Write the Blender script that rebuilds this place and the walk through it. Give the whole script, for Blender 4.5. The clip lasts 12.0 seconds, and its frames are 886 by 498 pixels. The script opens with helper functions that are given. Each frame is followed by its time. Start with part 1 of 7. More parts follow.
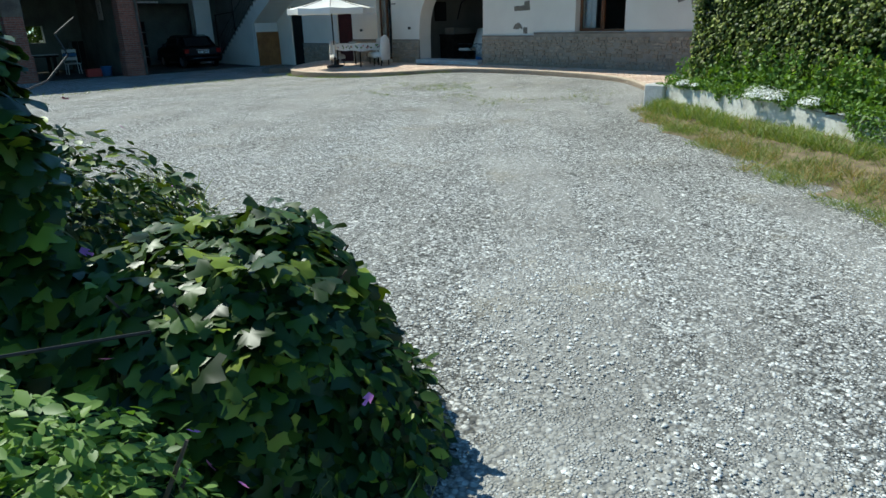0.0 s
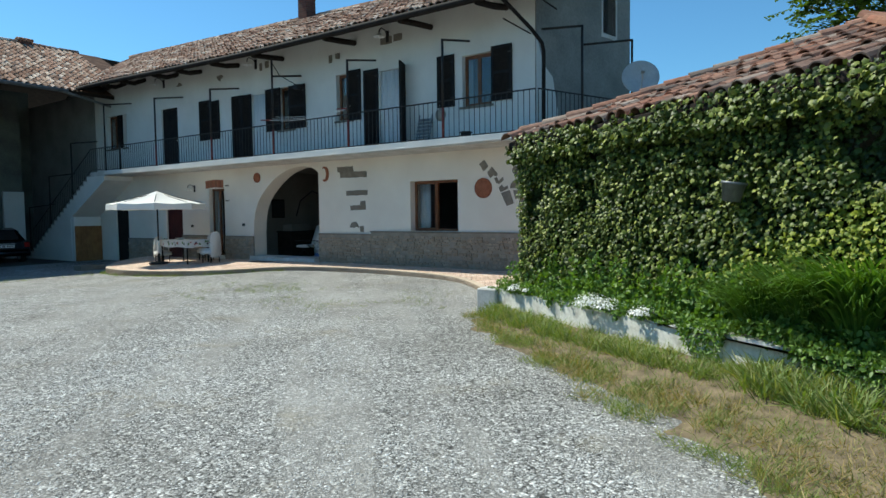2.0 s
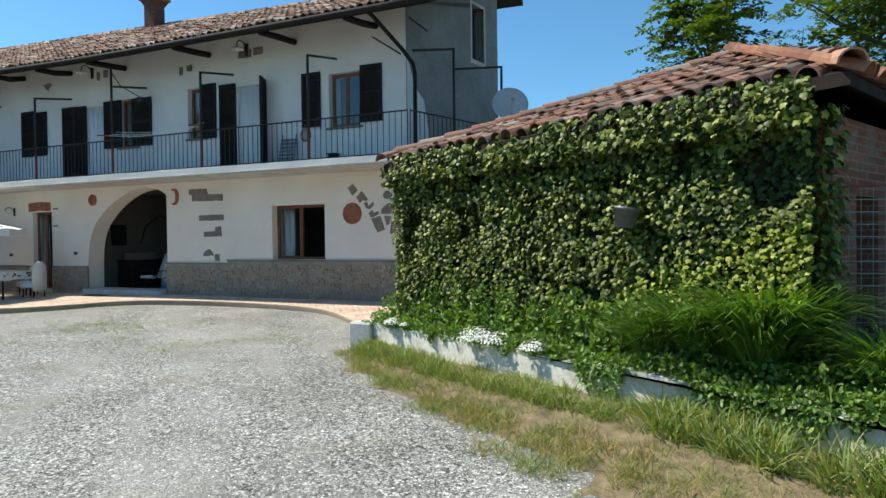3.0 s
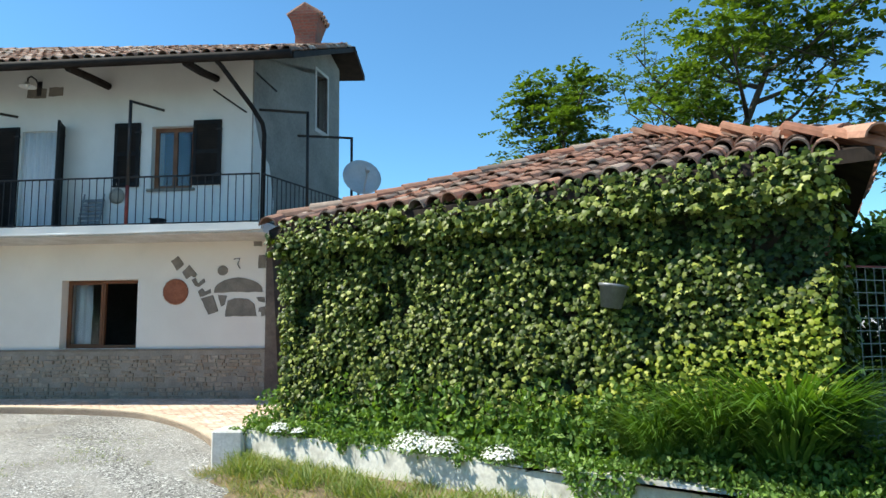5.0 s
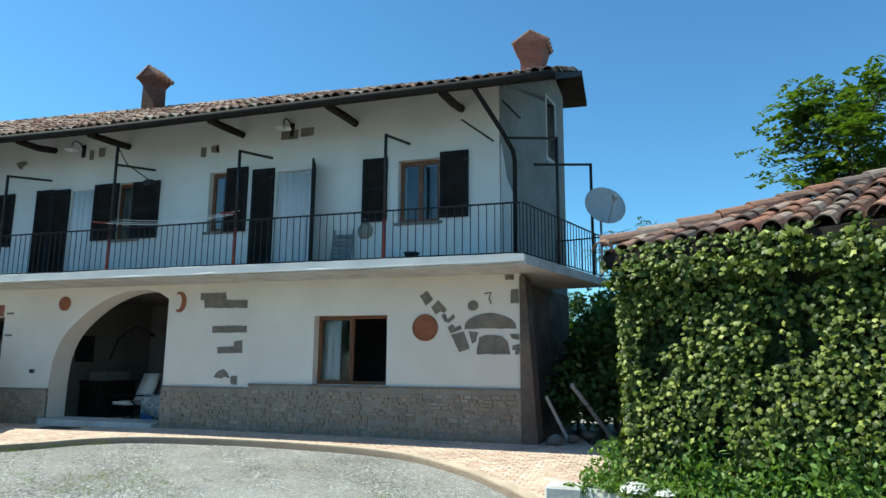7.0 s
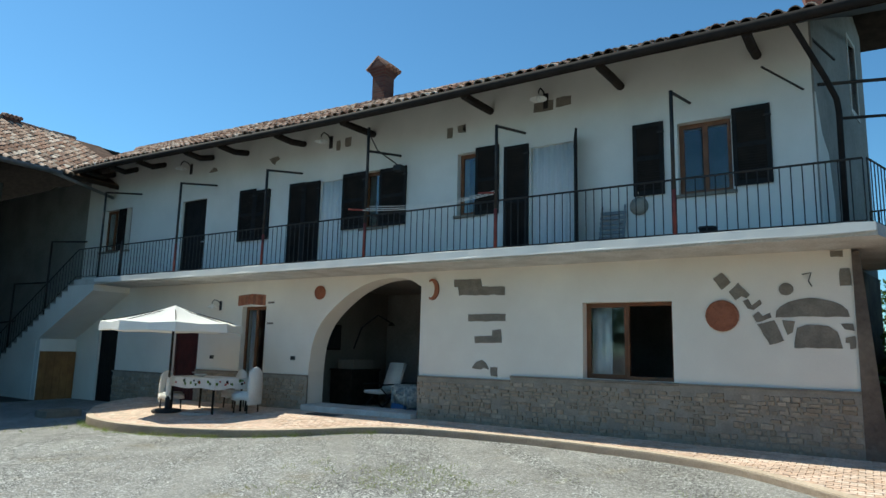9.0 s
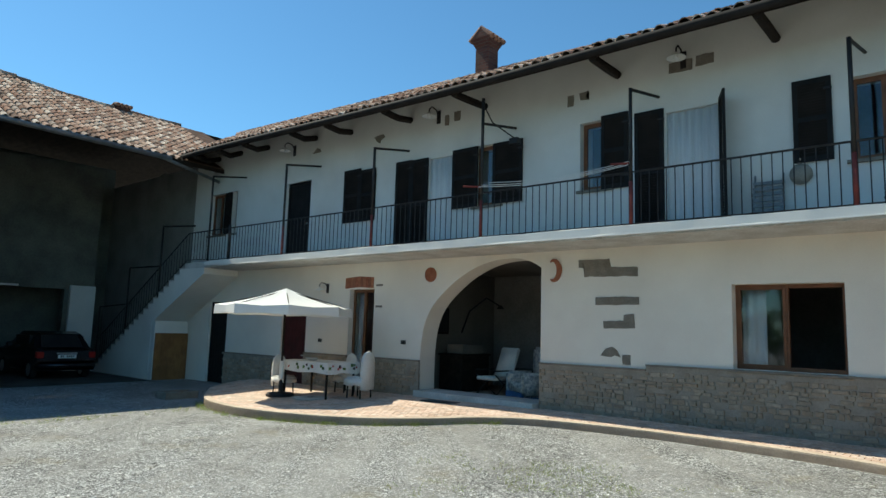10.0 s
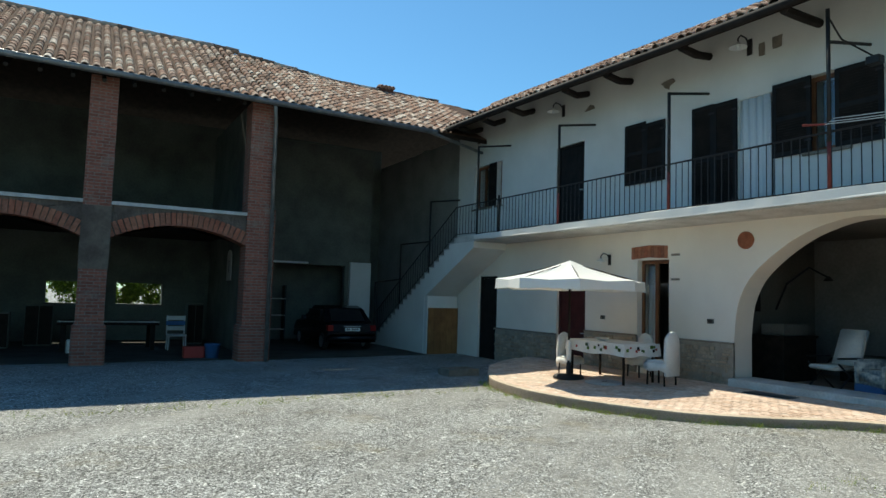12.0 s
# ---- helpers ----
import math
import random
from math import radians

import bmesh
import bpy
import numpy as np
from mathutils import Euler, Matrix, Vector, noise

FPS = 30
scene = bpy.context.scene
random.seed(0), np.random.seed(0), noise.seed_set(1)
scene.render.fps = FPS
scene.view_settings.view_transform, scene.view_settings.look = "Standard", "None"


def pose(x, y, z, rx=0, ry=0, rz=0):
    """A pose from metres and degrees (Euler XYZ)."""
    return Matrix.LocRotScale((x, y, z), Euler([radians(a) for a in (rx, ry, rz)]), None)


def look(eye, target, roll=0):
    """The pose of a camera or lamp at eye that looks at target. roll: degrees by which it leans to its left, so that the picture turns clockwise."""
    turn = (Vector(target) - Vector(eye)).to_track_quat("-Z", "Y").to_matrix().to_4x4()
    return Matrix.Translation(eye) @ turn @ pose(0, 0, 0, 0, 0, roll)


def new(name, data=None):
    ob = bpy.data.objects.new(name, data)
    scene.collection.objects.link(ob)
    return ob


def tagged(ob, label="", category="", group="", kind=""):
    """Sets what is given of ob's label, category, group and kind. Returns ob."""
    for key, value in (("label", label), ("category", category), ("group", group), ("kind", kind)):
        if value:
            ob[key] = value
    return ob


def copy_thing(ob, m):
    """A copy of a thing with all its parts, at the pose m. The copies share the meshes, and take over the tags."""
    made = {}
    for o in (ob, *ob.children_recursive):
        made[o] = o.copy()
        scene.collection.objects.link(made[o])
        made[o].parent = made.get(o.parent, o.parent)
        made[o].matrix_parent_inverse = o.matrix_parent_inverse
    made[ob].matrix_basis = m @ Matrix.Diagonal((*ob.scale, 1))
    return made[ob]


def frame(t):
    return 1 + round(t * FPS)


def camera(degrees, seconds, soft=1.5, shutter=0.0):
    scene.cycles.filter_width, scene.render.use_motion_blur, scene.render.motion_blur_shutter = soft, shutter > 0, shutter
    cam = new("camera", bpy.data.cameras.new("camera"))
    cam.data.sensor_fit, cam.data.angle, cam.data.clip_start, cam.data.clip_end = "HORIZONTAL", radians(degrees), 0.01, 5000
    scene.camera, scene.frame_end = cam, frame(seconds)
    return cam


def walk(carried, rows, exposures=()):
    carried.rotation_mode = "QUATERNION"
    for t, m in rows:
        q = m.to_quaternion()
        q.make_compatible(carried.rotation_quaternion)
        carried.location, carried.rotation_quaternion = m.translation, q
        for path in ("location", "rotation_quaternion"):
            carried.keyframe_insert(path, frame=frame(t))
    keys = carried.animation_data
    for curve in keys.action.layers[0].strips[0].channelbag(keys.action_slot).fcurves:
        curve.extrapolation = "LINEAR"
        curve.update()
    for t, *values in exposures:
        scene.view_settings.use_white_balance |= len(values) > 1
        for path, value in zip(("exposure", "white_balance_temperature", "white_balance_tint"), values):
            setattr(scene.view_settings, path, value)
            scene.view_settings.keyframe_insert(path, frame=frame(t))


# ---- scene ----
cam = camera(68.6, 12.0)
METRES, EYE, TILT, LEAN, TURN = 11.55, 1.37, 0.0, 0.0, -42.4
PATH = [
    (0, (0.065, -0.204, 1.509), (1.298, 1.224, 0.846), -1.6),
    (0.5, (0.409, -0.121, 1.559), (1.801, 1.235, 1.086), -1.2),
    (1, (0.674, -0.042, 1.569), (2.178, 1.244, 1.279), -1.0),
    (1.5, (1.017, 0.136, 1.628), (2.574, 1.378, 1.448), -0.8),
    (2, (1.373, 0.334, 1.627), (2.984, 1.514, 1.514), -0.7),
    (2.5, (1.734, 0.542, 1.604), (3.441, 1.582, 1.529), -0.7),
    (3, (1.992, 0.895, 1.63), (3.816, 1.714, 1.594), -0.7),
    (3.5, (2.146, 1.247, 1.63), (4.075, 1.774, 1.627), -0.8),
    (3.7, (2.266, 1.445, 1.639), (4.222, 1.864, 1.653), -0.7),
    (5.3, (2.907, 3.1, 1.621), (4.889, 3.255, 1.844), -0.7),
    (5.5, (2.973, 3.315, 1.625), (4.946, 3.534, 1.864), -0.5),
    (6, (3.169, 3.866, 1.632), (5.119, 4.211, 1.909), -0.3),
    (6.5, (3.278, 4.395, 1.632), (5.194, 4.874, 1.951), 0.2),
    (7, (3.331, 4.941, 1.639), (5.211, 5.535, 1.972), 0.4),
    (7.5, (3.427, 5.486, 1.635), (5.257, 6.221, 1.973), 0.8),
    (7.7, (3.428, 5.683, 1.636), (5.231, 6.476, 1.98), 0.9),
    (9.3, (3.853, 7.331, 1.552), (5.486, 8.449, 1.842), 1.5),
    (9.5, (3.891, 7.565, 1.547), (5.505, 8.713, 1.825), 1.6),
    (10, (3.998, 8.06, 1.611), (5.514, 9.341, 1.857), 1.7),
    (10.1, (4.002, 8.163, 1.613), (5.564, 9.389, 1.856), 1.0),
    (10.5, (4.033, 8.583, 1.624), (5.473, 9.954, 1.84), 1.6),
    (11, (4.152, 9.199, 1.631), (5.453, 10.705, 1.83), 1.6),
    (11.5, (4.112, 9.421, 1.646), (5.243, 11.061, 1.814), 1.8),
    (12, (4.188, 9.901, 1.636), (5.164, 11.64, 1.779), 1.7),
]
EXPOSURE = [(0, 0.2, 6050, -1), (1.5, 0.2, 6100, 0), (2.5, 0.32, 6350, 3), (3.5, 0.58, 6600, 6), (5.5, 0.82, 6300, 3), (6.5, 0.62, 6100, -1), (7.5, 0.5, 6100, -2), (9.5, 0.28, 6450, 1), (12, 0.33, 6600, 0)]
walk(cam, [(t, look(eye, target, roll)) for t, eye, target, roll in PATH], [(t, stops, kelvin, tint) for t, stops, kelvin, tint in EXPOSURE])

# ---- light ----
SUN_TRAVEL = Vector((0.11, -0.78, -1.0)).normalized()
world = bpy.data.worlds.new("sky")
scene.world = world
world.use_nodes = True
_nt = world.node_tree
_sky = _nt.nodes.new("ShaderNodeTexSky")
_sky.sky_type = "NISHITA"
_sky.sun_disc = False
_sky.sun_elevation = math.asin(-SUN_TRAVEL.z)
_sky.sun_rotation = math.atan2(-SUN_TRAVEL.x, -SUN_TRAVEL.y)
_sky.altitude = 250
_sky.dust_density = 0.15
_sky.ozone_density = 5.0
_mul = _nt.nodes.new("ShaderNodeMix")
_mul.data_type = "RGBA"
_mul.blend_type = "MULTIPLY"
_mul.inputs[0].default_value = 1.0
_mul.inputs[7].default_value = (0.70, 1.0, 1.06, 1)   # clear, deep summer blue
_nt.links.new(_sky.outputs[0], _mul.inputs[6])
_nt.links.new(_mul.outputs[2], _nt.nodes["Background"].inputs[0])
_nt.nodes["Background"].inputs[1].default_value = 0.118
sun = new("sun", bpy.data.lights.new("sun", "SUN"))
sun.data.energy = 5.0
sun.data.angle = radians(0.55)
sun.data.color = (1.0, 0.935, 0.82)
sun.matrix_world = look((0, 0, 30), Vector((0, 0, 30)) + SUN_TRAVEL)


# ---- materials ----
def mat(name, col, rough=0.8, metal=0.0, spec=0.4):
    m = bpy.data.materials.new(name)
    m.use_nodes = True
    b = m.node_tree.nodes["Principled BSDF"]
    b.inputs["Base Color"].default_value = (*col, 1)
    b.inputs["Roughness"].default_value = rough
    b.inputs["Metallic"].default_value = metal
    b.inputs["Specular IOR Level"].default_value = spec
    return m


def coords(m):
    nt = m.node_tree
    for n in nt.nodes:
        if n.bl_idname == "ShaderNodeNewGeometry":
            return n.outputs["Position"]
    return nt.nodes.new("ShaderNodeNewGeometry").outputs["Position"]


def mapped(m, scale):
    nt = m.node_tree
    mp = nt.nodes.new("ShaderNodeMapping")
    mp.inputs["Scale"].default_value = scale if isinstance(scale, tuple) else (scale,) * 3
    nt.links.new(coords(m), mp.inputs["Vector"])
    return mp.outputs[0]


def noise_tex(m, scale, detail=4.0, rough=0.55):
    nt = m.node_tree
    n = nt.nodes.new("ShaderNodeTexNoise")
    n.inputs["Detail"].default_value = detail
    n.inputs["Roughness"].default_value = rough
    n.inputs["Scale"].default_value = 1.0
    nt.links.new(mapped(m, scale), n.inputs["Vector"])
    return n.outputs["Fac"]


def ramp(m, src, stops):
    nt = m.node_tree
    r = nt.nodes.new("ShaderNodeValToRGB")
    els = r.color_ramp.elements
    while len(els) < len(stops):
        els.new(0.5)
    for e, (p, c) in zip(els, stops):
        e.position = p
        e.color = (*c, 1) if len(c) == 3 else c
    nt.links.new(src, r.inputs[0])
    return r.outputs[0]


def mixc(m, a, b, fac, mode="MIX"):
    nt = m.node_tree
    x = nt.nodes.new("ShaderNodeMix")
    x.data_type = "RGBA"
    x.blend_type = mode
    for i, v in ((0, fac), (6, a), (7, b)):
        if isinstance(v, (int, float)):
            x.inputs[i].default_value = v
        elif isinstance(v, tuple):
            x.inputs[i].default_value = (*v, 1)
        else:
            nt.links.new(v, x.inputs[i])
    return x.outputs[2]


def setcol(m, src):
    m.node_tree.links.new(src, m.node_tree.nodes["Principled BSDF"].inputs["Base Color"])


def bump(m, src, strength, dist):
    nt = m.node_tree
    b = nt.nodes.new("ShaderNodeBump")
    b.inputs["Strength"].default_value = strength
    b.inputs["Distance"].default_value = dist
    nt.links.new(src, b.inputs["Height"])
    nt.links.new(b.outputs[0], nt.nodes["Principled BSDF"].inputs["Normal"])


def rnd(m, island=False):
    nt = m.node_tree
    if island:
        coords(m)
        for n in nt.nodes:
            if n.bl_idname == "ShaderNodeNewGeometry":
                return n.outputs["Random Per Island"]
    return nt.nodes.new("ShaderNodeObjectInfo").outputs["Random"]


def rough_mat(name, a, b, scale, rough=0.85, bscale=None, bstr=0.3, bdist=0.01, spec=0.3, metal=0.0, lo=0.35, hi=0.65, mottle=0.6):
    """Two tones mixed by coarse noise, broken by fine noise, with a bump."""
    m = mat(name, a, rough, metal, spec)
    coarse = noise_tex(m, scale)
    fine = noise_tex(m, bscale or scale * 12, 3)
    c = ramp(m, coarse, [(lo, a), (hi, b)])
    c = mixc(m, c, ramp(m, fine, [(0.3, (0.72, 0.72, 0.72)), (0.7, (1.1, 1.1, 1.1))]), mottle, "MULTIPLY")
    setcol(m, c)
    bump(m, fine, bstr, bdist)
    return m


def piece_mat(name, cols, scale=30, rough=0.85, island=False, bstr=0.4, bdist=0.004, spec=0.3):
    """Tone picked piece by piece, with grain."""
    m = mat(name, cols[0], rough, 0, spec)
    stops = [(i / max(1, len(cols) - 1), c) for i, c in enumerate(cols)]
    c = ramp(m, rnd(m, island), stops)
    fine = noise_tex(m, scale, 4)
    big = noise_tex(m, scale * 0.12, 2)
    c = mixc(m, c, ramp(m, fine, [(0.3, (0.6, 0.6, 0.6)), (0.7, (1.15, 1.15, 1.15))]), 0.7, "MULTIPLY")
    c = mixc(m, c, ramp(m, big, [(0.35, (0.75, 0.74, 0.72)), (0.65, (1.05, 1.05, 1.05))]), 0.7, "MULTIPLY")
    setcol(m, c)
    bump(m, fine, bstr, bdist)
    return m


def leaf_mat(name, cols, rough=0.45, trans=0.35, spec=0.4):
    m = mat(name, cols[0], rough, 0, spec)
    stops = [(i / max(1, len(cols) - 1), c) for i, c in enumerate(cols)]
    c = ramp(m, rnd(m, True), stops)
    setcol(m, c)
    nt = m.node_tree
    tr = nt.nodes.new("ShaderNodeBsdfTranslucent")
    lit = mixc(m, c, (1.35, 1.45, 0.35), 1.0, "MULTIPLY")
    nt.links.new(lit, tr.inputs["Color"])
    mx = nt.nodes.new("ShaderNodeMixShader")
    mx.inputs[0].default_value = trans
    nt.links.new(nt.nodes["Principled BSDF"].outputs[0], mx.inputs[1])
    nt.links.new(tr.outputs[0], mx.inputs[2])
    nt.links.new(mx.outputs[0], nt.nodes["Material Output"].inputs[0])
    return m


def gravel_material():
    m = mat("gravel", (0.4, 0.4, 0.4), 0.9, 0, 0.25)
    nt = m.node_tree

    def stones(scale):
        v = nt.nodes.new("ShaderNodeTexVoronoi")
        nt.links.new(mapped(m, scale), v.inputs["Vector"])
        v.inputs["Scale"].default_value = 1.0
        tone = ramp(m, v.outputs["Color"], [(0.15, (0.09, 0.09, 0.085)), (0.38, (0.31, 0.31, 0.30)), (0.6, (0.52, 0.52, 0.50)), (0.82, (0.92, 0.92, 0.89))])
        gap = ramp(m, v.outputs["Distance"], [(0.0, (1.08, 1.08, 1.08)), (0.42, (0.95, 0.95, 0.95)), (0.8, (0.30, 0.29, 0.28))])
        return mixc(m, tone, gap, 1.0, "MULTIPLY"), gap
    fine_c, fine_g = stones(85.0)
    big_c, big_g = stones(42.0)
    pick = ramp(m, noise_tex(m, 9.0, 3), [(0.44, (0, 0, 0)), (0.58, (1, 1, 1))])
    c = mixc(m, fine_c, big_c, pick)
    # dusty bands worn along the way the wheels go
    mp = nt.nodes.new("ShaderNodeMapping")
    mp.inputs["Rotation"].default_value = (0, 0, radians(-44))
    nt.links.new(coords(m), mp.inputs["Vector"])
    mp2 = nt.nodes.new("ShaderNodeMapping")
    mp2.inputs["Scale"].default_value = (0.10, 0.85, 1.0)
    nt.links.new(mp.outputs[0], mp2.inputs["Vector"])
    tr = nt.nodes.new("ShaderNodeTexNoise")
    tr.inputs["Scale"].default_value = 1.0
    tr.inputs["Detail"].default_value = 5.0
    tr.inputs["Roughness"].default_value = 0.65
    nt.links.new(mp2.outputs[0], tr.inputs["Vector"])
    dust = noise_tex(m, 40.0, 5, 0.75)
    dusty = ramp(m, dust, [(0.3, (0.29, 0.28, 0.26)), (0.7, (0.45, 0.44, 0.415))])
    clumps = noise_tex(m, 16.0, 4, 0.8)
    c = mixc(m, c, ramp(m, clumps, [(0.36, (0.52, 0.52, 0.51)), (0.5, (0.92, 0.92, 0.92)), (0.64, (1.32, 1.32, 1.32))]), 1.0, "MULTIPLY")
    c = mixc(m, c, dusty, ramp(m, tr.outputs["Fac"], [(0.47, (0.0, 0.0, 0.0)), (0.58, (0.62, 0.62, 0.62))]))
    spots = noise_tex(m, 0.7, 6, 0.65)
    c = mixc(m, c, ramp(m, spots, [(0.35, (0.72, 0.71, 0.69)), (0.65, (1.0, 1.0, 0.99))]), 1.0, "MULTIPLY")
    moss = noise_tex(m, 0.75, 7, 0.75)
    c = mixc(m, c, (0.26, 0.215, 0.12), ramp(m, moss, [(0.56, (0, 0, 0)), (0.70, (0.42, 0.42, 0.42))]))
    setcol(m, c)
    bump(m, mixc(m, fine_g, big_g, pick), 0.9, 0.012)
    return m


def brick_wall_material(name, a, b, mortar):
    m = mat(name, a, 0.92, 0, 0.25)
    nt = m.node_tree
    sep = nt.nodes.new("ShaderNodeSeparateXYZ")
    nt.links.new(coords(m), sep.inputs[0])
    add = nt.nodes.new("ShaderNodeMath")
    nt.links.new(sep.outputs[0], add.inputs[0])
    nt.links.new(sep.outputs[1], add.inputs[1])
    com = nt.nodes.new("ShaderNodeCombineXYZ")
    nt.links.new(add.outputs[0], com.inputs[0])
    nt.links.new(sep.outputs[2], com.inputs[1])
    br = nt.nodes.new("ShaderNodeTexBrick")
    nt.links.new(com.outputs[0], br.inputs["Vector"])
    br.inputs["Scale"].default_value = 1.0
    br.inputs["Brick Width"].default_value = 0.26
    br.inputs["Row Height"].default_value = 0.075
    br.inputs["Mortar Size"].default_value = 0.008
    br.inputs["Color1"].default_value = (*a, 1)
    br.inputs["Color2"].default_value = (*b, 1)
    br.inputs["Mortar"].default_value = (*mortar, 1)
    big = noise_tex(m, 1.6, 5, 0.65)
    c = mixc(m, br.outputs["Color"], mortar, ramp(m, big, [(0.55, (0, 0, 0)), (0.68, (0.8, 0.8, 0.8))]))
    fine = noise_tex(m, 30, 4)
    c = mixc(m, c, ramp(m, fine, [(0.3, (0.65, 0.65, 0.65)), (0.7, (1.15, 1.15, 1.15))]), 0.8, "MULTIPLY")
    setcol(m, c)
    bump(m, br.outputs["Fac"], -0.6, 0.01)
    return m


M_GRAVEL = gravel_material()
M_STONE_BIT = piece_mat("pebble", [(0.24, 0.24, 0.23), (0.46, 0.46, 0.44), (0.95, 0.95, 0.92), (0.55, 0.53, 0.49), (0.85, 0.85, 0.83), (0.35, 0.34, 0.32)], 60, 0.85, True)
M_EARTH = rough_mat("earth", (0.13, 0.10, 0.06), (0.26, 0.20, 0.12), 7.0, 0.95, 40, 0.6, 0.02)
M_BARNFLOOR = rough_mat("dark_floor", (0.055, 0.05, 0.042), (0.10, 0.09, 0.075), 1.4, 0.95, 30, 0.5, 0.01)
M_PLASTER = rough_mat("white_plaster", (0.77, 0.755, 0.71), (0.68, 0.665, 0.62), 0.8, 0.9, 60, 0.1, 0.002, mottle=0.12)
M_CREAM = rough_mat("cream_plaster", (0.83, 0.775, 0.68), (0.75, 0.69, 0.60), 0.7, 0.9, 60, 0.1, 0.002, mottle=0.12)
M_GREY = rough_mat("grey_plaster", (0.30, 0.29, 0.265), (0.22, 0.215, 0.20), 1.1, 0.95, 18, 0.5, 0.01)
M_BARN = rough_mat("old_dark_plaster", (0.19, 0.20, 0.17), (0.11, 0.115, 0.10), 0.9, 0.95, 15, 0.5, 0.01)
M_CONC = rough_mat("weathered_concrete", (0.62, 0.61, 0.58), (0.48, 0.46, 0.42), 2.2, 0.9, 26, 0.5, 0.008)
M_WASH = rough_mat("stained_whitewash", (0.72, 0.70, 0.64), (0.36, 0.34, 0.28), 3.2, 0.92, 30, 0.4, 0.006, 0.25, 0.0, 0.48, 0.72)
# indoor plaster toned far down, so the porch's dimness sits in its colour
M_DIMROOM = rough_mat("dimmed_room_plaster", (0.23, 0.21, 0.18), (0.17, 0.155, 0.135), 0.8, 0.9, 20, 0.2, 0.004)
M_BLACK = rough_mat("black_paint", (0.018, 0.018, 0.020), (0.028, 0.027, 0.026), 5, 0.5, 60, 0.2, 0.002)
M_BEAM = rough_mat("dark_timber", (0.020, 0.015, 0.012), (0.036, 0.027, 0.021), 6, 0.8, (60, 60, 8), 0.4, 0.004, 0.15)
M_SHUT = rough_mat("dark_shutter_paint", (0.010, 0.0095, 0.0095), (0.020, 0.017, 0.015), 4, 0.65, 50, 0.2, 0.002, 0.2)
M_FRAME = rough_mat("varnished_wood", (0.15, 0.062, 0.028), (0.21, 0.09, 0.042), 5, 0.45, (50, 50, 6), 0.3, 0.002)
M_WOODY = rough_mat("stained_board", (0.33, 0.155, 0.055), (0.24, 0.11, 0.04), 3, 0.7, (40, 40, 5), 0.4, 0.003)
M_RED = rough_mat("red_oxide_paint", (0.24, 0.045, 0.035), (0.16, 0.035, 0.03), 6, 0.6, 50, 0.3, 0.002)
M_MAROON = rough_mat("maroon_door_paint", (0.09, 0.022, 0.02), (0.06, 0.018, 0.016), 4, 0.5, 40, 0.2, 0.002)
M_IRON = rough_mat("wrought_iron", (0.022, 0.021, 0.022), (0.04, 0.034, 0.03), 8, 0.55, 60, 0.3, 0.001, 0.4, 0.3)
M_TILE = piece_mat("roof_tile", [(0.42, 0.255, 0.18), (0.58, 0.41, 0.31), (0.20, 0.13, 0.10), (0.82, 0.68, 0.55), (0.46, 0.28, 0.20), (0.30, 0.18, 0.13)], 14, 0.95, True, spec=0.03)
M_TILE_ONE = piece_mat("roof_tile_piece", [(0.37, 0.18, 0.12), (0.24, 0.155, 0.12), (0.45, 0.25, 0.175), (0.18, 0.14, 0.12), (0.46, 0.36, 0.29)], 14, 0.95, False, spec=0.1)
M_TILE_MIX = piece_mat("roof_tile_red", [(0.42, 0.17, 0.10), (0.26, 0.15, 0.11), (0.48, 0.23, 0.14), (0.22, 0.16, 0.13)], 14, 0.9, True)
M_BRICK = piece_mat("brick", [(0.25, 0.105, 0.07), (0.32, 0.15, 0.10), (0.18, 0.085, 0.06), (0.34, 0.21, 0.155)], 22, 0.9, True)
M_BRICK_ONE = piece_mat("brick_piece", [(0.36, 0.13, 0.08), (0.42, 0.18, 0.11), (0.28, 0.12, 0.08)], 22, 0.9)
M_BRICKWALL = brick_wall_material("brick_wall", (0.33, 0.125, 0.085), (0.22, 0.085, 0.06), (0.27, 0.21, 0.17))
M_MORTAR = rough_mat("mortar", (0.33, 0.30, 0.26), (0.25, 0.23, 0.20), 3, 0.95, 30, 0.5, 0.006)
M_STONEW = piece_mat("plinth_stone", [(0.40, 0.32, 0.235), (0.47, 0.39, 0.30), (0.33, 0.265, 0.195), (0.45, 0.345, 0.25), (0.38, 0.32, 0.255)], 20, 0.9, False, 0.6, 0.008)
M_STONEJ = piece_mat("plinth_stone_far", [(0.40, 0.32, 0.235), (0.47, 0.39, 0.30), (0.33, 0.265, 0.195), (0.45, 0.345, 0.25)], 20, 0.9, True, 0.6, 0.008)
M_PJOINT = rough_mat("tile_joint", (0.60, 0.48, 0.38), (0.52, 0.41, 0.32), 4, 0.95, 35, 0.3, 0.004)
M_KERB = rough_mat("kerb_stone", (0.62, 0.50, 0.38), (0.50, 0.40, 0.30), 2.2, 0.9, 26, 0.4, 0.006)
M_PAN = rough_mat("pan_tile", (0.10, 0.065, 0.05), (0.17, 0.11, 0.08), 3, 0.95, 20, 0.4, 0.01, 0.03)
M_JOINT = rough_mat("stone_joint", (0.37, 0.325, 0.265), (0.28, 0.245, 0.20), 4, 0.95, 35, 0.5, 0.006)
M_PATIO = piece_mat("terrace_tile", [(0.72, 0.52, 0.40), (0.78, 0.60, 0.48), (0.66, 0.46, 0.34), (0.80, 0.66, 0.55)], 16, 0.8, False)
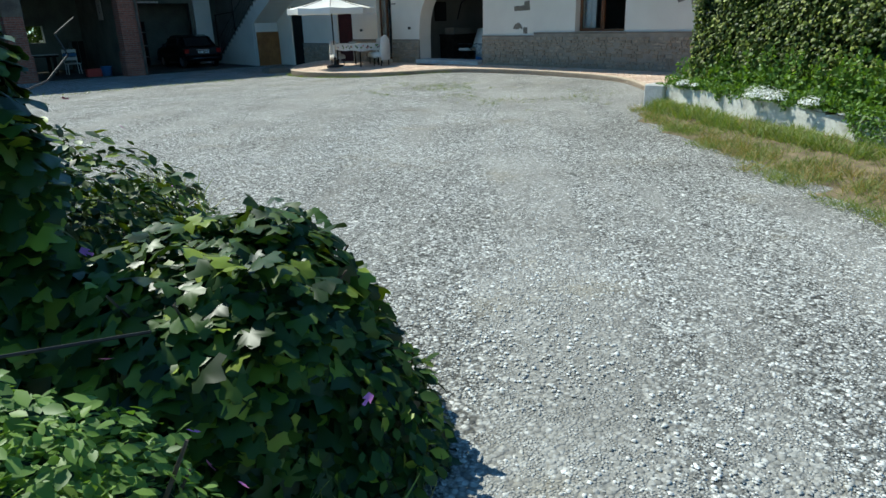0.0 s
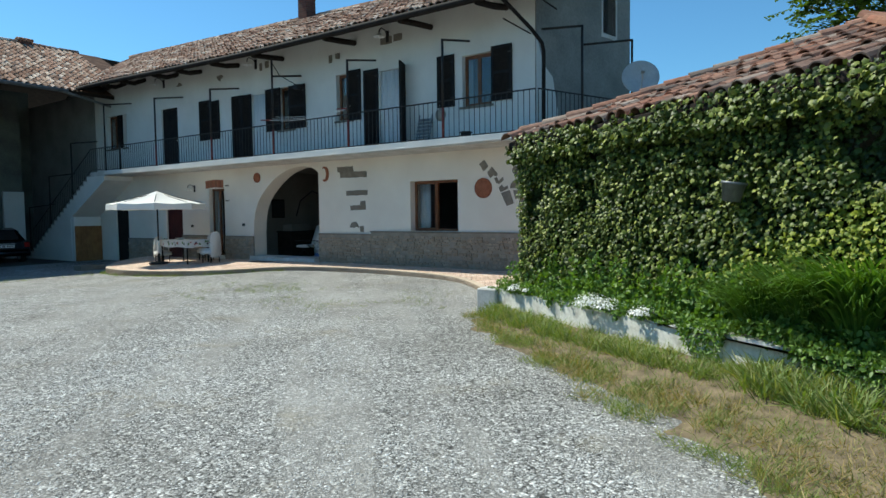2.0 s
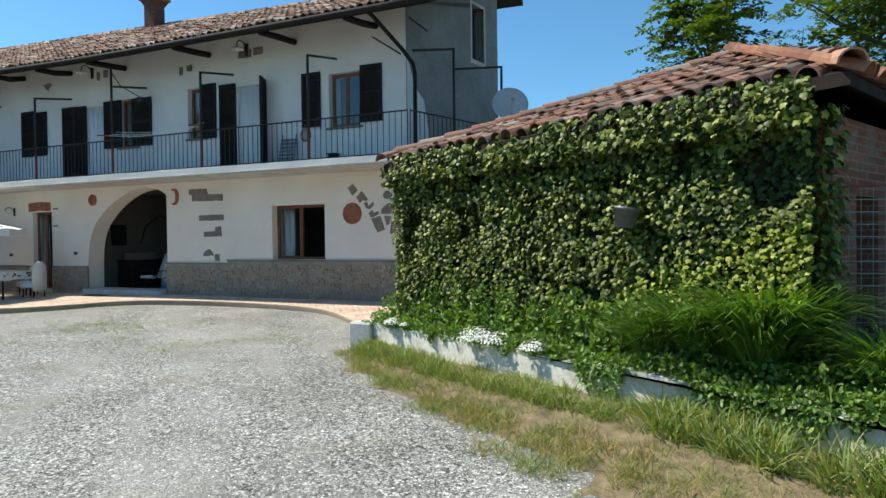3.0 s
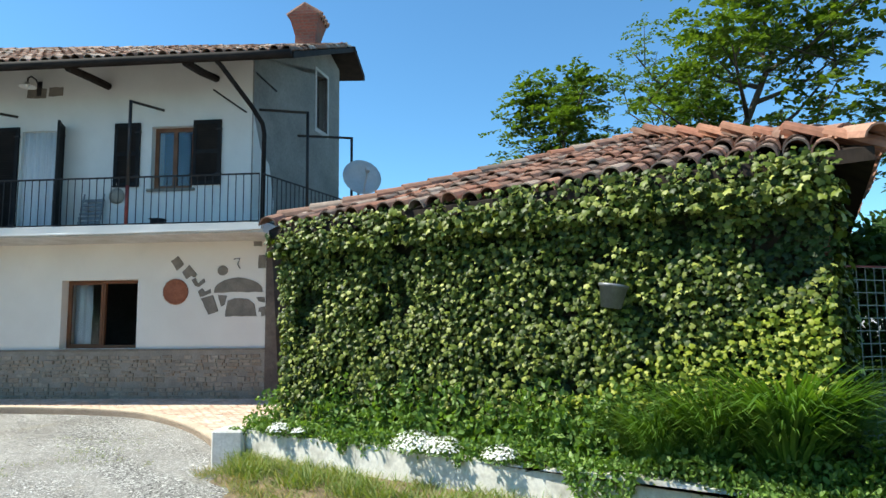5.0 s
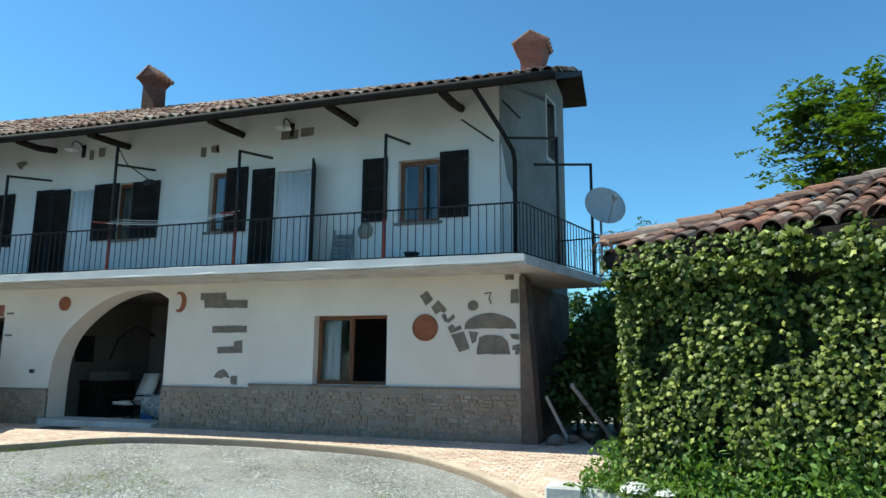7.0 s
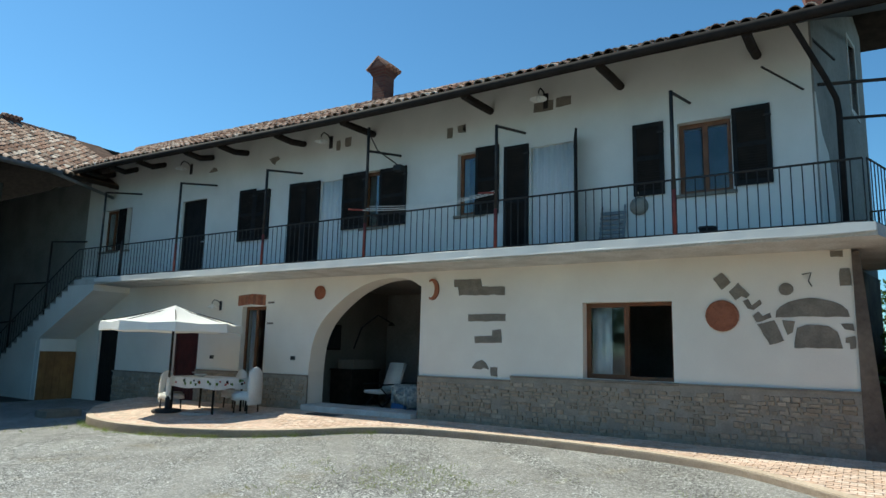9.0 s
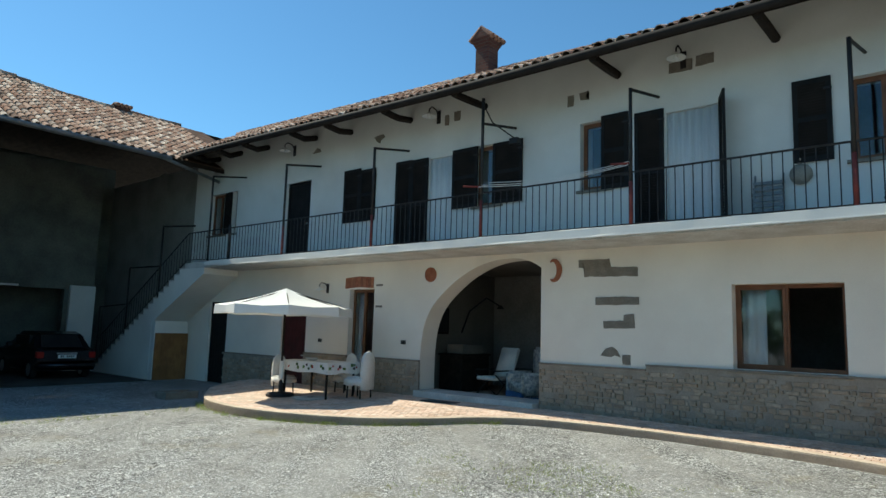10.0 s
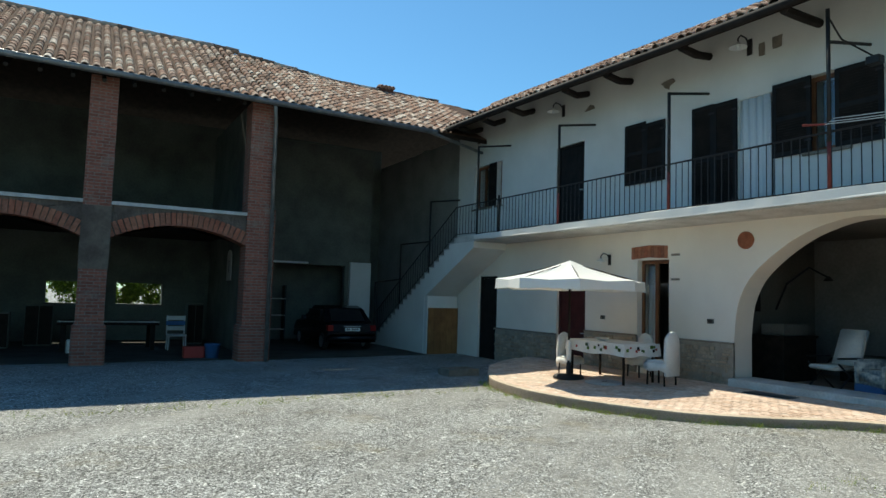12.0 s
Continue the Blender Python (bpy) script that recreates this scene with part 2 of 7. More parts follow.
M_PATIOJ = piece_mat("terrace_tile_far", [(0.72, 0.52, 0.40), (0.78, 0.60, 0.48), (0.66, 0.46, 0.34), (0.80, 0.66, 0.55)], 16, 0.8, True)
M_PATCH = rough_mat("exposed_stone", (0.26, 0.225, 0.18), (0.19, 0.165, 0.135), 6, 0.95, 40, 0.7, 0.01)
M_TERRA = rough_mat("terracotta", (0.36, 0.135, 0.075), (0.28, 0.10, 0.055), 8, 0.8, 60, 0.4, 0.004)
M_CLOTH = rough_mat("white_cloth", (0.80, 0.78, 0.72), (0.72, 0.70, 0.66), 3, 0.95, 60, 0.2, 0.002)
M_CANVAS = rough_mat("cream_canvas", (0.97, 0.96, 0.93), (0.94, 0.93, 0.90), 2, 0.95, 90, 0.15, 0.001)
_nt = M_CANVAS.node_tree
_tr = _nt.nodes.new("ShaderNodeBsdfTranslucent")
_tr.inputs["Color"].default_value = (0.95, 0.90, 0.78, 1)
_mx = _nt.nodes.new("ShaderNodeMixShader")
_mx.inputs[0].default_value = 0.22
_nt.links.new(_nt.nodes["Principled BSDF"].outputs[0], _mx.inputs[1])
_nt.links.new(_tr.outputs[0], _mx.inputs[2])
_nt.links.new(_mx.outputs[0], _nt.nodes["Material Output"].inputs[0])
M_CURTAIN = rough_mat("sheer_curtain", (0.74, 0.74, 0.73), (0.66, 0.66, 0.66), (30, 30, 1), 0.95, 80, 0.1, 0.001)
M_STEEL = mat("galvanised_steel", (0.55, 0.56, 0.57), 0.45, 0.9)
M_GUTTER = rough_mat("dark_gutter", (0.014, 0.012, 0.011), (0.024, 0.02, 0.018), 4, 0.8, 40, 0.2, 0.002, 0.2, 0.0)
M_GUTTERG = rough_mat("grey_gutter", (0.26, 0.26, 0.25), (0.18, 0.18, 0.17), 4, 0.5, 40, 0.2, 0.002, 0.4, 0.5)
M_DISH = rough_mat("grey_dish_paint", (0.55, 0.56, 0.57), (0.48, 0.49, 0.5), 5, 0.5, 60, 0.1, 0.001)
M_POT = rough_mat("grey_zinc", (0.16, 0.17, 0.18), (0.22, 0.23, 0.24), 9, 0.5, 60, 0.3, 0.002, 0.4, 0.4)
M_CAR = mat("car_paint", (0.012, 0.013, 0.018), 0.22, 0.3, 0.6)
M_RUBBER = mat("rubber", (0.018, 0.018, 0.018), 0.85)
M_PLATE = mat("number_plate", (0.78, 0.78, 0.76), 0.5)
M_LAMPRED = mat("red_lens", (0.30, 0.015, 0.012), 0.25)
M_BLUE = mat("blue_plastic", (0.06, 0.16, 0.36), 0.5)
M_REDP = mat("red_plastic", (0.38, 0.04, 0.03), 0.5)
M_GREENP = rough_mat("green_fence_paint", (0.05, 0.13, 0.10), (0.04, 0.10, 0.08), 5, 0.5, 50, 0.1, 0.001)
M_WIRE = mat("galvanised_wire", (0.20, 0.23, 0.20), 0.6, 0.3)
M_BARK = rough_mat("bark", (0.12, 0.095, 0.07), (0.07, 0.055, 0.04), 7, 0.95, (30, 30, 8), 0.8, 0.01)
M_IVY = leaf_mat("ivy_leaf", [(0.014, 0.030, 0.006), (0.06, 0.092, 0.012), (0.15, 0.19, 0.024), (0.026, 0.048, 0.008), (0.36, 0.39, 0.09)], 0.48, 0.10, 0.25)
M_IVYNEW = leaf_mat("young_ivy_leaf", [(0.08, 0.13, 0.012), (0.20, 0.25, 0.02), (0.30, 0.33, 0.035), (0.13, 0.18, 0.02), (0.42, 0.44, 0.08)], 0.5, 0.2, 0.25)
# darker copy of the ivy leaf: depth shade put into the colour
M_IVYSHADED = leaf_mat("shaded_ivy_leaf", [(0.012, 0.026, 0.006), (0.03, 0.055, 0.010), (0.05, 0.08, 0.014)], 0.5, 0.05, 0.3)
M_VINE = leaf_mat("vine_leaf", [(0.010, 0.025, 0.005), (0.025, 0.055, 0.009), (0.06, 0.11, 0.015), (0.014, 0.035, 0.007), (0.24, 0.31, 0.03)], 0.42, 0.12, 0.3)
M_HERB = leaf_mat("herb_leaf", [(0.08, 0.15, 0.03), (0.14, 0.24, 0.05), (0.22, 0.33, 0.07)], 0.5, 0.3)
M_GRASS = leaf_mat("grass_blade", [(0.12, 0.19, 0.04), (0.20, 0.28, 0.07), (0.34, 0.32, 0.13), (0.16, 0.24, 0.05)], 0.6, 0.3)
M_DRY = leaf_mat("dry_grass", [(0.36, 0.25, 0.10), (0.44, 0.34, 0.16), (0.24, 0.24, 0.08), (0.15, 0.20, 0.05)], 0.7, 0.25)
M_REED = leaf_mat("long_leaf", [(0.06, 0.13, 0.02), (0.10, 0.20, 0.035), (0.17, 0.28, 0.05)], 0.45, 0.3)
M_TREE = leaf_mat("tree_leaflet", [(0.055, 0.10, 0.017), (0.095, 0.155, 0.024), (0.15, 0.215, 0.04)], 0.5, 0.35)
M_DARKLEAF = leaf_mat("shade_leaf", [(0.03, 0.07, 0.015), (0.05, 0.10, 0.02), (0.07, 0.13, 0.03)], 0.5, 0.3)
M_WHITEF = mat("white_petal", (0.80, 0.80, 0.76), 0.8)
M_PINK = mat("pink_petal", (0.62, 0.20, 0.50), 0.7)
# brown brick darkened further: the chimneys' backlit side is put into its colour
M_DIMBRICK = brick_wall_material("backlit_brick", (0.13, 0.052, 0.038), (0.08, 0.035, 0.028), (0.10, 0.075, 0.065))
M_RUBBLE = rough_mat("rough_brown_render", (0.19, 0.15, 0.115), (0.11, 0.085, 0.07), 2.2, 0.95, 16, 0.8, 0.02)
# near-black tone standing for the shade in gaps between ivy leaves
M_IVYSHADE = rough_mat("ivy_shadow_wall", (0.022, 0.026, 0.014), (0.04, 0.03, 0.02), 3, 0.95, 30, 0.5, 0.01)
M_GLASS = mat("window_glass", (0.02, 0.025, 0.03), 0.03, 0, 0.5)
M_GLASS.node_tree.nodes["Principled BSDF"].inputs["Transmission Weight"].default_value = 1.0
M_GLASS.node_tree.nodes["Principled BSDF"].inputs["Base Color"].default_value = (0.9, 0.94, 0.95, 1)
M_GLASS.node_tree.nodes["Principled BSDF"].inputs["IOR"].default_value = 1.5


# ---- building helpers ----
def quadbox(bm, x0, x1, y0, y1, z0, z1, m=None):
    vs = [bm.verts.new(((x0, x1)[i & 1], (y0, y1)[i >> 1 & 1], (z0, z1)[i >> 2])) for i in range(8)]
    if m is not None:
        for v in vs:
            v.co = m @ v.co
    for f in ((0, 2, 3, 1), (4, 5, 7, 6), (0, 1, 5, 4), (2, 6, 7, 3), (0, 4, 6, 2), (1, 3, 7, 5)):
        bm.faces.new([vs[i] for i in f])
    return vs


def bevel_all(bm, w, seg=1):
    bmesh.ops.bevel(bm, geom=list(bm.edges), offset=w, segments=seg, affect="EDGES", clamp_overlap=True)


def tube(bm, pts, r, n=6, cap=True):
    """A tube along points; r is one radius or one for each point."""
    rings = []
    pts = [Vector(p) for p in pts]
    for i, p in enumerate(pts):
        a = pts[max(0, i - 1)]
        b = pts[min(len(pts) - 1, i + 1)]
        d = (b - a).normalized()
        u = d.orthogonal() if i == 0 else (u - d * u.dot(d))
        u = u.normalized()
        w = d.cross(u)
        rr = r[i] if isinstance(r, (list, tuple)) else r
        rings.append([bm.verts.new(p + (u * math.cos(k * math.tau / n) + w * math.sin(k * math.tau / n)) * rr) for k in range(n)])
    for a, b in zip(rings, rings[1:]):
        for k in range(n):
            bm.faces.new((a[k], a[(k + 1) % n], b[(k + 1) % n], b[k]))
    if cap:
        bm.faces.new(rings[0][::-1])
        bm.faces.new(rings[-1])


def prism(bm, pts, z0, z1, m=None):
    """A flat outline in x, y pulled from z0 to z1 (numbers, or functions of x and y)."""
    h = lambda z, p: z(*p) if callable(z) else z
    lo = [bm.verts.new((p[0], p[1], h(z0, p))) for p in pts]
    hi = [bm.verts.new((p[0], p[1], h(z1, p))) for p in pts]
    if m is not None:
        for v in lo + hi:
            v.co = m @ v.co
    n = len(pts)
    bm.faces.new(lo[::-1])
    bm.faces.new(hi)
    for i in range(n):
        bm.faces.new((lo[i], lo[(i + 1) % n], hi[(i + 1) % n], hi[i]))


def lathe(bm, prof, n=16, m=None):
    rings = []
    for r, z in prof:
        ring = [bm.verts.new((r * math.cos(k * math.tau / n), r * math.sin(k * math.tau / n), z)) for k in range(n)]
        if m is not None:
            for v in ring:
                v.co = m @ v.co
        rings.append(ring)
    for a, b in zip(rings, rings[1:]):
        for k in range(n):
            bm.faces.new((a[k], a[(k + 1) % n], b[(k + 1) % n], b[k]))
    bm.faces.new(rings[0][::-1])
    bm.faces.new(rings[-1])


def finish(bm, name, smooth=False):
    bmesh.ops.recalc_face_normals(bm, faces=bm.faces)
    me = bpy.data.meshes.new(name)
    bm.to_mesh(me)
    bm.free()
    if smooth:
        for p in me.polygons:
            p.use_smooth = True
    return me


def part(name, bm, material, parent, label="", smooth=False):
    me = finish(bm, name, smooth)
    me.materials.append(material)
    ob = new(name, me)
    ob.parent = parent
    if label:
        tagged(ob, label)
    return ob


def part_box(name, material, parent, dims, label="", m=None, bev=0.0):
    bm = bmesh.new()
    quadbox(bm, *dims, m)
    if bev:
        bevel_all(bm, bev)
    return part(name, bm, material, parent, label)


def part_tube(name, material, parent, pts, r, n=6, label=""):
    bm = bmesh.new()
    tube(bm, pts, r, n)
    return part(name, bm, material, parent, label, n >= 8)


def thing(name, label, category, group="", kind="", m=None):
    ob = new(name)
    ob.empty_display_size = 0.1
    if m is not None:
        ob.matrix_world = m
    return tagged(ob, label, category, group, kind)


def solid(name, bm, material, label, category="", group="", kind="", smooth=False):
    me = finish(bm, name, smooth)
    me.materials.append(material)
    return tagged(new(name, me), label, category, group, kind)


def raw(name, verts, faces, material, smooth=False):
    me = bpy.data.meshes.new(name)
    me.from_pydata(verts, [], faces)
    me.materials.append(material)
    if smooth:
        me.polygons.foreach_set("use_smooth", [True] * len(me.polygons))
    me.update()
    return new(name, me)


def wall_cells(bm, u0, u1, z0, z1, holes, put):
    """Boxes that fill a wall from u0 to u1 and z0 to z1 but for its openings; put(bm, ua, ub, za, zb) lays one."""
    us = sorted({u0, u1, *(min(max(h[i], u0), u1) for h in holes for i in (0, 1))})
    for ua, ub in zip(us, us[1:]):
        mid = (ua + ub) / 2
        zs = [z0]
        for h in sorted((h for h in holes if h[0] < mid < h[1]), key=lambda h: h[2]):
            if h[2] > zs[-1]:
                put(bm, ua, ub, zs[-1], h[2])
            zs.append(h[3])
        if zs[-1] < z1:
            put(bm, ua, ub, zs[-1], z1)


def smooth01(t):
    t = min(1.0, max(0.0, t))
    return t * t * (3 - 2 * t)


def ground_z(x, y):
    """The yard falls towards the barn and rises a little to the terrace kerb."""
    return -0.16 * smooth01((y - 13.0) / 10.0) + 0.085 * smooth01((x - 10.6) / 2.8) * (1 - smooth01((y - 14.5) / 5.0))


def terrace_z(x, y):
    return -0.096 * smooth01((y - 13.0) / 10.0) + 0.11 + 0.10 * smooth01((x - 11.0) / 3.7)


# ---- ground ----
FX = 14.72                 # outer face of the house front
SLAB = 13.62               # outer edge of the balcony
RIDGE_X = 18.2
BED_Z = 0.40               # earth of the raised bed


def eave_z(y):
    return 6.28 + 0.25 * smooth01((y - 14.0) / 13.0)


def ridge_z(y):
    return 8.42 + 0.033 * (y - 6.4)


def make_ground():
    fine = lambda a, b, s: [a + i * s for i in range(int(round((b - a) / s)) + 1)]
    xs = [-900, -300, -100, -40, -15, -6] + fine(-3, 16, 1.0) + [20, 30, 60, 150, 400, 900]
    ys = [-900, -300, -100, -40, -15, -6] + fine(-3, 30, 1.0) + [36, 45, 80, 200, 500, 900]
    verts = [(x, y, ground_z(x, y) + (0.012 * noise.noise((x * 0.7, y * 0.7, 0)) if -4 < x < 17 and -4 < y < 31 else 0)) for y in ys for x in xs]
    w = len(xs)
    faces = [(j * w + i, j * w + i + 1, (j + 1) * w + i + 1, (j + 1) * w + i) for j in range(len(ys) - 1) for i in range(w - 1)]
    return tagged(raw("ground", verts, faces, M_GRAVEL, True), "pale grey gravel courtyard with dusty wheel tracks", "ground", kind="structure")


make_ground()
TERR = [(10.35, 6.05), (11.15, 6.5), (11.95, 7.15), (12.6, 7.85), (13.15, 8.7), (13.45, 9.7), (13.6, 11.0), (13.6, 12.4), (13.4, 13.9), (12.95, 14.75),
        (12.3, 15.4), (11.65, 16.3), (11.2, 17.6), (11.05, 19.0), (11.3, 20.4), (11.8, 21.4)]


def smooth_line(pts, n=4):
    out = []
    P = [Vector((*p, 0)) for p in pts]
    for i in range(len(P) - 1):
        p0, p1, p2, p3 = P[max(i - 1, 0)], P[i], P[i + 1], P[min(i + 2, len(P) - 1)]
        for k in range(n):
            t = k / n
            v = 0.5 * ((2 * p1) + (p2 - p0) * t + (2 * p0 - 5 * p1 + 4 * p2 - p3) * t * t + (3 * p1 - p0 - 3 * p2 + p3) * t ** 3)
            out.append((v.x, v.y))
    out.append(pts[-1])
    return out


EDGE = smooth_line(TERR)
TPOLY = EDGE + [(12.7, 22.7), (13.6, 23.4), (14.75, 23.8), (14.75, 7.0), (16.4, 6.3), (13.0, 5.4), (10.7, 5.6)]


def inside(x, y, poly):
    c = False
    n = len(poly)
    for i in range(n):
        (x1, y1), (x2, y2) = poly[i], poly[i - 1]
        if (y1 > y) != (y2 > y) and x < (x2 - x1) * (y - y1) / (y2 - y1) + x1:
            c = not c
    return c


bm = bmesh.new()
prism(bm, TPOLY, lambda x, y: ground_z(x, y) - 0.1, lambda x, y: terrace_z(x, y) - 0.012)
bmesh.ops.triangulate(bm, faces=[f for f in bm.faces if len(f.verts) > 4], ngon_method="EAR_CLIP")
terrace = solid("terrace", bm, M_PJOINT, "terracotta-tiled terrace along the house with a pale kerb", "terrace", kind="structure")
for i in range(0, len(EDGE) - 2, 2):
    run = EDGE[i : i + 3]
    bm = bmesh.new()
    inner = []
    for k, p in enumerate(run):
        a, b = run[max(0, k - 1)], run[min(2, k + 1)]
        d = Vector((b[0] - a[0], b[1] - a[1])).normalized()
        inner.append((p[0] + d.y * 0.14, p[1] - d.x * 0.14))
    s = 0.012
    prism(bm, run + inner[::-1], lambda x, y: ground_z(x, y) - 0.1, lambda x, y: terrace_z(x, y) + s)
    part("kerb_stone", bm, M_KERB, terrace)

# ---- house front ----
ARCH = smooth_line([(17.69, 1.0), (17.62, 1.6), (17.38, 2.1), (16.9, 2.53), (16.38, 2.84), (15.82, 3.02), (15.3, 3.06), (14.92, 3.0), (14.63, 2.85)], 3)


def fx_box(bm, ya, yb, za, zb, x0=FX, x1=FX + 0.5):
    quadbox(bm, x0, x1, ya, yb, za, zb)


bm = bmesh.new()
wall_cells(bm, 7.1, 14.2, -0.5, 3.2, [(9.63, 11.16, 1.14, 2.45)], fx_box)
wall_cells(bm, 18.0, 27.75, -0.6, 3.2, [(19.2, 20.06, 0.25, 2.52), (21.7, 22.75, -0.2, 1.95), (25.42, 26.4, -0.3, 2.24)], fx_box)
quadbox(bm, FX, FX + 0.5, 17.69, 18.0, -0.6, 3.2)
quadbox(bm, FX, FX + 0.5, 14.2, 14.63, -0.6, 3.2)
m = Matrix(((0, 0, 1, 0), (1, 0, 0, 0), (0, 1, 0, 0), (0, 0, 0, 1)))
for p, q in zip(ARCH, ARCH[1:]):
    prism(bm, [p, q, (q[0], 3.2), (p[0], 3.2)], FX, FX + 0.5, m)
wall_low = solid("wall_front_lower", bm, M_CREAM, "cream plastered ground-floor wall with a wide arch", "wall", kind="structure")

UP_HOLES = [(8.62, 9.46, 4.2, 5.44), (11.28, 12.16, 3.31, 5.44), (13.2, 13.81, 4.25, 5.55), (15.62, 16.3, 4.2, 5.5), (16.9, 17.6, 3.31, 5.42),
            (19.4, 20.25, 4.2, 5.45), (21.8, 22.85, 3.31, 5.5), (25.9, 26.8, 4.3, 5.6), (25.3, 25.55, 4.3, 5.6)]
bm = bmesh.new()
wall_cells(bm, 7.45, 27.75, 3.2, 7.0, UP_HOLES + [(a, a + 2.02, 7.0, 7.0) for a in (10.2, 14.2, 18.3, 23.0)], fx_box)
for v in bm.verts:
    if v.co.z > 6.9:
        v.co.z = eave_z(v.co.y) + (v.co.x - 13.42) / (RIDGE_X - 13.42) * (ridge_z(v.co.y) - eave_z(v.co.y)) - 0.06
wall_up = solid("wall_front_upper", bm, M_PLASTER, "white plastered upper wall of the farmhouse", "wall", kind="structure")

# gable end, skewed to the front
G0, G1 = Vector((FX, 7.42, 0)), Vector((18.75, 6.73, 0))
GD = (G1 - G0).normalized()
GN = Vector((-GD.y, GD.x, 0))
GM = Matrix(((GD.x, GN.x, 0, G0.x), (GD.y, GN.y, 0, G0.y), (0, 0, 1, 0), (0, 0, 0, 1)))
GL = (G1 - G0).length
bm = bmesh.new()


def g_box(bm, a, b, za, zb):
    quadbox(bm, a, b, 0, 0.4, za, zb, GM)


wall_cells(bm, 0.0, GL, -0.5, 6.8, [(2.75, 3.35, 6.15, 6.8)], g_box)
prism(bm, [(0.0, 6.8), (2.75, 6.8), (2.75, 7.55), (3.35, 7.55), (3.35, 6.8), (GL, 6.8), (GL, 8.05), (3.5, 8.28)], 0, 0.4, GM @ Matrix(((1, 0, 0, 0), (0, 0, 1, 0), (0, 1, 0, 0), (0, 0, 0, 1))))
bmesh.ops.triangulate(bm, faces=[f for f in bm.faces if len(f.verts) > 4], ngon_method="EAR_CLIP")
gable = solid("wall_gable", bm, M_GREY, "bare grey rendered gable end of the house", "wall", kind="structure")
bm = bmesh.new()
quadbox(bm, 0.02, GL, -0.02, 0.0, -0.5, 3.1, GM)
part("rough_base", bm, M_RUBBLE, gable, "bare brown rough base of the gable")
bm = bmesh.new()
quadbox(bm, 18.75, 19.1, 6.9, 31.0, -0.5, 7.8)
quadbox(bm, FX + 0.5, 18.75, 30.9, 31.3, -0.5, 7.0)
solid("wall_back", bm, M_GREY, "plain rear wall of the house", "wall", kind="structure")
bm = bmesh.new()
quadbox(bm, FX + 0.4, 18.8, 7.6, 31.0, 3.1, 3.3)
solid("ceiling", bm, M_DIMROOM, "plain plaster ceiling over the ground floor", "ceiling", kind="structure")
bm = bmesh.new()
quadbox(bm, FX + 0.3, 18.8, 7.6, 31.0, -0.3, 0.14)
solid("floor", bm, M_JOINT, "dull tiled floor inside the house", "floor", kind="structure")
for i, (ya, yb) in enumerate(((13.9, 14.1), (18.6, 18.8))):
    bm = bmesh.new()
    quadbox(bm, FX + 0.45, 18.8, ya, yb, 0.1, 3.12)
    solid("wall_porch_%d" % (i + 1), bm, M_DIMROOM, "plastered side wall of the arched porch", "wall", kind="structure")

# balcony slab
bm = bmesh.new()
prism(bm, [(SLAB, 6.78), (17.3, 5.72), (17.6, 6.9), (FX, 7.42), (FX, 26.05), (SLAB, 26.05)], 3.15, 3.31)
bmesh.ops.triangulate(bm, faces=[f for f in bm.faces if len(f.verts) > 4], ngon_method="EAR_CLIP")
slab = solid("balcony_slab", bm, M_CONC, "weathered concrete balcony slab with a flaking white edge", "balcony", kind="structure")
bm = bmesh.new()
n = 60
pts = [(SLAB - 0.045 - 0.02 * random.random(), 6.8 + (24.9 - 6.8) * i / n) for i in range(n + 1)]
prism(bm, pts + [(SLAB + 0.04, 24.93), (SLAB + 0.04, 6.82)], lambda x, y: 3.19 + 0.02 * math.sin(y * 3.1), lambda x, y: 3.325 + 0.02 * noise.noise((y * 2.3, 0, 0)))
bmesh.ops.triangulate(bm, faces=[f for f in bm.faces if len(f.verts) > 4], ngon_method="EAR_CLIP")
part("slab_edge", bm, M_PLASTER, slab, "flaking white painted slab edge")


# ---- roofs ----
def front_roof(u, v):
    """u along the eave in y, v from the gutter (0) to the ridge (1)."""
    z0 = eave_z(u)
    return Vector((13.42 + (RIDGE_X - 13.42) * v, u, z0 + (ridge_z(u) - z0) * v))


def front_deck(u, v):
    """The same slope, cut back to the valley where the barn roof meets it."""
    lo = min(0.95, max(0.0, (0.51 * (u - 26.15) - 0.15) / (ridge_z(u) - eave_z(u))))
    return front_roof(u, lo + (1 - lo) * v)


def barn_ridge(x):
    """The older part of the ridge stands a little higher."""
    return 9.50 if x < 8.2 else 9.38 - 0.28 * smooth01((x - 8.2) / 4.0)


def barn_eave(x):
    return 6.50 - 0.013 * (x - 2.5)


def barn_roof(u, v):
    return Vector((u, 26.15 + 5.6 * v, barn_eave(u) + (barn_ridge(u) - barn_eave(u)) * v))


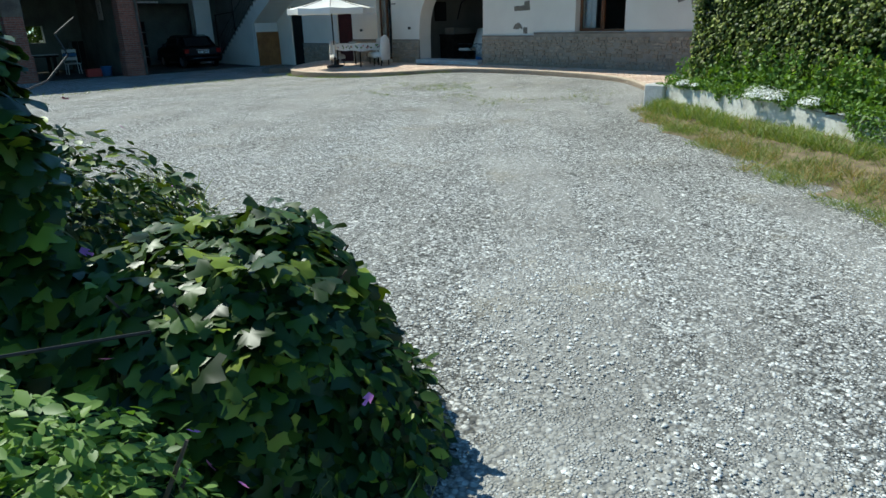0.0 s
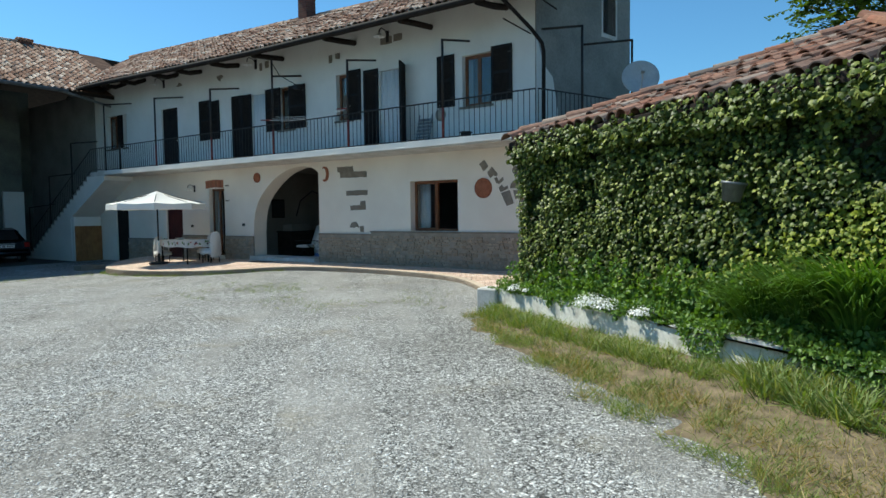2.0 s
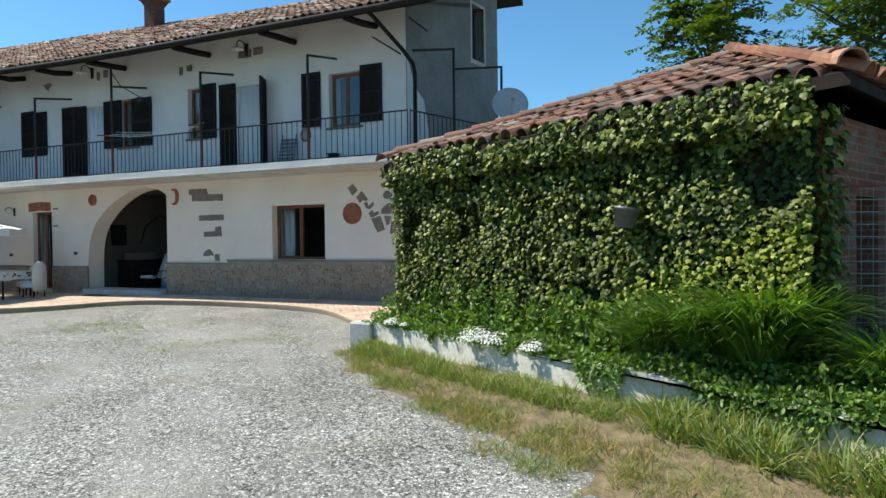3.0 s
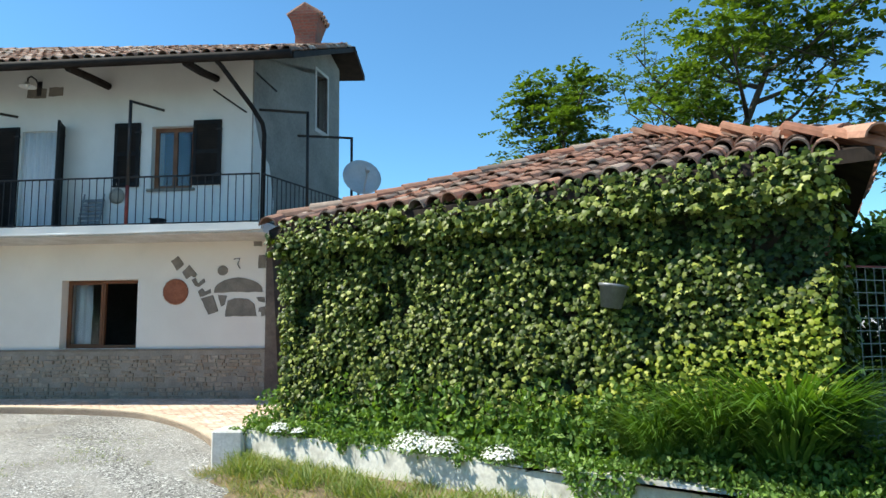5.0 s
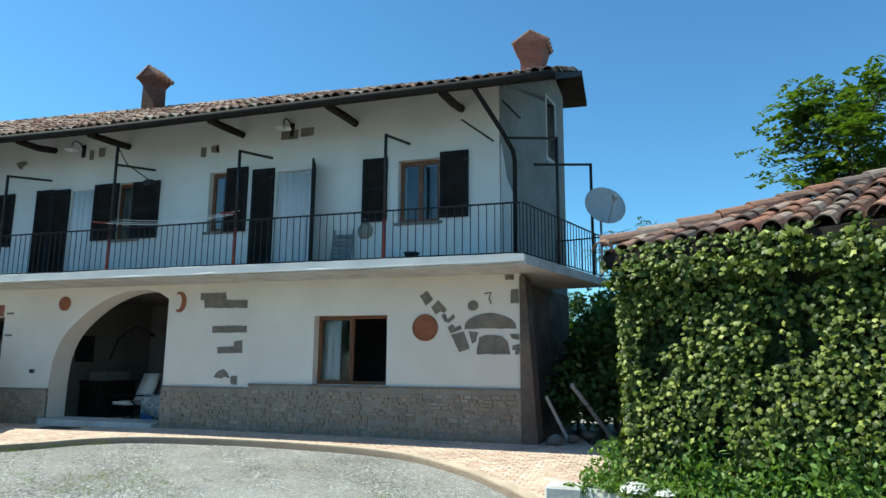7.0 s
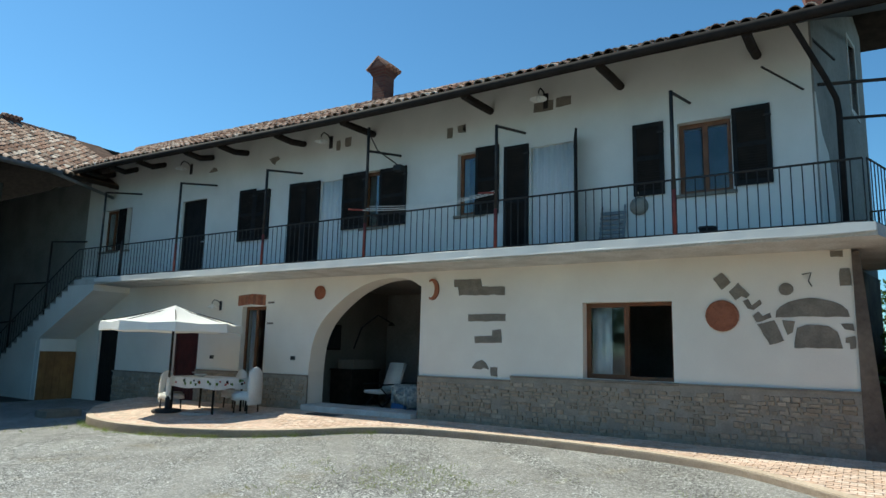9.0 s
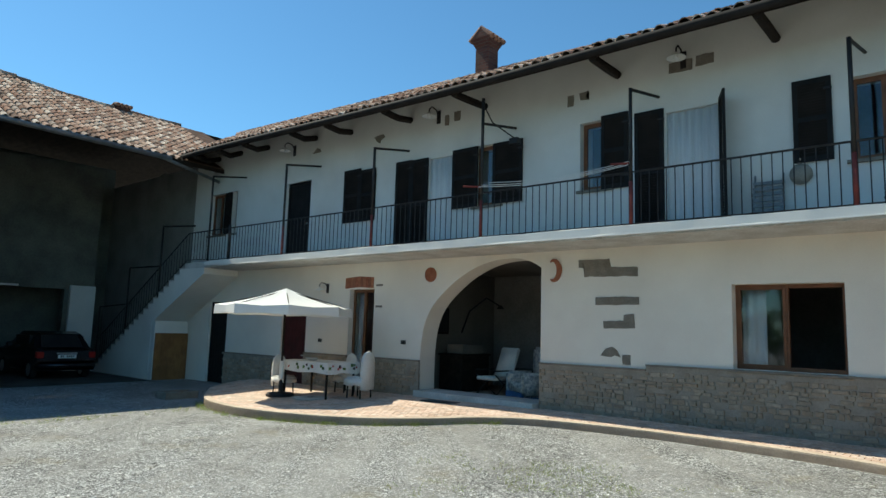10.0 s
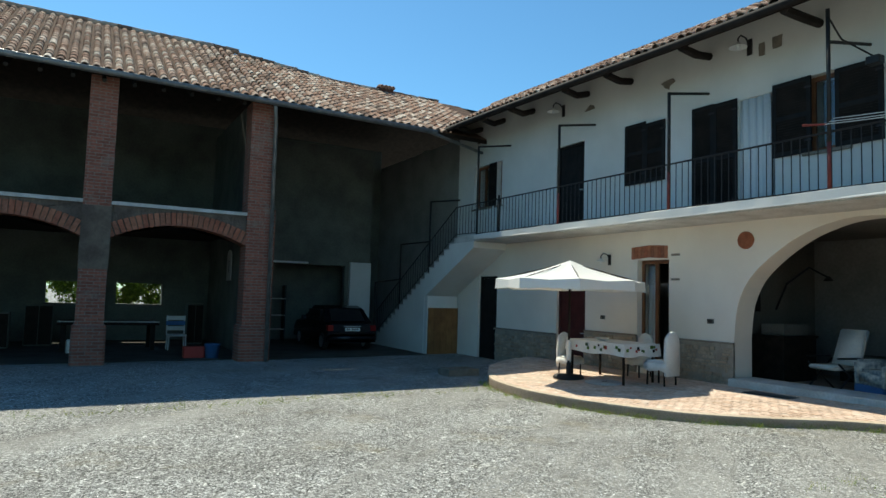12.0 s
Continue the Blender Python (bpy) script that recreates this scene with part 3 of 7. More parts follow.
def roof_deck(name, fn, u0, u1, n, label, thick=0.12):
    bm = bmesh.new()
    top, low = [], []
    for i in range(n + 1):
        u = u0 + (u1 - u0) * i / n
        top.append([bm.verts.new(fn(u, v)) for v in (0.0, 0.5, 1.0)])
        low.append([bm.verts.new(fn(u, v) - Vector((0, 0, thick))) for v in (0.0, 0.5, 1.0)])
    for i in range(n):
        for k in range(2):
            bm.faces.new((top[i][k], top[i + 1][k], top[i + 1][k + 1], top[i][k + 1]))
            bm.faces.new((low[i][k], low[i][k + 1], low[i + 1][k + 1], low[i + 1][k]))
        bm.faces.new((top[i][0], low[i][0], low[i + 1][0], top[i + 1][0]))
        bm.faces.new((top[i][2], top[i + 1][2], low[i + 1][2], low[i][2]))
    for e in (0, n):
        bm.faces.new((*top[e], *low[e][::-1]))
    deck = solid(name, bm, M_BEAM, label, "roof", kind="structure")
    bm = bmesh.new()
    rows = []
    for i in range(n + 1):
        u = u0 + (u1 - u0) * i / n
        rows.append([bm.verts.new(fn(u, v) + Vector((0, 0, h))) for v in (0.004, 0.5, 1.0) for h in (0.006, 0.03)])
    for p, q in zip(rows, rows[1:]):
        for k in range(2):
            bm.faces.new((p[2 * k + 1], q[2 * k + 1], q[2 * k + 3], p[2 * k + 3]))
            bm.faces.new((p[2 * k], p[2 * k + 2], q[2 * k + 2], q[2 * k]))
        bm.faces.new((p[0], q[0], q[1], p[1]))
    part("pan_tile_bed", bm, M_PAN, deck, "clay pan tiles under the cover tiles")
    return deck


def tile_verts(length=0.42, r0=0.095, r1=0.075, seg=7, thick=0.014):
    """A tapered barrel tile, its back up, lying along +y from its low end; both skins and the open end."""
    vs, fs = [], []
    for r_off in (0.0, -thick):
        for y, r in ((0.0, r0), (length, r1)):
            for k in range(seg + 1):
                a = math.pi * k / seg
                vs.append((-(r + r_off) * math.cos(a), y, (r + r_off) * math.sin(a) * 1.05))
    s = seg + 1
    for k in range(seg):
        fs.append((k, k + 1, s + k + 1, s + k))
        fs.append((k + 1, k, 2 * s + k, 2 * s + k + 1))
    return vs, fs


TV, TF = tile_verts()


def lay_tiles(fn, u0, u1, du, course, keep=None, loose=1.0, tilt=0.05):
    """Matrices for cover tiles in courses up a slope."""
    out = []
    nu = int((u1 - u0) / du)
    for i in range(nu):
        u = u0 + (i + 0.5) * du
        a, b = fn(u, 0.0), fn(u, 1.0)
        up = (b - a)
        ln = up.length
        up = up.normalized()
        side = (fn(u + 0.1, 0.5) - fn(u - 0.1, 0.5)).normalized()
        if side.cross(up).z < 0:
            side = -side
        nr = side.cross(up).normalized()
        for j in range(int(ln / course)):
            p = a + up * (j * course - 0.06 + loose * random.uniform(-0.025, 0.025)) + side * loose * random.uniform(-0.012, 0.012) + nr * loose * random.uniform(0.0, 0.035)
            tw = loose * random.uniform(-0.05, 0.05)
            s2 = side * math.cos(tw) + up * math.sin(tw)
            u2 = up * math.cos(tw) - side * math.sin(tw) + nr * -tilt
            M = Matrix(((s2.x, u2.x, nr.x, p.x), (s2.y, u2.y, nr.y, p.y), (s2.z, u2.z, nr.z, p.z), (0, 0, 0, 1)))
            if keep is None or keep(p):
                out.append(M)
    return out


TILES_LATER = []


def tile_roof(deck, mats, near, single=300):
    """The nearest tiles as pieces of the roof, the others joined."""
    mats.sort(key=lambda M: (M.translation - Vector(near)).length)
    TILES_LATER.append((deck, mats[:single]))
    vs = np.array(TV)
    V, F = [], []
    for M in mats[single:]:
        R = np.array(M)
        o = len(V) * len(TV)
        V.append(vs @ R[:3, :3].T + R[:3, 3])
        F += [tuple(i + o for i in f) for f in TF]
    if V:
        ob = raw("tile_courses", np.concatenate(V).tolist(), F, M_TILE, False)
        ob.parent = deck
        tagged(ob, "rows of old mottled barrel tiles", kind="stuff")


roof_house = roof_deck("roof_house", front_deck, 6.22, 31.0, 30, "tiled front slope of the house roof")
bm = bmesh.new()
vs = [bm.verts.new(p) for p in ((RIDGE_X, 6.2, 8.44), (RIDGE_X, 31.0, 9.25), (19.4, 31.0, 8.75), (19.4, 6.2, 8.14), (RIDGE_X, 6.2, 8.31), (RIDGE_X, 31.0, 9.1), (19.4, 31.0, 8.6), (19.4, 6.2, 8.0))]
for f in ((0, 1, 2, 3), (7, 6, 5, 4), (0, 3, 7, 4), (1, 5, 6, 2), (3, 2, 6, 7), (0, 4, 5, 1)):
    bm.faces.new([vs[i] for i in f])
part("back_slope", bm, M_BEAM, roof_house)
roof_barn = roof_deck("roof_barn", barn_roof, -8.0, 17.0, 20, "tiled front slope of the barn roof")
bm = bmesh.new()
vs = [bm.verts.new(p) for p in ((-8, 31.75, 9.4), (19, 31.75, 9.08), (19, 37.0, 6.7), (-8, 37.0, 6.7), (-8, 31.75, 9.2), (19, 31.75, 8.95), (19, 37.0, 6.5), (-8, 37.0, 6.5))]
for f in ((0, 1, 2, 3), (7, 6, 5, 4), (0, 3, 7, 4), (1, 5, 6, 2), (3, 2, 6, 7), (0, 4, 5, 1)):
    bm.faces.new([vs[i] for i in f])
part("back_slope", bm, M_BEAM, roof_barn)
tile_roof(roof_house, lay_tiles(front_roof, 6.25, 29.5, 0.2, 0.30, lambda p: p.z > 6.42 + 0.5 * (p.y - 26.15) or p.y < 26.3), (13, 8, 6))
tile_roof(roof_barn, lay_tiles(barn_roof, -1.0, 16.0, 0.235, 0.32, lambda p: p.z > eave_z(p.y) + 0.47 * (p.x - 13.42) - 0.1, 0.5, 0.01), (8, 26, 6.5))
# ridge tiles along the house roof
bm = bmesh.new()
for i in range(62):
    y = 6.4 + i * 0.4
    tube(bm, [(RIDGE_X, y, ridge_z(y) + 0.02), (RIDGE_X, y + 0.42, ridge_z(y + 0.42) + random.uniform(0.0, 0.04))], [0.11, 0.09], 8)
part("ridge_tiles", bm, M_TILE, roof_house, "row of mortared ridge tiles")
bm = bmesh.new()
for i in range(60):
    x = -8 + i * 0.4
    tube(bm, [(x, 31.75, barn_ridge(x) + 0.03), (x + 0.42, 31.75, barn_ridge(x) + 0.02 + random.uniform(0.0, 0.04))], [0.11, 0.09], 8)
part("ridge_tiles", bm, M_TILE, roof_barn, "row of mortared ridge tiles")

# gutters
gut = thing("gutter_house", "dark metal eaves gutter along the house roof", "gutter")
bm = bmesh.new()
ys = [6.25 + (26.4 - 6.25) * i / 20 for i in range(21)]
tube(bm, [(13.36, y, eave_z(y) - 0.05) for y in ys], 0.075, 8)
part("trough", bm, M_GUTTER, gut, smooth=True)
bm = bmesh.new()
tube(bm, [(13.38, 7.62, 6.2), (13.52, 7.56, 6.12), (14.2, 7.26, 5.60), (14.46, 7.14, 5.34), (14.5, 7.12, 5.15), (14.5, 7.13, 3.32)], 0.043, 8)
part("downpipe", bm, M_GUTTER, gut, "dark downpipe slanting back to the corner", True)
gut2 = thing("gutter_barn", "grey metal eaves gutter along the barn roof", "gutter")
bm = bmesh.new()
tube(bm, [(-8, 26.08, barn_eave(-8) - 0.05), (12.95, 26.08, barn_eave(12.95) - 0.05)], 0.075, 8)
part("trough", bm, M_GUTTERG, gut2, smooth=True)
bm = bmesh.new()
tube(bm, [(12.6, 26.1, 6.32), (12.9, 26.1, 6.26), (14.6, 26.2, 5.95)], 0.05, 8)
part("outlet_pipe", bm, M_GUTTERG, gut2, "pale slanting outlet pipe", True)
bm = bmesh.new()
tube(bm, [(8.3, 26.1, 6.36), (8.42, 26.44, 6.0), (8.46, 26.46, -0.2)], 0.05, 8)
part("downpipe", bm, M_GUTTERG, gut2, "grey downpipe on the brick pier", True)

# rafters under the house eave
for y, skew, rise in ((8.17, 0.02, 0.10), (10.35, 0.06, 0.03), (12.9, 0.16, 0.06), (15.85, 0.22, 0.06), (17.8, 0.45, 0.14), (19.72, 0.6, 0.17), (21.04, 0.7, 0.22), (23.1, 0.8, 0.26), (24.4, 0.9, 0.28), (25.6, 0.9, 0.25)):
    z = eave_z(y)
    bm = bmesh.new()
    tube(bm, [(13.42, y, z - 0.11), (14.1, y + skew * 0.5, z - 0.03), (14.78, y + skew, z + rise)], [0.072, 0.078, 0.076], 8)
    tagged(solid("eave_beam", bm, M_BEAM, "dark round timber bracket under the eave", "beam"), group="eave beams")

# ---- barn ----
PY = 26.55
for i, (xa, xb) in enumerate(((7.84, 8.42), (4.2, 4.78), (0.6, 1.18), (-3.0, -2.42), (-6.6, -6.02))):
    p = thing("pillar", "tall red brick pier of the barn with a plastered foot", "pillar", "barn piers")
    part_box("shaft", M_BRICKWALL, p, (xa, xb, PY, PY + 0.65, -0.4, 6.45))
    part_box("foot", M_BRICKWALL, p, (xa - 0.06, xb + 0.06, PY - 0.05, PY + 0.7, -0.5, 0.75), "worn mortar-smeared brick foot", bev=0.05)
    if i:
        part_box("band", M_RUBBLE, p, (xa - 0.015, xb + 0.015, PY - 0.015, PY + 0.665, 2.0, 3.45), "plastered band")
    else:
        part_box("jamb", M_BRICKWALL, p, (xb + 0.002, xb + 0.17, PY + 0.12, PY + 0.6, -0.4, 3.72), "broken brick jamb beside the pier")
for xa, xb in ((4.78, 7.84), (1.18, 4.2), (-2.42, 0.6), (-6.02, -3.0)):
    a = thing("brick_arch", "low segmental brick arch between barn piers", "arch", "barn arches")
    n = 26
    bm = bmesh.new()
    cz = lambda t, h: h + 0.38 * (1 - (2 * t - 1) ** 2)
    pts = [(xa + (xb - xa) * k / n, cz(k / n, 2.75)) for k in range(n + 1)] + [(xb, 3.5), (xa, 3.5)]
    prism(bm, pts, PY + 0.06, PY + 0.5, Matrix(((1, 0, 0, 0), (0, 0, 1, 0), (0, 1, 0, 0), (0, 0, 0, 1))))
    bmesh.ops.triangulate(bm, faces=[f for f in bm.faces if len(f.verts) > 4], ngon_method="EAR_CLIP")
    part("spandrel", bm, M_RUBBLE, a, "mortared spandrel")
    part_box("coping", M_CONC, a, (xa, xb, PY + 0.0, PY + 0.6, 3.5, 3.58), "thin concrete ledge")
    for k in range(n):
        t = (k + 0.5) / n
        x = xa + (xb - xa) * t
        ang = math.atan2(0.38 * 4 * (1 - 2 * t), xb - xa)
        part_box("brick", M_BRICK_ONE, a, (-0.052, 0.052, 0, 0.5, -0.01, 0.3), m=Matrix.Translation((x, PY + 0.02, cz(t, 2.75))) @ Matrix.Rotation(-ang, 4, "Y"))
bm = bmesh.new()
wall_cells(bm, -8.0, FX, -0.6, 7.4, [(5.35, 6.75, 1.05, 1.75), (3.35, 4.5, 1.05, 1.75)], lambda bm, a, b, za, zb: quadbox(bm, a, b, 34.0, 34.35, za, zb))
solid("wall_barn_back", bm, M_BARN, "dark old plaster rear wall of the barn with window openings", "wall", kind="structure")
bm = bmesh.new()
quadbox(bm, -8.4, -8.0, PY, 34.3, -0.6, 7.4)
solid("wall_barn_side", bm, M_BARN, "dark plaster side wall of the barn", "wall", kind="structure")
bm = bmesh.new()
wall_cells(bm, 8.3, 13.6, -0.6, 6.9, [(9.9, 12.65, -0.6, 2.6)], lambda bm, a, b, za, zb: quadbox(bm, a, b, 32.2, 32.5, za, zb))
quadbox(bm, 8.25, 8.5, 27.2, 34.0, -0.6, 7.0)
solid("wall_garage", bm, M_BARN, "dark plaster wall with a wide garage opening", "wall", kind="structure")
# grey instead of the dark barn plaster: haze put into the wall colour
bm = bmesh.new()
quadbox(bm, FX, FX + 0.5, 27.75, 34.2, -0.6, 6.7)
solid("wall_barn_end", bm, M_GREY, "dark plaster wall where the barn meets the house, greyed for haze", "wall", kind="structure")
bm = bmesh.new()
quadbox(bm, -8, 8.25, 27.2, 34.0, 3.3, 3.5)
solid("ceiling_barn", bm, M_BEAM, "dark timber loft floor over the barn bays", "ceiling", kind="structure")
for i in range(14):
    x = -0.5 + i * 0.62
    part_tube_y = bmesh.new()
    tube(part_tube_y, [(x, 26.2, 6.25), (x, 31.0, 8.5)], 0.05, 6)
    solid("roof_batten", part_tube_y, M_BEAM, "dark sawn roof rafter of the barn", "beam", "barn rafters")
part_tube_y = None

# floor sheet much darker than the yard gravel it covers
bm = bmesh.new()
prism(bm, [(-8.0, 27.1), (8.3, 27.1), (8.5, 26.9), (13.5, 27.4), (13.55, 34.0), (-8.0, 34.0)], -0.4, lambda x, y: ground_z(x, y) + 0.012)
solid("floor_barn", bm, M_BARNFLOOR, "very dark floor sheet of the barn", "floor", kind="structure")

# ---- outside stair ----
stair = thing("outside_stair", "white plastered outside stair up to the balcony", "stair")
N, Y0, RUN = 20, 26.05, 0.295
RISE = (3.31 + 0.24) / (N + 1)
for k in range(N):
    z = 3.31 - RISE * (k + 1)
    ya, yb = Y0 + RUN * k, Y0 + RUN * (k + 1)
    ua = 2.45 - (ya - Y0) * 0.5 if ya < 27.6 else -0.4
    bm = bmesh.new()
    prism(bm, [(ya, ua), (yb, ua - 0.5 * RUN if ya < 27.6 else -0.4), (yb, z), (ya, z)], SLAB, FX - 0.01, m)
    part("step", bm, M_PLASTER, stair)
bm = bmesh.new()
prism(bm, [(25.0, 2.98), (26.05, 2.45), (26.05, 3.148), (25.0, 3.148)], SLAB + 0.002, FX - 0.01, m)
part("landing_haunch", bm, M_PLASTER, stair, "plastered haunch under the landing")
part_box("end_wall", M_PLASTER, stair, (SLAB + 0.01, FX - 0.02, 27.6, 27.8, -0.4, 1.62))
for k in range(N):
    z = 3.31 - RISE * (k + 1)
    part_box("tread", M_CONC, stair, (SLAB - 0.02, FX - 0.01, Y0 + RUN * k - 0.03, Y0 + RUN * (k + 1), z, z + 0.035), "grey stone tread")

# ---- ivy-covered outbuilding ----
IV0 = Vector((8.57, 1.89, 0))
ID = Vector((0.4223, 0.9064, 0))
INN = Vector((0.9064, -0.4223, 0))   # into the building
IM = Matrix(((ID.x, INN.x, 0, IV0.x), (ID.y, INN.y, 0, IV0.y), (0, 0, 1, 0), (0, 0, 0, 1)))   # x along the wall, y into it
bm = bmesh.new()
quadbox(bm, -1.75, 3.55, 0.12, 0.4, -0.3, 2.6, IM)
quadbox(bm, 3.25, 3.55, 0.4, 6.0, -0.3, 2.6, IM)
quadbox(bm, -1.75, 3.55, 6.0, 6.3, -0.3, 2.6, IM)
wall_cells(bm, 0.4, 6.0, -0.3, 2.6, [(0.9, 1.5, -0.3, 1.95)], lambda bm, a, b, za, zb: quadbox(bm, -1.75, -1.45, a, b, za, zb, IM))
outbuilding = solid("wall_outbuilding", bm, M_BRICKWALL, "old brick outbuilding wall under ivy", "wall", kind="structure")


def ivy_roof(u, v):
    return IM @ Vector((u, -0.14 + 3.6 * v, 2.68 + 1.30 * v + 0.026 * (3.7 - u)))


HIP = [(3.72, -0.22), (3.9, 0.2), (2.84, 0.74), (1.93, 1.69), (0.33, 3.3), (-2.05, -0.22)]   # along the wall, into the building


def hip_limit(u):
    for (ua, va), (ub, vb) in zip(HIP, HIP[1:]):
        if ub <= u <= ua:
            return va + (vb - va) * (ua - u) / (ua - ub)
    return -1.0


def eave_rise(u):
    return 0.026 * (3.7 - u)


def slope_z(v, u):
    return 2.65 + 0.36 * (v + 0.22) + eave_rise(u)


bm = bmesh.new()
prism(bm, HIP, lambda x, y: slope_z(y, x) - 0.1, lambda x, y: slope_z(y, x), IM)
bmesh.ops.triangulate(bm, faces=[f for f in bm.faces if len(f.verts) > 4], ngon_method="EAR_CLIP")
roof_ivy = solid("roof_outbuilding", bm, M_BEAM, "low hipped outbuilding roof of red barrel tiles", "roof", kind="structure")
bm = bmesh.new()
ring = [IM @ Vector((u, v, slope_z(v, u) - 0.02)) for u, v in HIP] + [IM @ Vector(p) for p in ((-2.05, 6.6, 2.64), (3.8, 6.6, 2.64))]
low = [bm.verts.new(p - Vector((0, 0, 0.09))) for p in ring]
ring = [bm.verts.new(p) for p in ring]
mid = bm.verts.new(IM @ Vector((0.33, 3.4, 3.96)))
lid = bm.verts.new(IM @ Vector((0.33, 3.4, 3.86)))
for a, b, c, d in zip(ring, ring[1:] + ring[:1], low[1:] + low[:1], low):
    bm.faces.new((a, b, mid))
    bm.faces.new((d, c, lid))
    bm.faces.new((a, b, c, d))
part("back_slope", bm, M_BEAM, roof_ivy)
IMI = IM.inverted()
TILES_IVY = lay_tiles(ivy_roof, -2.05, 3.8, 0.195, 0.29, lambda p: (IMI @ p).y < hip_limit((IMI @ p).x) - 0.12)


def side_roof(u, v):
    return IM @ Vector((-2.05 + 2.38 * v, u, 2.81 + 1.22 * v))


TILES_SIDE = lay_tiles(side_roof, -0.2, 6.6, 0.195, 0.29, lambda p: (IMI @ p).y > 1.47 * ((IMI @ p).x + 2.05) - 0.2 and (IMI @ p).y < 6.5 - 1.3 * ((IMI @ p).x + 2.05))
TILES_HIP = []
for (ua, va), (ub, vb) in zip(HIP, HIP[1:]):
    a, b = IM @ Vector((ua, va, slope_z(va, ua) + 0.06)), IM @ Vector((ub, vb, slope_z(vb, ub) + 0.06))
    up = (b - a)
    if ub < 0.0:
        a, b, up = b, a, -up
    n = max(1, int(up.length / 0.33))
    up = up.normalized()
    side = up.cross(Vector((0, 0, 1))).normalized()
    nr = side.cross(up)
    for k in range(n):
        p = a + (b - a) * (k / n) - up * 0.05
        u2 = up - nr * 0.04
        TILES_HIP.append(Matrix(((side.x, u2.x, nr.x, p.x), (side.y, u2.y, nr.y, p.y), (side.z, u2.z, nr.z, p.z), (0, 0, 0, 1))))

# low garden wall and bed
LW = [(10.12, 5.75), (9.2, 4.2), (8.34, 2.6), (7.98, 1.95), (7.5, 1.08), (6.6, -0.3), (5.3, -2.3), (3.8, -4.6)]
bm = bmesh.new()
for (xa, ya), (xb, yb) in zip(LW, LW[1:]):
    d = Vector((xb - xa, yb - ya, 0))
    L = d.length
    d = d.normalized()
    Mw = Matrix(((d.x, -d.y, 0, xa), (d.y, d.x, 0, ya), (0, 0, 1, 0), (0, 0, 0, 1)))
    n = max(2, int(L / 0.22))
    crest = [0.43 + 0.03 * noise.noise((xa + d.x * L * k / n, ya + d.y * L * k / n, 2.0)) - (0.05 if random.random() < 0.12 else 0) for k in range(n + 1)]
    for k in range(n):
        vs = quadbox(bm, L * k / n, L * (k + 1) / n + (0.02 if k == n - 1 else 0), 0, 0.15, -0.2, 0.43, Mw)
        for i in (4, 6):
            vs[i].co.z = crest[k]
        for i in (5, 7):
            vs[i].co.z = crest[k + 1]
low_wall = solid("garden_wall", bm, M_WASH, "low whitewashed concrete garden wall, cracked and stained", "wall", kind="structure")
part_box("end_block", M_CONC, low_wall, (9.96, 10.3, 5.62, 5.98, -0.1, 0.42), "plastered end block", bev=0.02)
bm = bmesh.new()
bed = [(p[0] + 0.1, p[1] - 0.02) for p in LW] + [(8.8, -5.5), (12, -3.0), (10.5, 5.1), (10.3, 5.6)]
prism(bm, bed, -0.1, lambda x, y: BED_Z)
bmesh.ops.triangulate(bm, faces=[f for f in bm.faces if len(f.verts) > 4], ngon_method="EAR_CLIP")
solid("garden_bed", bm, M_EARTH, "dark earth of the raised garden bed", "soil", kind="structure")
VOUT = [(10.0, 5.85), (9.2, 5.68), (8.8, 5.3), (8.2, 4.55), (7.4, 3.6), (6.86, 2.75), (6.35, 2.05), (5.5, 1.3), (5.0, 0.85), (3.9, -0.9), (2.5, -3.3)]
VERGE = VOUT + LW[::-1]


def resample(pts, n):
    P = [Vector((*p, 0)) for p in pts]
    cum = [0.0]
    for a, b in zip(P, P[1:]):
        cum.append(cum[-1] + (b - a).length)
    out = []
    for k in range(n):
        s = cum[-1] * k / (n - 1)
        i = max(j for j in range(len(P) - 1) if cum[j] <= s + 1e-9)
        out.append(P[i].lerp(P[i + 1], (s - cum[i]) / (cum[i + 1] - cum[i])))
    return out


na, rows = 90, 12
A, B = resample(LW, na), resample(smooth_line(VOUT), na)
verts = []
for i in range(na):
    for j in range(rows):
        t = j / (rows - 1) * (1.06 + 0.22 * noise.noise((i * 0.22, 4.0, 0)))
        p = A[i].lerp(B[i], t)
        verts.append((p.x, p.y, 0.13 * max(0.0, 1 - t) ** 1.5 + 0.012 - 0.05 * max(0.0, t - 0.55) + 0.02 * noise.noise((p.x * 3, p.y * 3, 0))))
faces = [(i * rows + j, i * rows + j + 1, (i + 1) * rows + j + 1, (i + 1) * rows + j) for i in range(na - 1) for j in range(rows - 1)]
tagged(raw("verge", verts, faces, M_EARTH, True), "worn earth verge between gravel and garden wall", "soil", kind="structure")


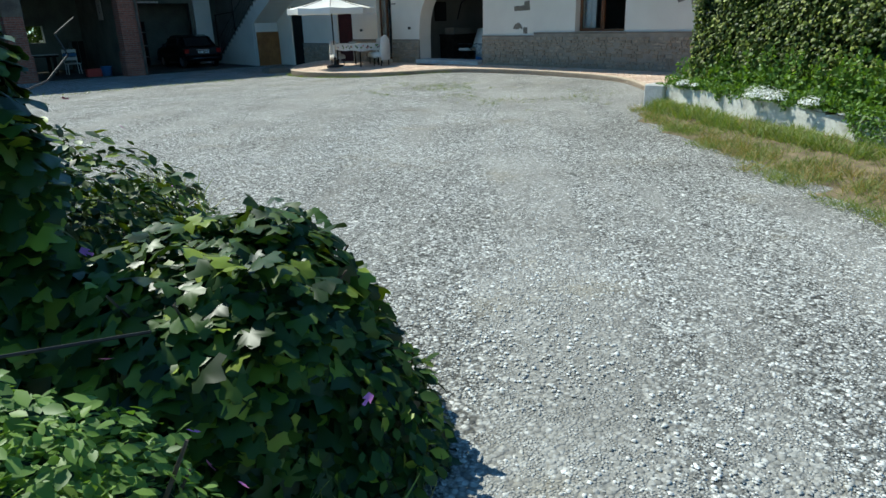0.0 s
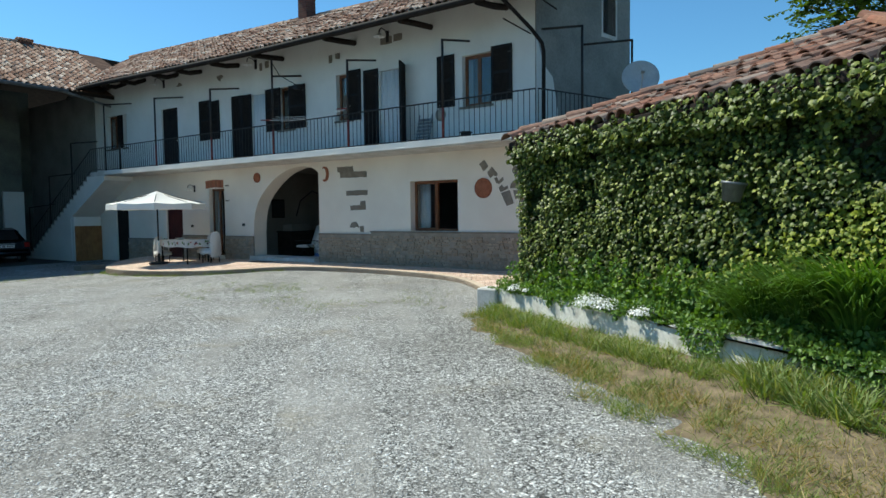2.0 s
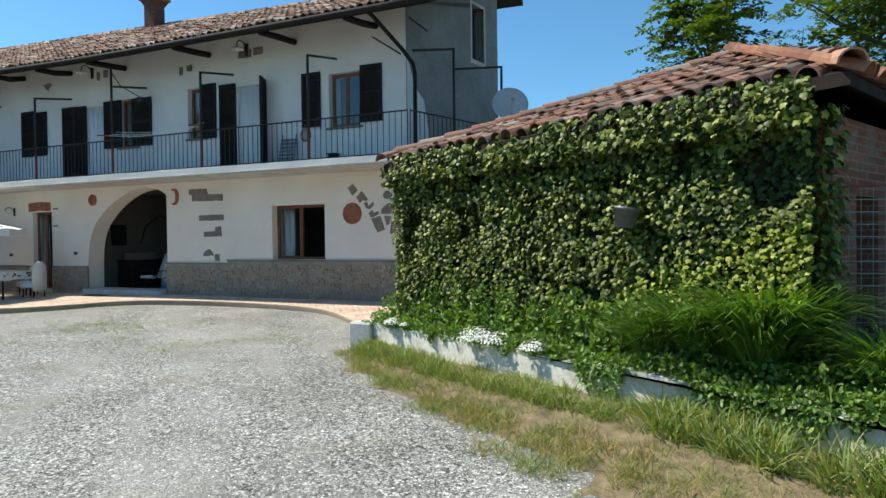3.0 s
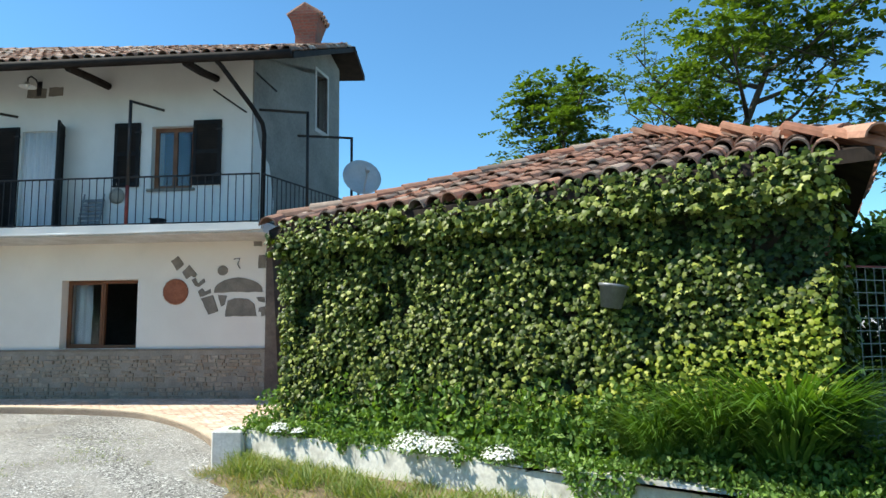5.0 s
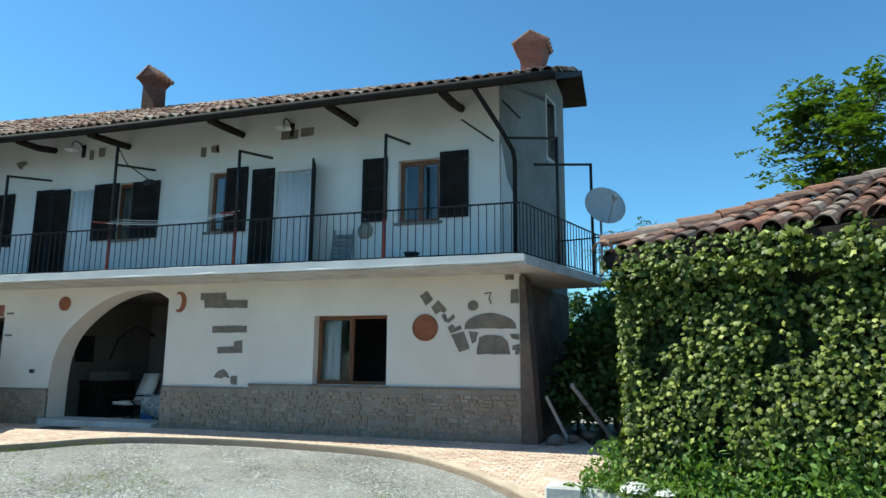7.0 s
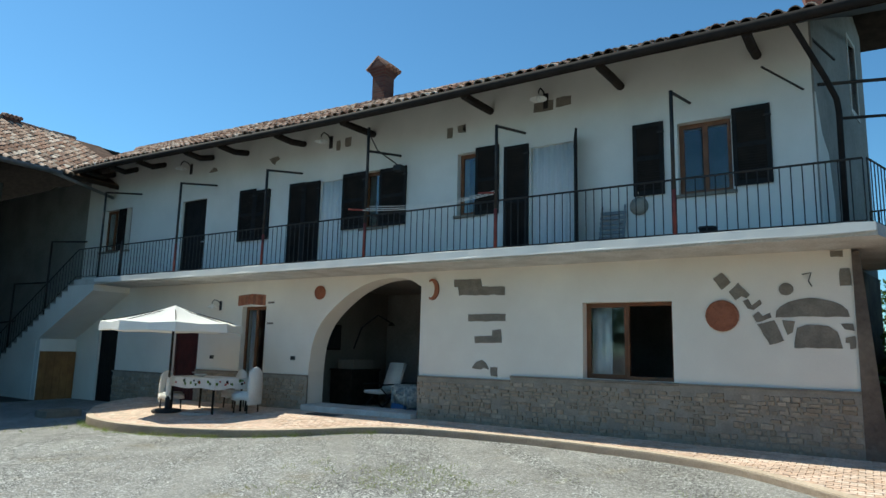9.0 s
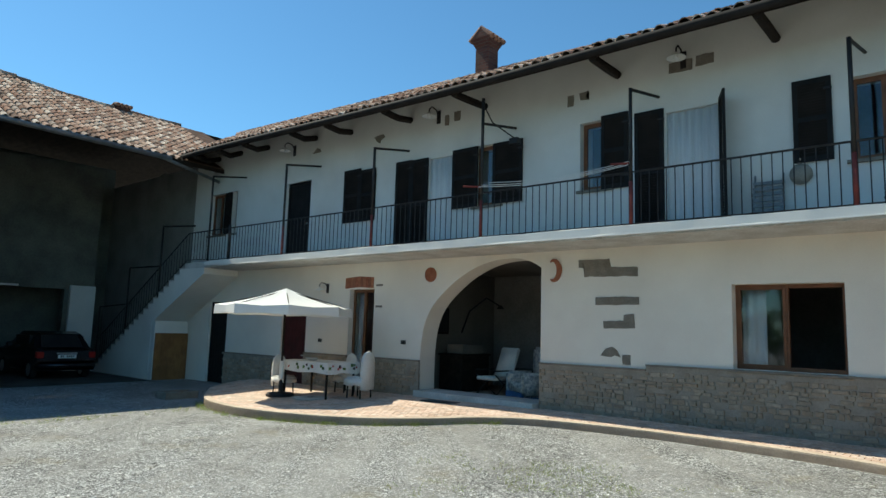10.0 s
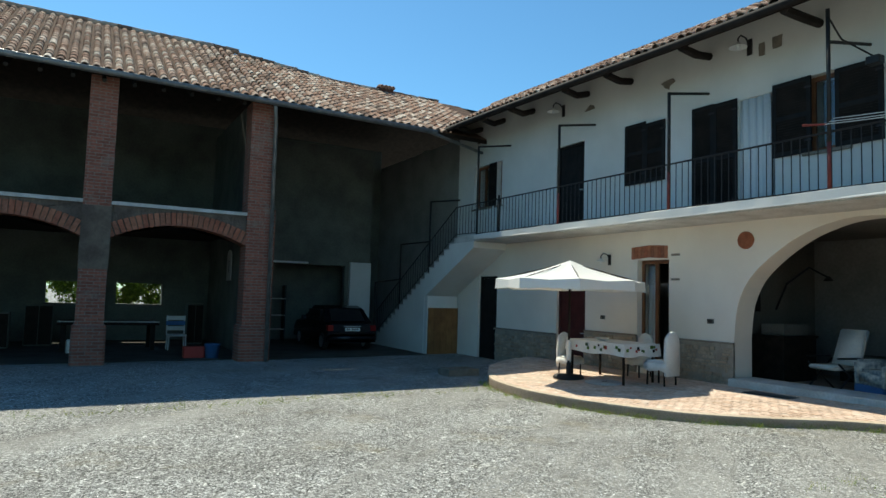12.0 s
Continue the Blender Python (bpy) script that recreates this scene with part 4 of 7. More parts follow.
# ---- windows, doors and shutters of the house ----
def shutter(y0, y1, z0, z1, group="shutters", x=FX - 0.035, turn=None, label="dark-painted louvred wooden shutter folded open against the wall"):
    """A louvred leaf; turn hangs it at right angles to the wall from its y0 edge."""
    t = thing("shutter", label, "shutter", group, m=Matrix.Translation((x, y0, z0)) @ (Matrix.Rotation(turn, 4, "Z") if turn else Matrix()))
    w, h = y1 - y0, z1 - z0
    for a, b in ((0, 0.07), (w - 0.07, w)):
        part_box("stile", M_SHUT, t, (-0.02, 0.02, a, b, 0, h))
    for a in (0, h * 0.48, h - 0.08):
        part_box("rail", M_SHUT, t, (-0.018, 0.018, 0.07, w - 0.07, a, a + 0.08))
    n = int(h / 0.05)
    for k in range(n):
        z = 0.08 + (h - 0.16) * (k + 0.5) / n
        part_box("slat", M_SHUT, t, (-0.030, 0.030, 0.07, w - 0.07, -0.004, 0.004), m=Matrix.Translation((0, 0, z)) @ Matrix.Rotation(1.05, 4, "Y"))
    for zz in (0.2, h - 0.2):
        part_box("hinge", M_IRON, t, (-0.03, 0.024, -0.01, 0.10, zz, zz + 0.03), "iron strap hinge")
    return t


def window(name, y0, y1, z0, z1, leaves=2, sill=True, x=FX + 0.14, curtain=None, label="varnished wooden casement window with clear panes"):
    w = thing(name, label, "window", kind="structure")
    f = 0.038
    for n, d in (("frame_post", (x, x + 0.06, y0, y0 + f, z0, z1)), ("frame_post", (x, x + 0.06, y1 - f, y1, z0, z1)),
                 ("frame_head", (x, x + 0.06, y0 + f, y1 - f, z1 - f, z1)), ("frame_foot", (x, x + 0.06, y0 + f, y1 - f, z0, z0 + f))):
        part_box(n, M_FRAME, w, d)
    step = (y1 - y0 - 2 * f) / leaves
    for k in range(leaves):
        a, b = y0 + f + k * step, y0 + f + (k + 1) * step
        bm = bmesh.new()
        g = 0.042
        for d in ((a, a + g, z0 + f, z1 - f), (b - g, b, z0 + f, z1 - f), (a + g, b - g, z0 + f, z0 + f + g), (a + g, b - g, z1 - f - g, z1 - f)):
            quadbox(bm, x - 0.015, x + 0.035, *d)
        s = part("sash", bm, M_FRAME, w)
        p = part_box("pane", M_GLASS, s, (x + 0.005, x + 0.013, a + g, b - g, z0 + f + g, z1 - f - g))
        p.visible_shadow = False
    if sill:
        part_box("window_sill", M_PATCH, w, (FX - 0.05, FX + 0.14, y0 - 0.06, y1 + 0.06, z0 - 0.05, z0), "worn stone sill")
    return w


def curtain(y0, y1, z0, z1, x, label, group=""):
    bm = bmesh.new()
    n = int((y1 - y0) / 0.025)
    rows = [z0, z0 + 0.3, (z0 + z1) / 2, z1]
    grid = [[bm.verts.new((x + 0.022 * math.sin(k * 1.15 + 0.2 * r) + 0.012 * math.sin(k * 0.43 + r), y0 + (y1 - y0) * k / n, z)) for k in range(n + 1)] for r, z in enumerate(rows)]
    for r in range(3):
        for k in range(n):
            bm.faces.new((grid[r][k], grid[r][k + 1], grid[r + 1][k + 1], grid[r + 1][k]))
    ob = solid("curtain", bm, M_CURTAIN, label, "curtain", group, smooth=True)
    sd = ob.modifiers.new("thick", "SOLIDIFY")
    sd.thickness = 0.004
    return ob


window("window_1", 8.62, 9.46, 4.2, 5.44)
shutter(8.04, 8.6, 4.25, 5.53)
shutter(9.68, 10.2, 4.25, 5.52)
shutter(12.2, 12.72, 3.34, 5.52, label="tall dark louvred door shutter folded open against the wall")
shutter(11.27, 11.76, 3.34, 5.5, x=FX - 0.02, turn=radians(114), label="tall dark louvred door shutter standing out from the wall")
curtain(11.28, 12.16, 3.36, 5.46, FX + 0.08, "white curtain hanging in a balcony doorway", "door curtains")
window("window_2", 13.2, 13.81, 4.25, 5.55, 1)
shutter(12.84, 13.36, 4.22, 5.6)
window("window_3", 15.62, 16.3, 4.2, 5.5, 1)
shutter(15.08, 15.8, 4.2, 5.48)
shutter(16.2, 16.88, 4.2, 5.5)
curtain(16.98, 17.6, 3.36, 5.42, FX + 0.05, "white curtain hanging in a balcony doorway", "door curtains")
shutter(17.6, 18.1, 3.36, 5.46, label="tall dark louvred door shutter folded open against the wall")
shutter(18.1, 18.6, 3.36, 5.48, label="tall dark louvred door shutter folded open against the wall")
shutter(19.3, 19.83, 4.18, 5.46, label="dark louvred window shutter, closed")
shutter(19.83, 20.42, 4.18, 5.52, label="dark louvred window shutter, closed")
window("window_4", 25.9, 26.8, 4.3, 5.6, 2)
window("window_5", 25.3, 25.55, 4.3, 5.6, 1)
shutter(25.55, 25.9, 4.3, 5.58, label="narrow shutter between two small windows")


def plank_door(name, y0, y1, z0, z1, material, label, x=FX + 0.1, planks=6):
    d = thing(name, label, "door", kind="structure")
    w = (y1 - y0 - 0.12) / planks
    part_box("door_frame", material, d, (x - 0.03, x + 0.05, y0, y0 + 0.06, z0, z1))
    part_box("door_frame", material, d, (x - 0.03, x + 0.05, y1 - 0.06, y1, z0, z1))
    part_box("door_frame", material, d, (x - 0.03, x + 0.05, y0 + 0.06, y1 - 0.06, z1 - 0.06, z1))
    for k in range(planks):
        part_box("plank", material, d, (x, x + 0.035, y0 + 0.062 + k * w, y0 + 0.058 + (k + 1) * w, z0 + 0.01, z1 - 0.065), bev=0.004)
    part_box("door_handle", M_STEEL, d, (x - 0.05, x, y0 + 0.12, y0 + 0.22, z0 + 1.0, z0 + 1.025), "metal lever handle")
    return d


plank_door("door_1", 21.8, 22.85, 3.31, 5.5, M_SHUT, "dark-stained plank door onto the balcony, closed")
plank_door("door_2", 21.7, 22.75, -0.18, 1.95, M_MAROON, "maroon painted plank door, closed")
plank_door("door_3", 25.42, 26.4, -0.28, 2.24, M_SHUT, "dark plank door under the stair, closed")
window("window_6", 19.2, 20.06, 0.25, 2.52, 2, False, label="tall varnished french window with a curtain")
window("window_7", 10.4, 11.16, 1.14, 2.45, 1, False, x=FX + 0.2, label="wide varnished window with one leaf open")
w7 = thing("window_frame", "varnished frame of the open half of the wide window", "window frame", kind="structure")
for d in ((9.63, 9.69, 1.14, 2.45), (9.69, 10.4, 2.39, 2.45), (9.69, 10.4, 1.14, 1.2)):
    part_box("frame_bar", M_FRAME, w7, (FX + 0.2, FX + 0.26, *d))
curtain(10.75, 11.1, 1.2, 2.38, FX + 0.34, "pale gathered curtain inside the wide window")
curtain(19.75, 20.0, 0.4, 2.4, FX + 0.30, "pale knotted curtain inside the french window")
sill = thing("window_ledge", "dark thin stone ledge under the wide window", "ledge")
part_box("ledge", M_PATCH, sill, (FX - 0.07, FX + 0.2, 9.55, 11.24, 1.09, 1.135), bev=0.008)
t = thing("wooden_hatch", "orange-brown plank hatch below the outside stair", "door")
for k in range(5):
    part_box("plank", M_WOODY, t, (SLAB + 0.03 + k * 0.21, SLAB + 0.235 + k * 0.21, 27.54, 27.59, -0.22, 1.25), bev=0.004)
part_box("batten", M_WOODY, t, (SLAB + 0.04, FX - 0.06, 27.52, 27.54, 0.9, 1.0))
# brick lintel over the french window
t = thing("brick_lintel", "soldier course of red bricks over the french window", "lintel")
for k in range(11):
    a = 19.23 + k * 0.091
    part_box("brick", M_BRICK_ONE, t, (FX - 0.018, FX + 0.05, a + 0.004, a + 0.087, 2.57 + 0.02 * abs(k - 5) * -0.3, 2.83 - 0.006 * abs(k - 5)), bev=0.006)
for y, z in ((19.02, 2.6), (19.02, 2.1)):
    b = bmesh.new()
    quadbox(b, FX - 0.012, FX + 0.03, y - 0.09, y + 0.12, z - 0.02, z + 0.025)
    solid("lintel_stub", b, M_PATCH, "small brown stone showing in the white plaster", "stone", "stones in the plaster")


# ---- stones and ornaments in the plaster ----
def patch(y, z, w, h, turn=0.0, material=M_PATCH, wob=0.18, x=FX, label="rough brown stone exposed in the white plaster", flat=0.0):
    """An irregular stone face, w along the wall and h high, 2 cm proud."""
    bm = bmesh.new()
    n = 14
    pts = []
    for k in range(n):
        a = math.tau * k / n
        c, s = math.cos(a), math.sin(a)
        q = max(abs(c), abs(s)) ** flat if flat else 1.0
        r = 1 + random.uniform(-wob, wob) * 0.5
        px, pz = c / q * r * w / 2, s / q * r * h / 2
        ct, st = math.cos(turn), math.sin(turn)
        pts.append((y + px * ct - pz * st, z + px * st + pz * ct))
    prism(bm, pts, x - 0.014, x + 0.03, m)
    return solid("stone_patch", bm, material, label, "stone", "stones in the plaster")


def stone(pts, label="rough brown stone exposed in the white plaster"):
    """A stone face of a given outline (along the wall, height), its edges worn, 14 mm proud."""
    out = []
    for (ya, za), (yb, zb) in zip(pts, pts[1:] + pts[:1]):
        n = max(1, int(math.hypot(yb - ya, zb - za) / 0.07))
        for k in range(n):
            f = k / n
            w = 0.009
            out.append((ya + (yb - ya) * f + random.uniform(-w, w), za + (zb - za) * f + random.uniform(-w, w)))
    bm = bmesh.new()
    prism(bm, out, FX - 0.014, FX + 0.03, m)
    bmesh.ops.triangulate(bm, faces=[f for f in bm.faces if len(f.verts) > 4], ngon_method="EAR_CLIP")
    return solid("stone_patch", bm, M_PATCH, label, "stone", "stones in the plaster")


def bar(ya, yb, za, zb):
    return [(ya, za), (yb, za), (yb, zb), (ya, zb)]


for outline in ([(13.83, 2.96), (13.22, 2.95), (13.2, 2.80), (12.70, 2.79), (12.70, 2.63), (13.70, 2.64), (13.71, 2.80), (13.83, 2.82)],
                bar(12.68, 13.48, 2.13, 2.27), [(13.35, 1.84), (12.96, 1.86), (12.95, 1.96), (12.76, 1.97), (12.76, 1.73), (13.33, 1.71)],
                [(13.38, 1.24), (13.30, 1.36), (13.18, 1.40), (13.08, 1.34), (13.02, 1.22), (13.12, 1.26), (13.2, 1.22)], bar(12.84, 12.98, 1.11, 1.27),
                [(8.98, 2.78), (8.84, 2.88), (8.72, 2.72), (8.86, 2.60)], [(8.76, 2.58), (8.62, 2.70), (8.46, 2.52), (8.50, 2.47), (8.58, 2.50), (8.66, 2.44)],
                [(8.56, 2.42), (8.48, 2.46), (8.44, 2.36), (8.33, 2.44), (8.30, 2.38), (8.42, 2.28), (8.50, 2.30)],
                [(8.44, 2.20), (8.34, 2.27), (8.30, 2.20), (8.20, 2.24), (8.17, 2.17), (8.38, 2.09)], [(8.37, 2.07), (8.14, 2.13), (8.03, 1.82), (8.22, 1.76)],
                [(8.04, 2.13), (7.86, 2.12), (7.91, 1.95), (7.97, 1.91)], [(7.90, 1.72), (7.84, 2.02), (7.72, 2.06), (7.45, 2.04), (7.34, 1.95), (7.28, 1.73)],
                [(7.30, 2.08), (7.14, 2.08), (7.13, 1.98), (7.24, 2.0)], [(7.24, 1.88), (7.12, 1.90), (7.12, 1.72), (7.20, 1.72), (7.19, 1.80), (7.24, 1.81)],
                bar(7.13, 7.26, 2.62, 2.87), bar(7.2, 7.36, 3.04, 3.13), bar(11.7, 12.1, 6.12, 6.31), bar(11.34, 11.64, 6.15, 6.33), bar(13.95, 14.08, 5.93, 6.14),
                [(13.80, 6.0), (13.62, 5.99), (13.70, 6.07), (13.63, 6.16), (13.82, 6.15)], bar(17.05, 17.16, 6.13, 6.36), bar(16.72, 16.9, 6.18, 6.40),
                [(19.42, 6.24), (19.12, 6.28), (19.05, 6.2), (19.2, 6.14), (19.22, 6.06), (19.32, 6.12)], [(21.8, 6.2), (21.45, 6.2), (21.5, 6.28), (21.62, 6.33)], bar(26.43, 26.67, 6.32, 6.48)):
    stone(outline)
stone([(8.13, 2.175)] + [(7.65 + 0.48 * math.cos(a), 2.19 + 0.26 * math.sin(a)) for a in [math.pi * k / 10 for k in range(1, 10)]] + [(7.17, 2.175)], "half-round slab of grey stone set in the plaster")
patch(7.96, 2.59, 0.2, 0.19, wob=0.05, label="round grey stone set in the plaster")
bm = bmesh.new()
tube(bm, [(FX - 0.02, 7.74, 2.80), (FX - 0.03, 7.62, 2.82), (FX - 0.03, 7.66, 2.70), (FX - 0.01, 7.62, 2.62)], 0.009, 5)
solid("wall_hook", bm, M_IRON, "bent iron hook in the plaster", "hook")


def disc(y, z, r, label):
    t = thing("wall_plaque", label, "plaque")
    bm = bmesh.new()
    M2 = Matrix.Translation((FX, y, z)) @ Matrix.Rotation(-math.pi / 2, 4, "Y")
    lathe(bm, [(r, -0.01), (r, 0.03), (r * 0.9, 0.045), (r * 0.82, 0.035), (r * 0.3, 0.045), (0.01, 0.055)], 24, M2)
    part("disc", bm, M_TERRA, t)
    for k in range(8):
        part_box("ray", M_TERRA, t, (-0.008, 0.008, r * 0.3, r * 0.75, 0.03, 0.052), m=M2 @ Matrix.Rotation(math.tau * k / 8, 4, "Z"))


disc(8.87, 2.2, 0.245, "round terracotta sun plaque on the wall")
disc(17.44, 2.8, 0.16, "small round terracotta plaque beside the arch")
bm = bmesh.new()
arc = [(14.28 - 0.16 * math.cos(a) + 0.06, 2.78 + 0.22 * math.sin(a)) for a in [(-2.0 + 4.0 * k / 10) for k in range(11)]]
inn = [(14.28 - 0.10 * math.cos(a) + 0.10, 2.78 + 0.17 * math.sin(a)) for a in [(-2.0 + 4.0 * k / 10) for k in range(11)]]
for p, q, r2, s2 in zip(arc, arc[1:], inn[1:], inn):
    prism(bm, [p, q, r2, s2], FX - 0.03, FX + 0.02, m)
solid("moon_plaque", bm, M_TERRA, "crescent moon terracotta plaque on the wall", "plaque")
for y, z in ((18.2, 1.3), (21.1, 1.25)):
    t = thing("wall_socket", "small dark outdoor socket plate on the wall", "socket", "wall sockets")
    part_box("plate", M_BARN, t, (FX - 0.02, FX + 0.01, y - 0.07, y + 0.07, z - 0.045, z + 0.045), bev=0.004)
    part_box("lid", M_BLACK, t, (FX - 0.03, FX - 0.02, y - 0.05, y + 0.05, z - 0.03, z + 0.03), bev=0.003)


def wall_lamp(y, z, s=1.0, label="enamelled wall lamp on a curved iron arm"):
    t = thing("wall_lamp", label, "lamp", "wall lamps", m=Matrix.Translation((FX, y, z)) @ Matrix.Scale(s, 4))
    part_box("back_plate", M_IRON, t, (-0.02, 0.02, -0.05, 0.05, -0.14, 0.16))
    part_tube("arm", M_IRON, t, [(-0.02, 0, 0.05), (-0.12, 0, 0.16), (-0.26, 0, 0.18), (-0.34, 0, 0.10), (-0.34, 0, 0.02)], 0.014, 8)
    bm = bmesh.new()
    lathe(bm, [(0.03, 0.03), (0.05, 0.0), (0.15, -0.05), (0.16, -0.07), (0.145, -0.065), (0.04, -0.02)], 18, Matrix.Translation((-0.34, 0, 0)))
    part("shade", bm, M_CLOTH, t, "white enamelled shade", True)
    bm = bmesh.new()
    lathe(bm, [(0.01, -0.11), (0.035, -0.09), (0.035, -0.05), (0.02, -0.02)], 10, Matrix.Translation((-0.34, 0, 0)))
    part("bulb", bm, M_PLATE, t, "pale bulb", True)


wall_lamp(11.85, 6.3)
wall_lamp(17.35, 6.35)
wall_lamp(22.6, 6.4)
wall_lamp(20.9, 2.55, 0.8, "black iron wall lantern beside the french window")


# ---- balcony railing, posts and things on it ----
BAL = bpy.data.meshes.new("baluster")
bm = bmesh.new()
tube(bm, [(0, 0, 0), (0, 0, 0.84)], 0.0085, 5)
BAL = finish(bm, "baluster")
BAL.materials.append(M_IRON)
RB = 3.36


def railing(p, q, label, z0=RB, z1=RB, tall=0.84):
    r = thing("railing", label, "railing", "balcony railings")
    p, q = Vector((*p, 0)), Vector((*q, 0))
    L = (q - p).length
    d = (q - p) / L
    up = lambda s: z0 + (z1 - z0) * s / L
    for dz, w in ((0.0, 0.012), (tall, 0.016)):
        part_tube("rail", M_IRON, r, [p + Vector((0, 0, z0 + dz)), q + Vector((0, 0, z1 + dz))], w, 6)
    n = max(1, int(L / 0.135))
    for k in range(n + 1):
        s = L * k / n
        o = new("baluster", BAL)
        o.parent = r
        o.location = p + d * s + Vector((0, 0, up(s)))
        o.scale.z = tall / 0.84
    return r


POSTS = [(9.3, 5.62), (12.35, 5.6), (15.33, 6.06), (18.3, 5.57), (21.49, 5.65), (24.95, 5.8)]
EX = SLAB + 0.06
stops_y = [6.86] + [p[0] for p in POSTS]
for a, b in zip(stops_y, stops_y[1:]):
    railing((EX, a + 0.03), (EX, b - 0.03), "wrought iron balcony railing with plain bars")
railing((EX + 0.03, 6.84), (16.8, 5.92), "wrought iron railing along the gable balcony")
railing((16.83, 5.91), (17.2, 5.8), "wrought iron railing along the gable balcony")
railing((17.25, 5.84), (17.5, 6.8), "wrought iron railing closing the balcony end")


def post(x, y, top, ax, ay, red=True, arm=True, base=3.3, rise=0.17):
    t = thing("balcony_post", "dark iron washing-line post with an arm and a red foot", "post", "balcony posts")
    zr = base + 0.75 if red else base
    if red:
        part_tube("foot", M_RED, t, [(x, y, base), (x, y, zr)], 0.033, 8, "red oxide painted foot")
    part_tube("shaft", M_IRON, t, [(x, y, zr), (x, y, top)], 0.03, 8)
    if arm:
        za = min(top, 5.8) - 0.02 if top < 6 else 5.56
        part_tube("arm", M_IRON, t, [(x, y, za), (ax, ay, za + rise)], 0.026, 6)


for y, top in POSTS:
    post(EX, y, top, FX + 0.01, y - 0.06, y < 23)
post(15.0, 6.43, 5.72, 14.93, 7.4, False, rise=0.08)
post(16.8, 5.96, 5.7, 16.52, 7.15, False, rise=0.02)
post(EX, 23.9, 4.3, 0, 0, False, False)
# washing lines
wl = thing("washing_line", "sagging white washing line strung between balcony posts", "line")
for dx, dz in ((-0.02, 4.35), (0.1, 4.42), (-0.1, 4.3)):
    for (ya, _), (yb, _) in zip(POSTS[1:], POSTS[2:3]):
        pts = [(EX + dx, ya + (yb - ya) * k / 8, dz - 0.10 * math.sin(math.pi * k / 8)) for k in range(9)]
        part_tube("cord", M_CLOTH, wl, pts, 0.006, 5)
t = thing("line_bracket", "rusty iron cross bracket on a balcony post", "bracket")
part_tube("bar", M_RED, t, [(EX, 15.33, 4.32), (EX - 0.22, 15.6, 4.32)], 0.018, 6)
part_tube("bar", M_RED, t, [(EX, 12.35, 4.35), (EX - 0.1, 12.65, 4.35)], 0.018, 6)
t = thing("floodlight", "black floodlight and bracket on a tall balcony post", "lamp")
part_tube("bracket", M_IRON, t, [(EX, 15.33, 5.95), (EX + 0.2, 15.25, 5.62), (EX + 0.62, 15.0, 5.36)], 0.014, 6)
part_box("housing", M_BLACK, t, (EX + 0.54, EX + 0.70, 14.9, 15.1, 5.24, 5.37), bev=0.015)
t = thing("folding_steps", "folded grey slatted stool leaning on the balcony wall", "stool")
for y in (10.35, 10.75):
    part_tube("leg", M_POT, t, [(FX - 0.25, y, 3.32), (FX - 0.06, y, 4.12)], 0.016, 6)
for k in range(7):
    z = 3.42 + k * 0.09
    part_box("slat", M_POT, t, (FX - 0.25 + k * 0.024, FX - 0.21 + k * 0.024, 10.33, 10.77, z, z + 0.05))
t = thing("straw_hat", "round woven basket hung on the balcony wall", "basket")
bm = bmesh.new()
lathe(bm, [(0.15, 0), (0.16, 0.03), (0.1, 0.09), (0.02, 0.1)], 16, Matrix.Translation((FX, 10.12, 4.08)) @ Matrix.Rotation(-math.pi / 2, 4, "Y"))
part("bowl", bm, M_JOINT, t, smooth=True)
part_tube("handle", M_JOINT, t, [(FX - 0.03, 10.12, 4.22), (FX - 0.05, 10.12, 4.32)], 0.012, 6)
t = thing("plant_trough", "small dark plastic planter on the balcony floor", "planter")
bm = bmesh.new()
lathe(bm, [(0.09, 0), (0.13, 0.16), (0.14, 0.16), (0.14, 0.18), (0.11, 0.18), (0.1, 0.1)], 14, Matrix.Translation((FX - 0.7, 8.9, 3.312)))
part("pot", bm, M_BLACK, t, smooth=True)
part_box("rim", M_BLACK, t, (FX - 0.84, FX - 0.56, 8.8, 9.0, 3.47, 3.49))


# stair railing
def stair_rail():
    r = thing("stair_railing", "wrought iron railing down the outside stair", "railing")
    top = lambda y: 3.33 - (y - Y0) * RISE / RUN
    x = SLAB + 0.05
    part_tube("handrail", M_IRON, r, [(x, Y0 - 1.1, top(Y0) + 0.87), (x, Y0, top(Y0) + 0.87), (x, 31.8, top(31.8) + 0.85)], 0.017, 6)
    part_tube("lower_rail", M_IRON, r, [(x, Y0 - 1.1, top(Y0) + 0.06), (x, Y0, top(Y0) + 0.08), (x, 31.8, top(31.8) + 0.12)], 0.012, 6)
    y = Y0 - 1.0
    while y < 31.8:
        zt = top(max(y, Y0))
        part_tube("baluster", M_IRON, r, [(x, y, zt + 0.08), (x, y, zt + 0.86)], 0.009, 5)
        y += 0.16
    for y, h in ((27.65, 2.15), (29.7, 2.1), (31.75, 2.0)):
        part_tube("post", M_IRON, r, [(x, y, top(y) - 0.1), (x, y, top(y) + h)], 0.03, 8)
        part_tube("arm", M_IRON, r, [(x, y, top(y) + h - 0.02), (FX + 0.005, y, top(y) + h + 0.14)], 0.026, 6)


stair_rail()


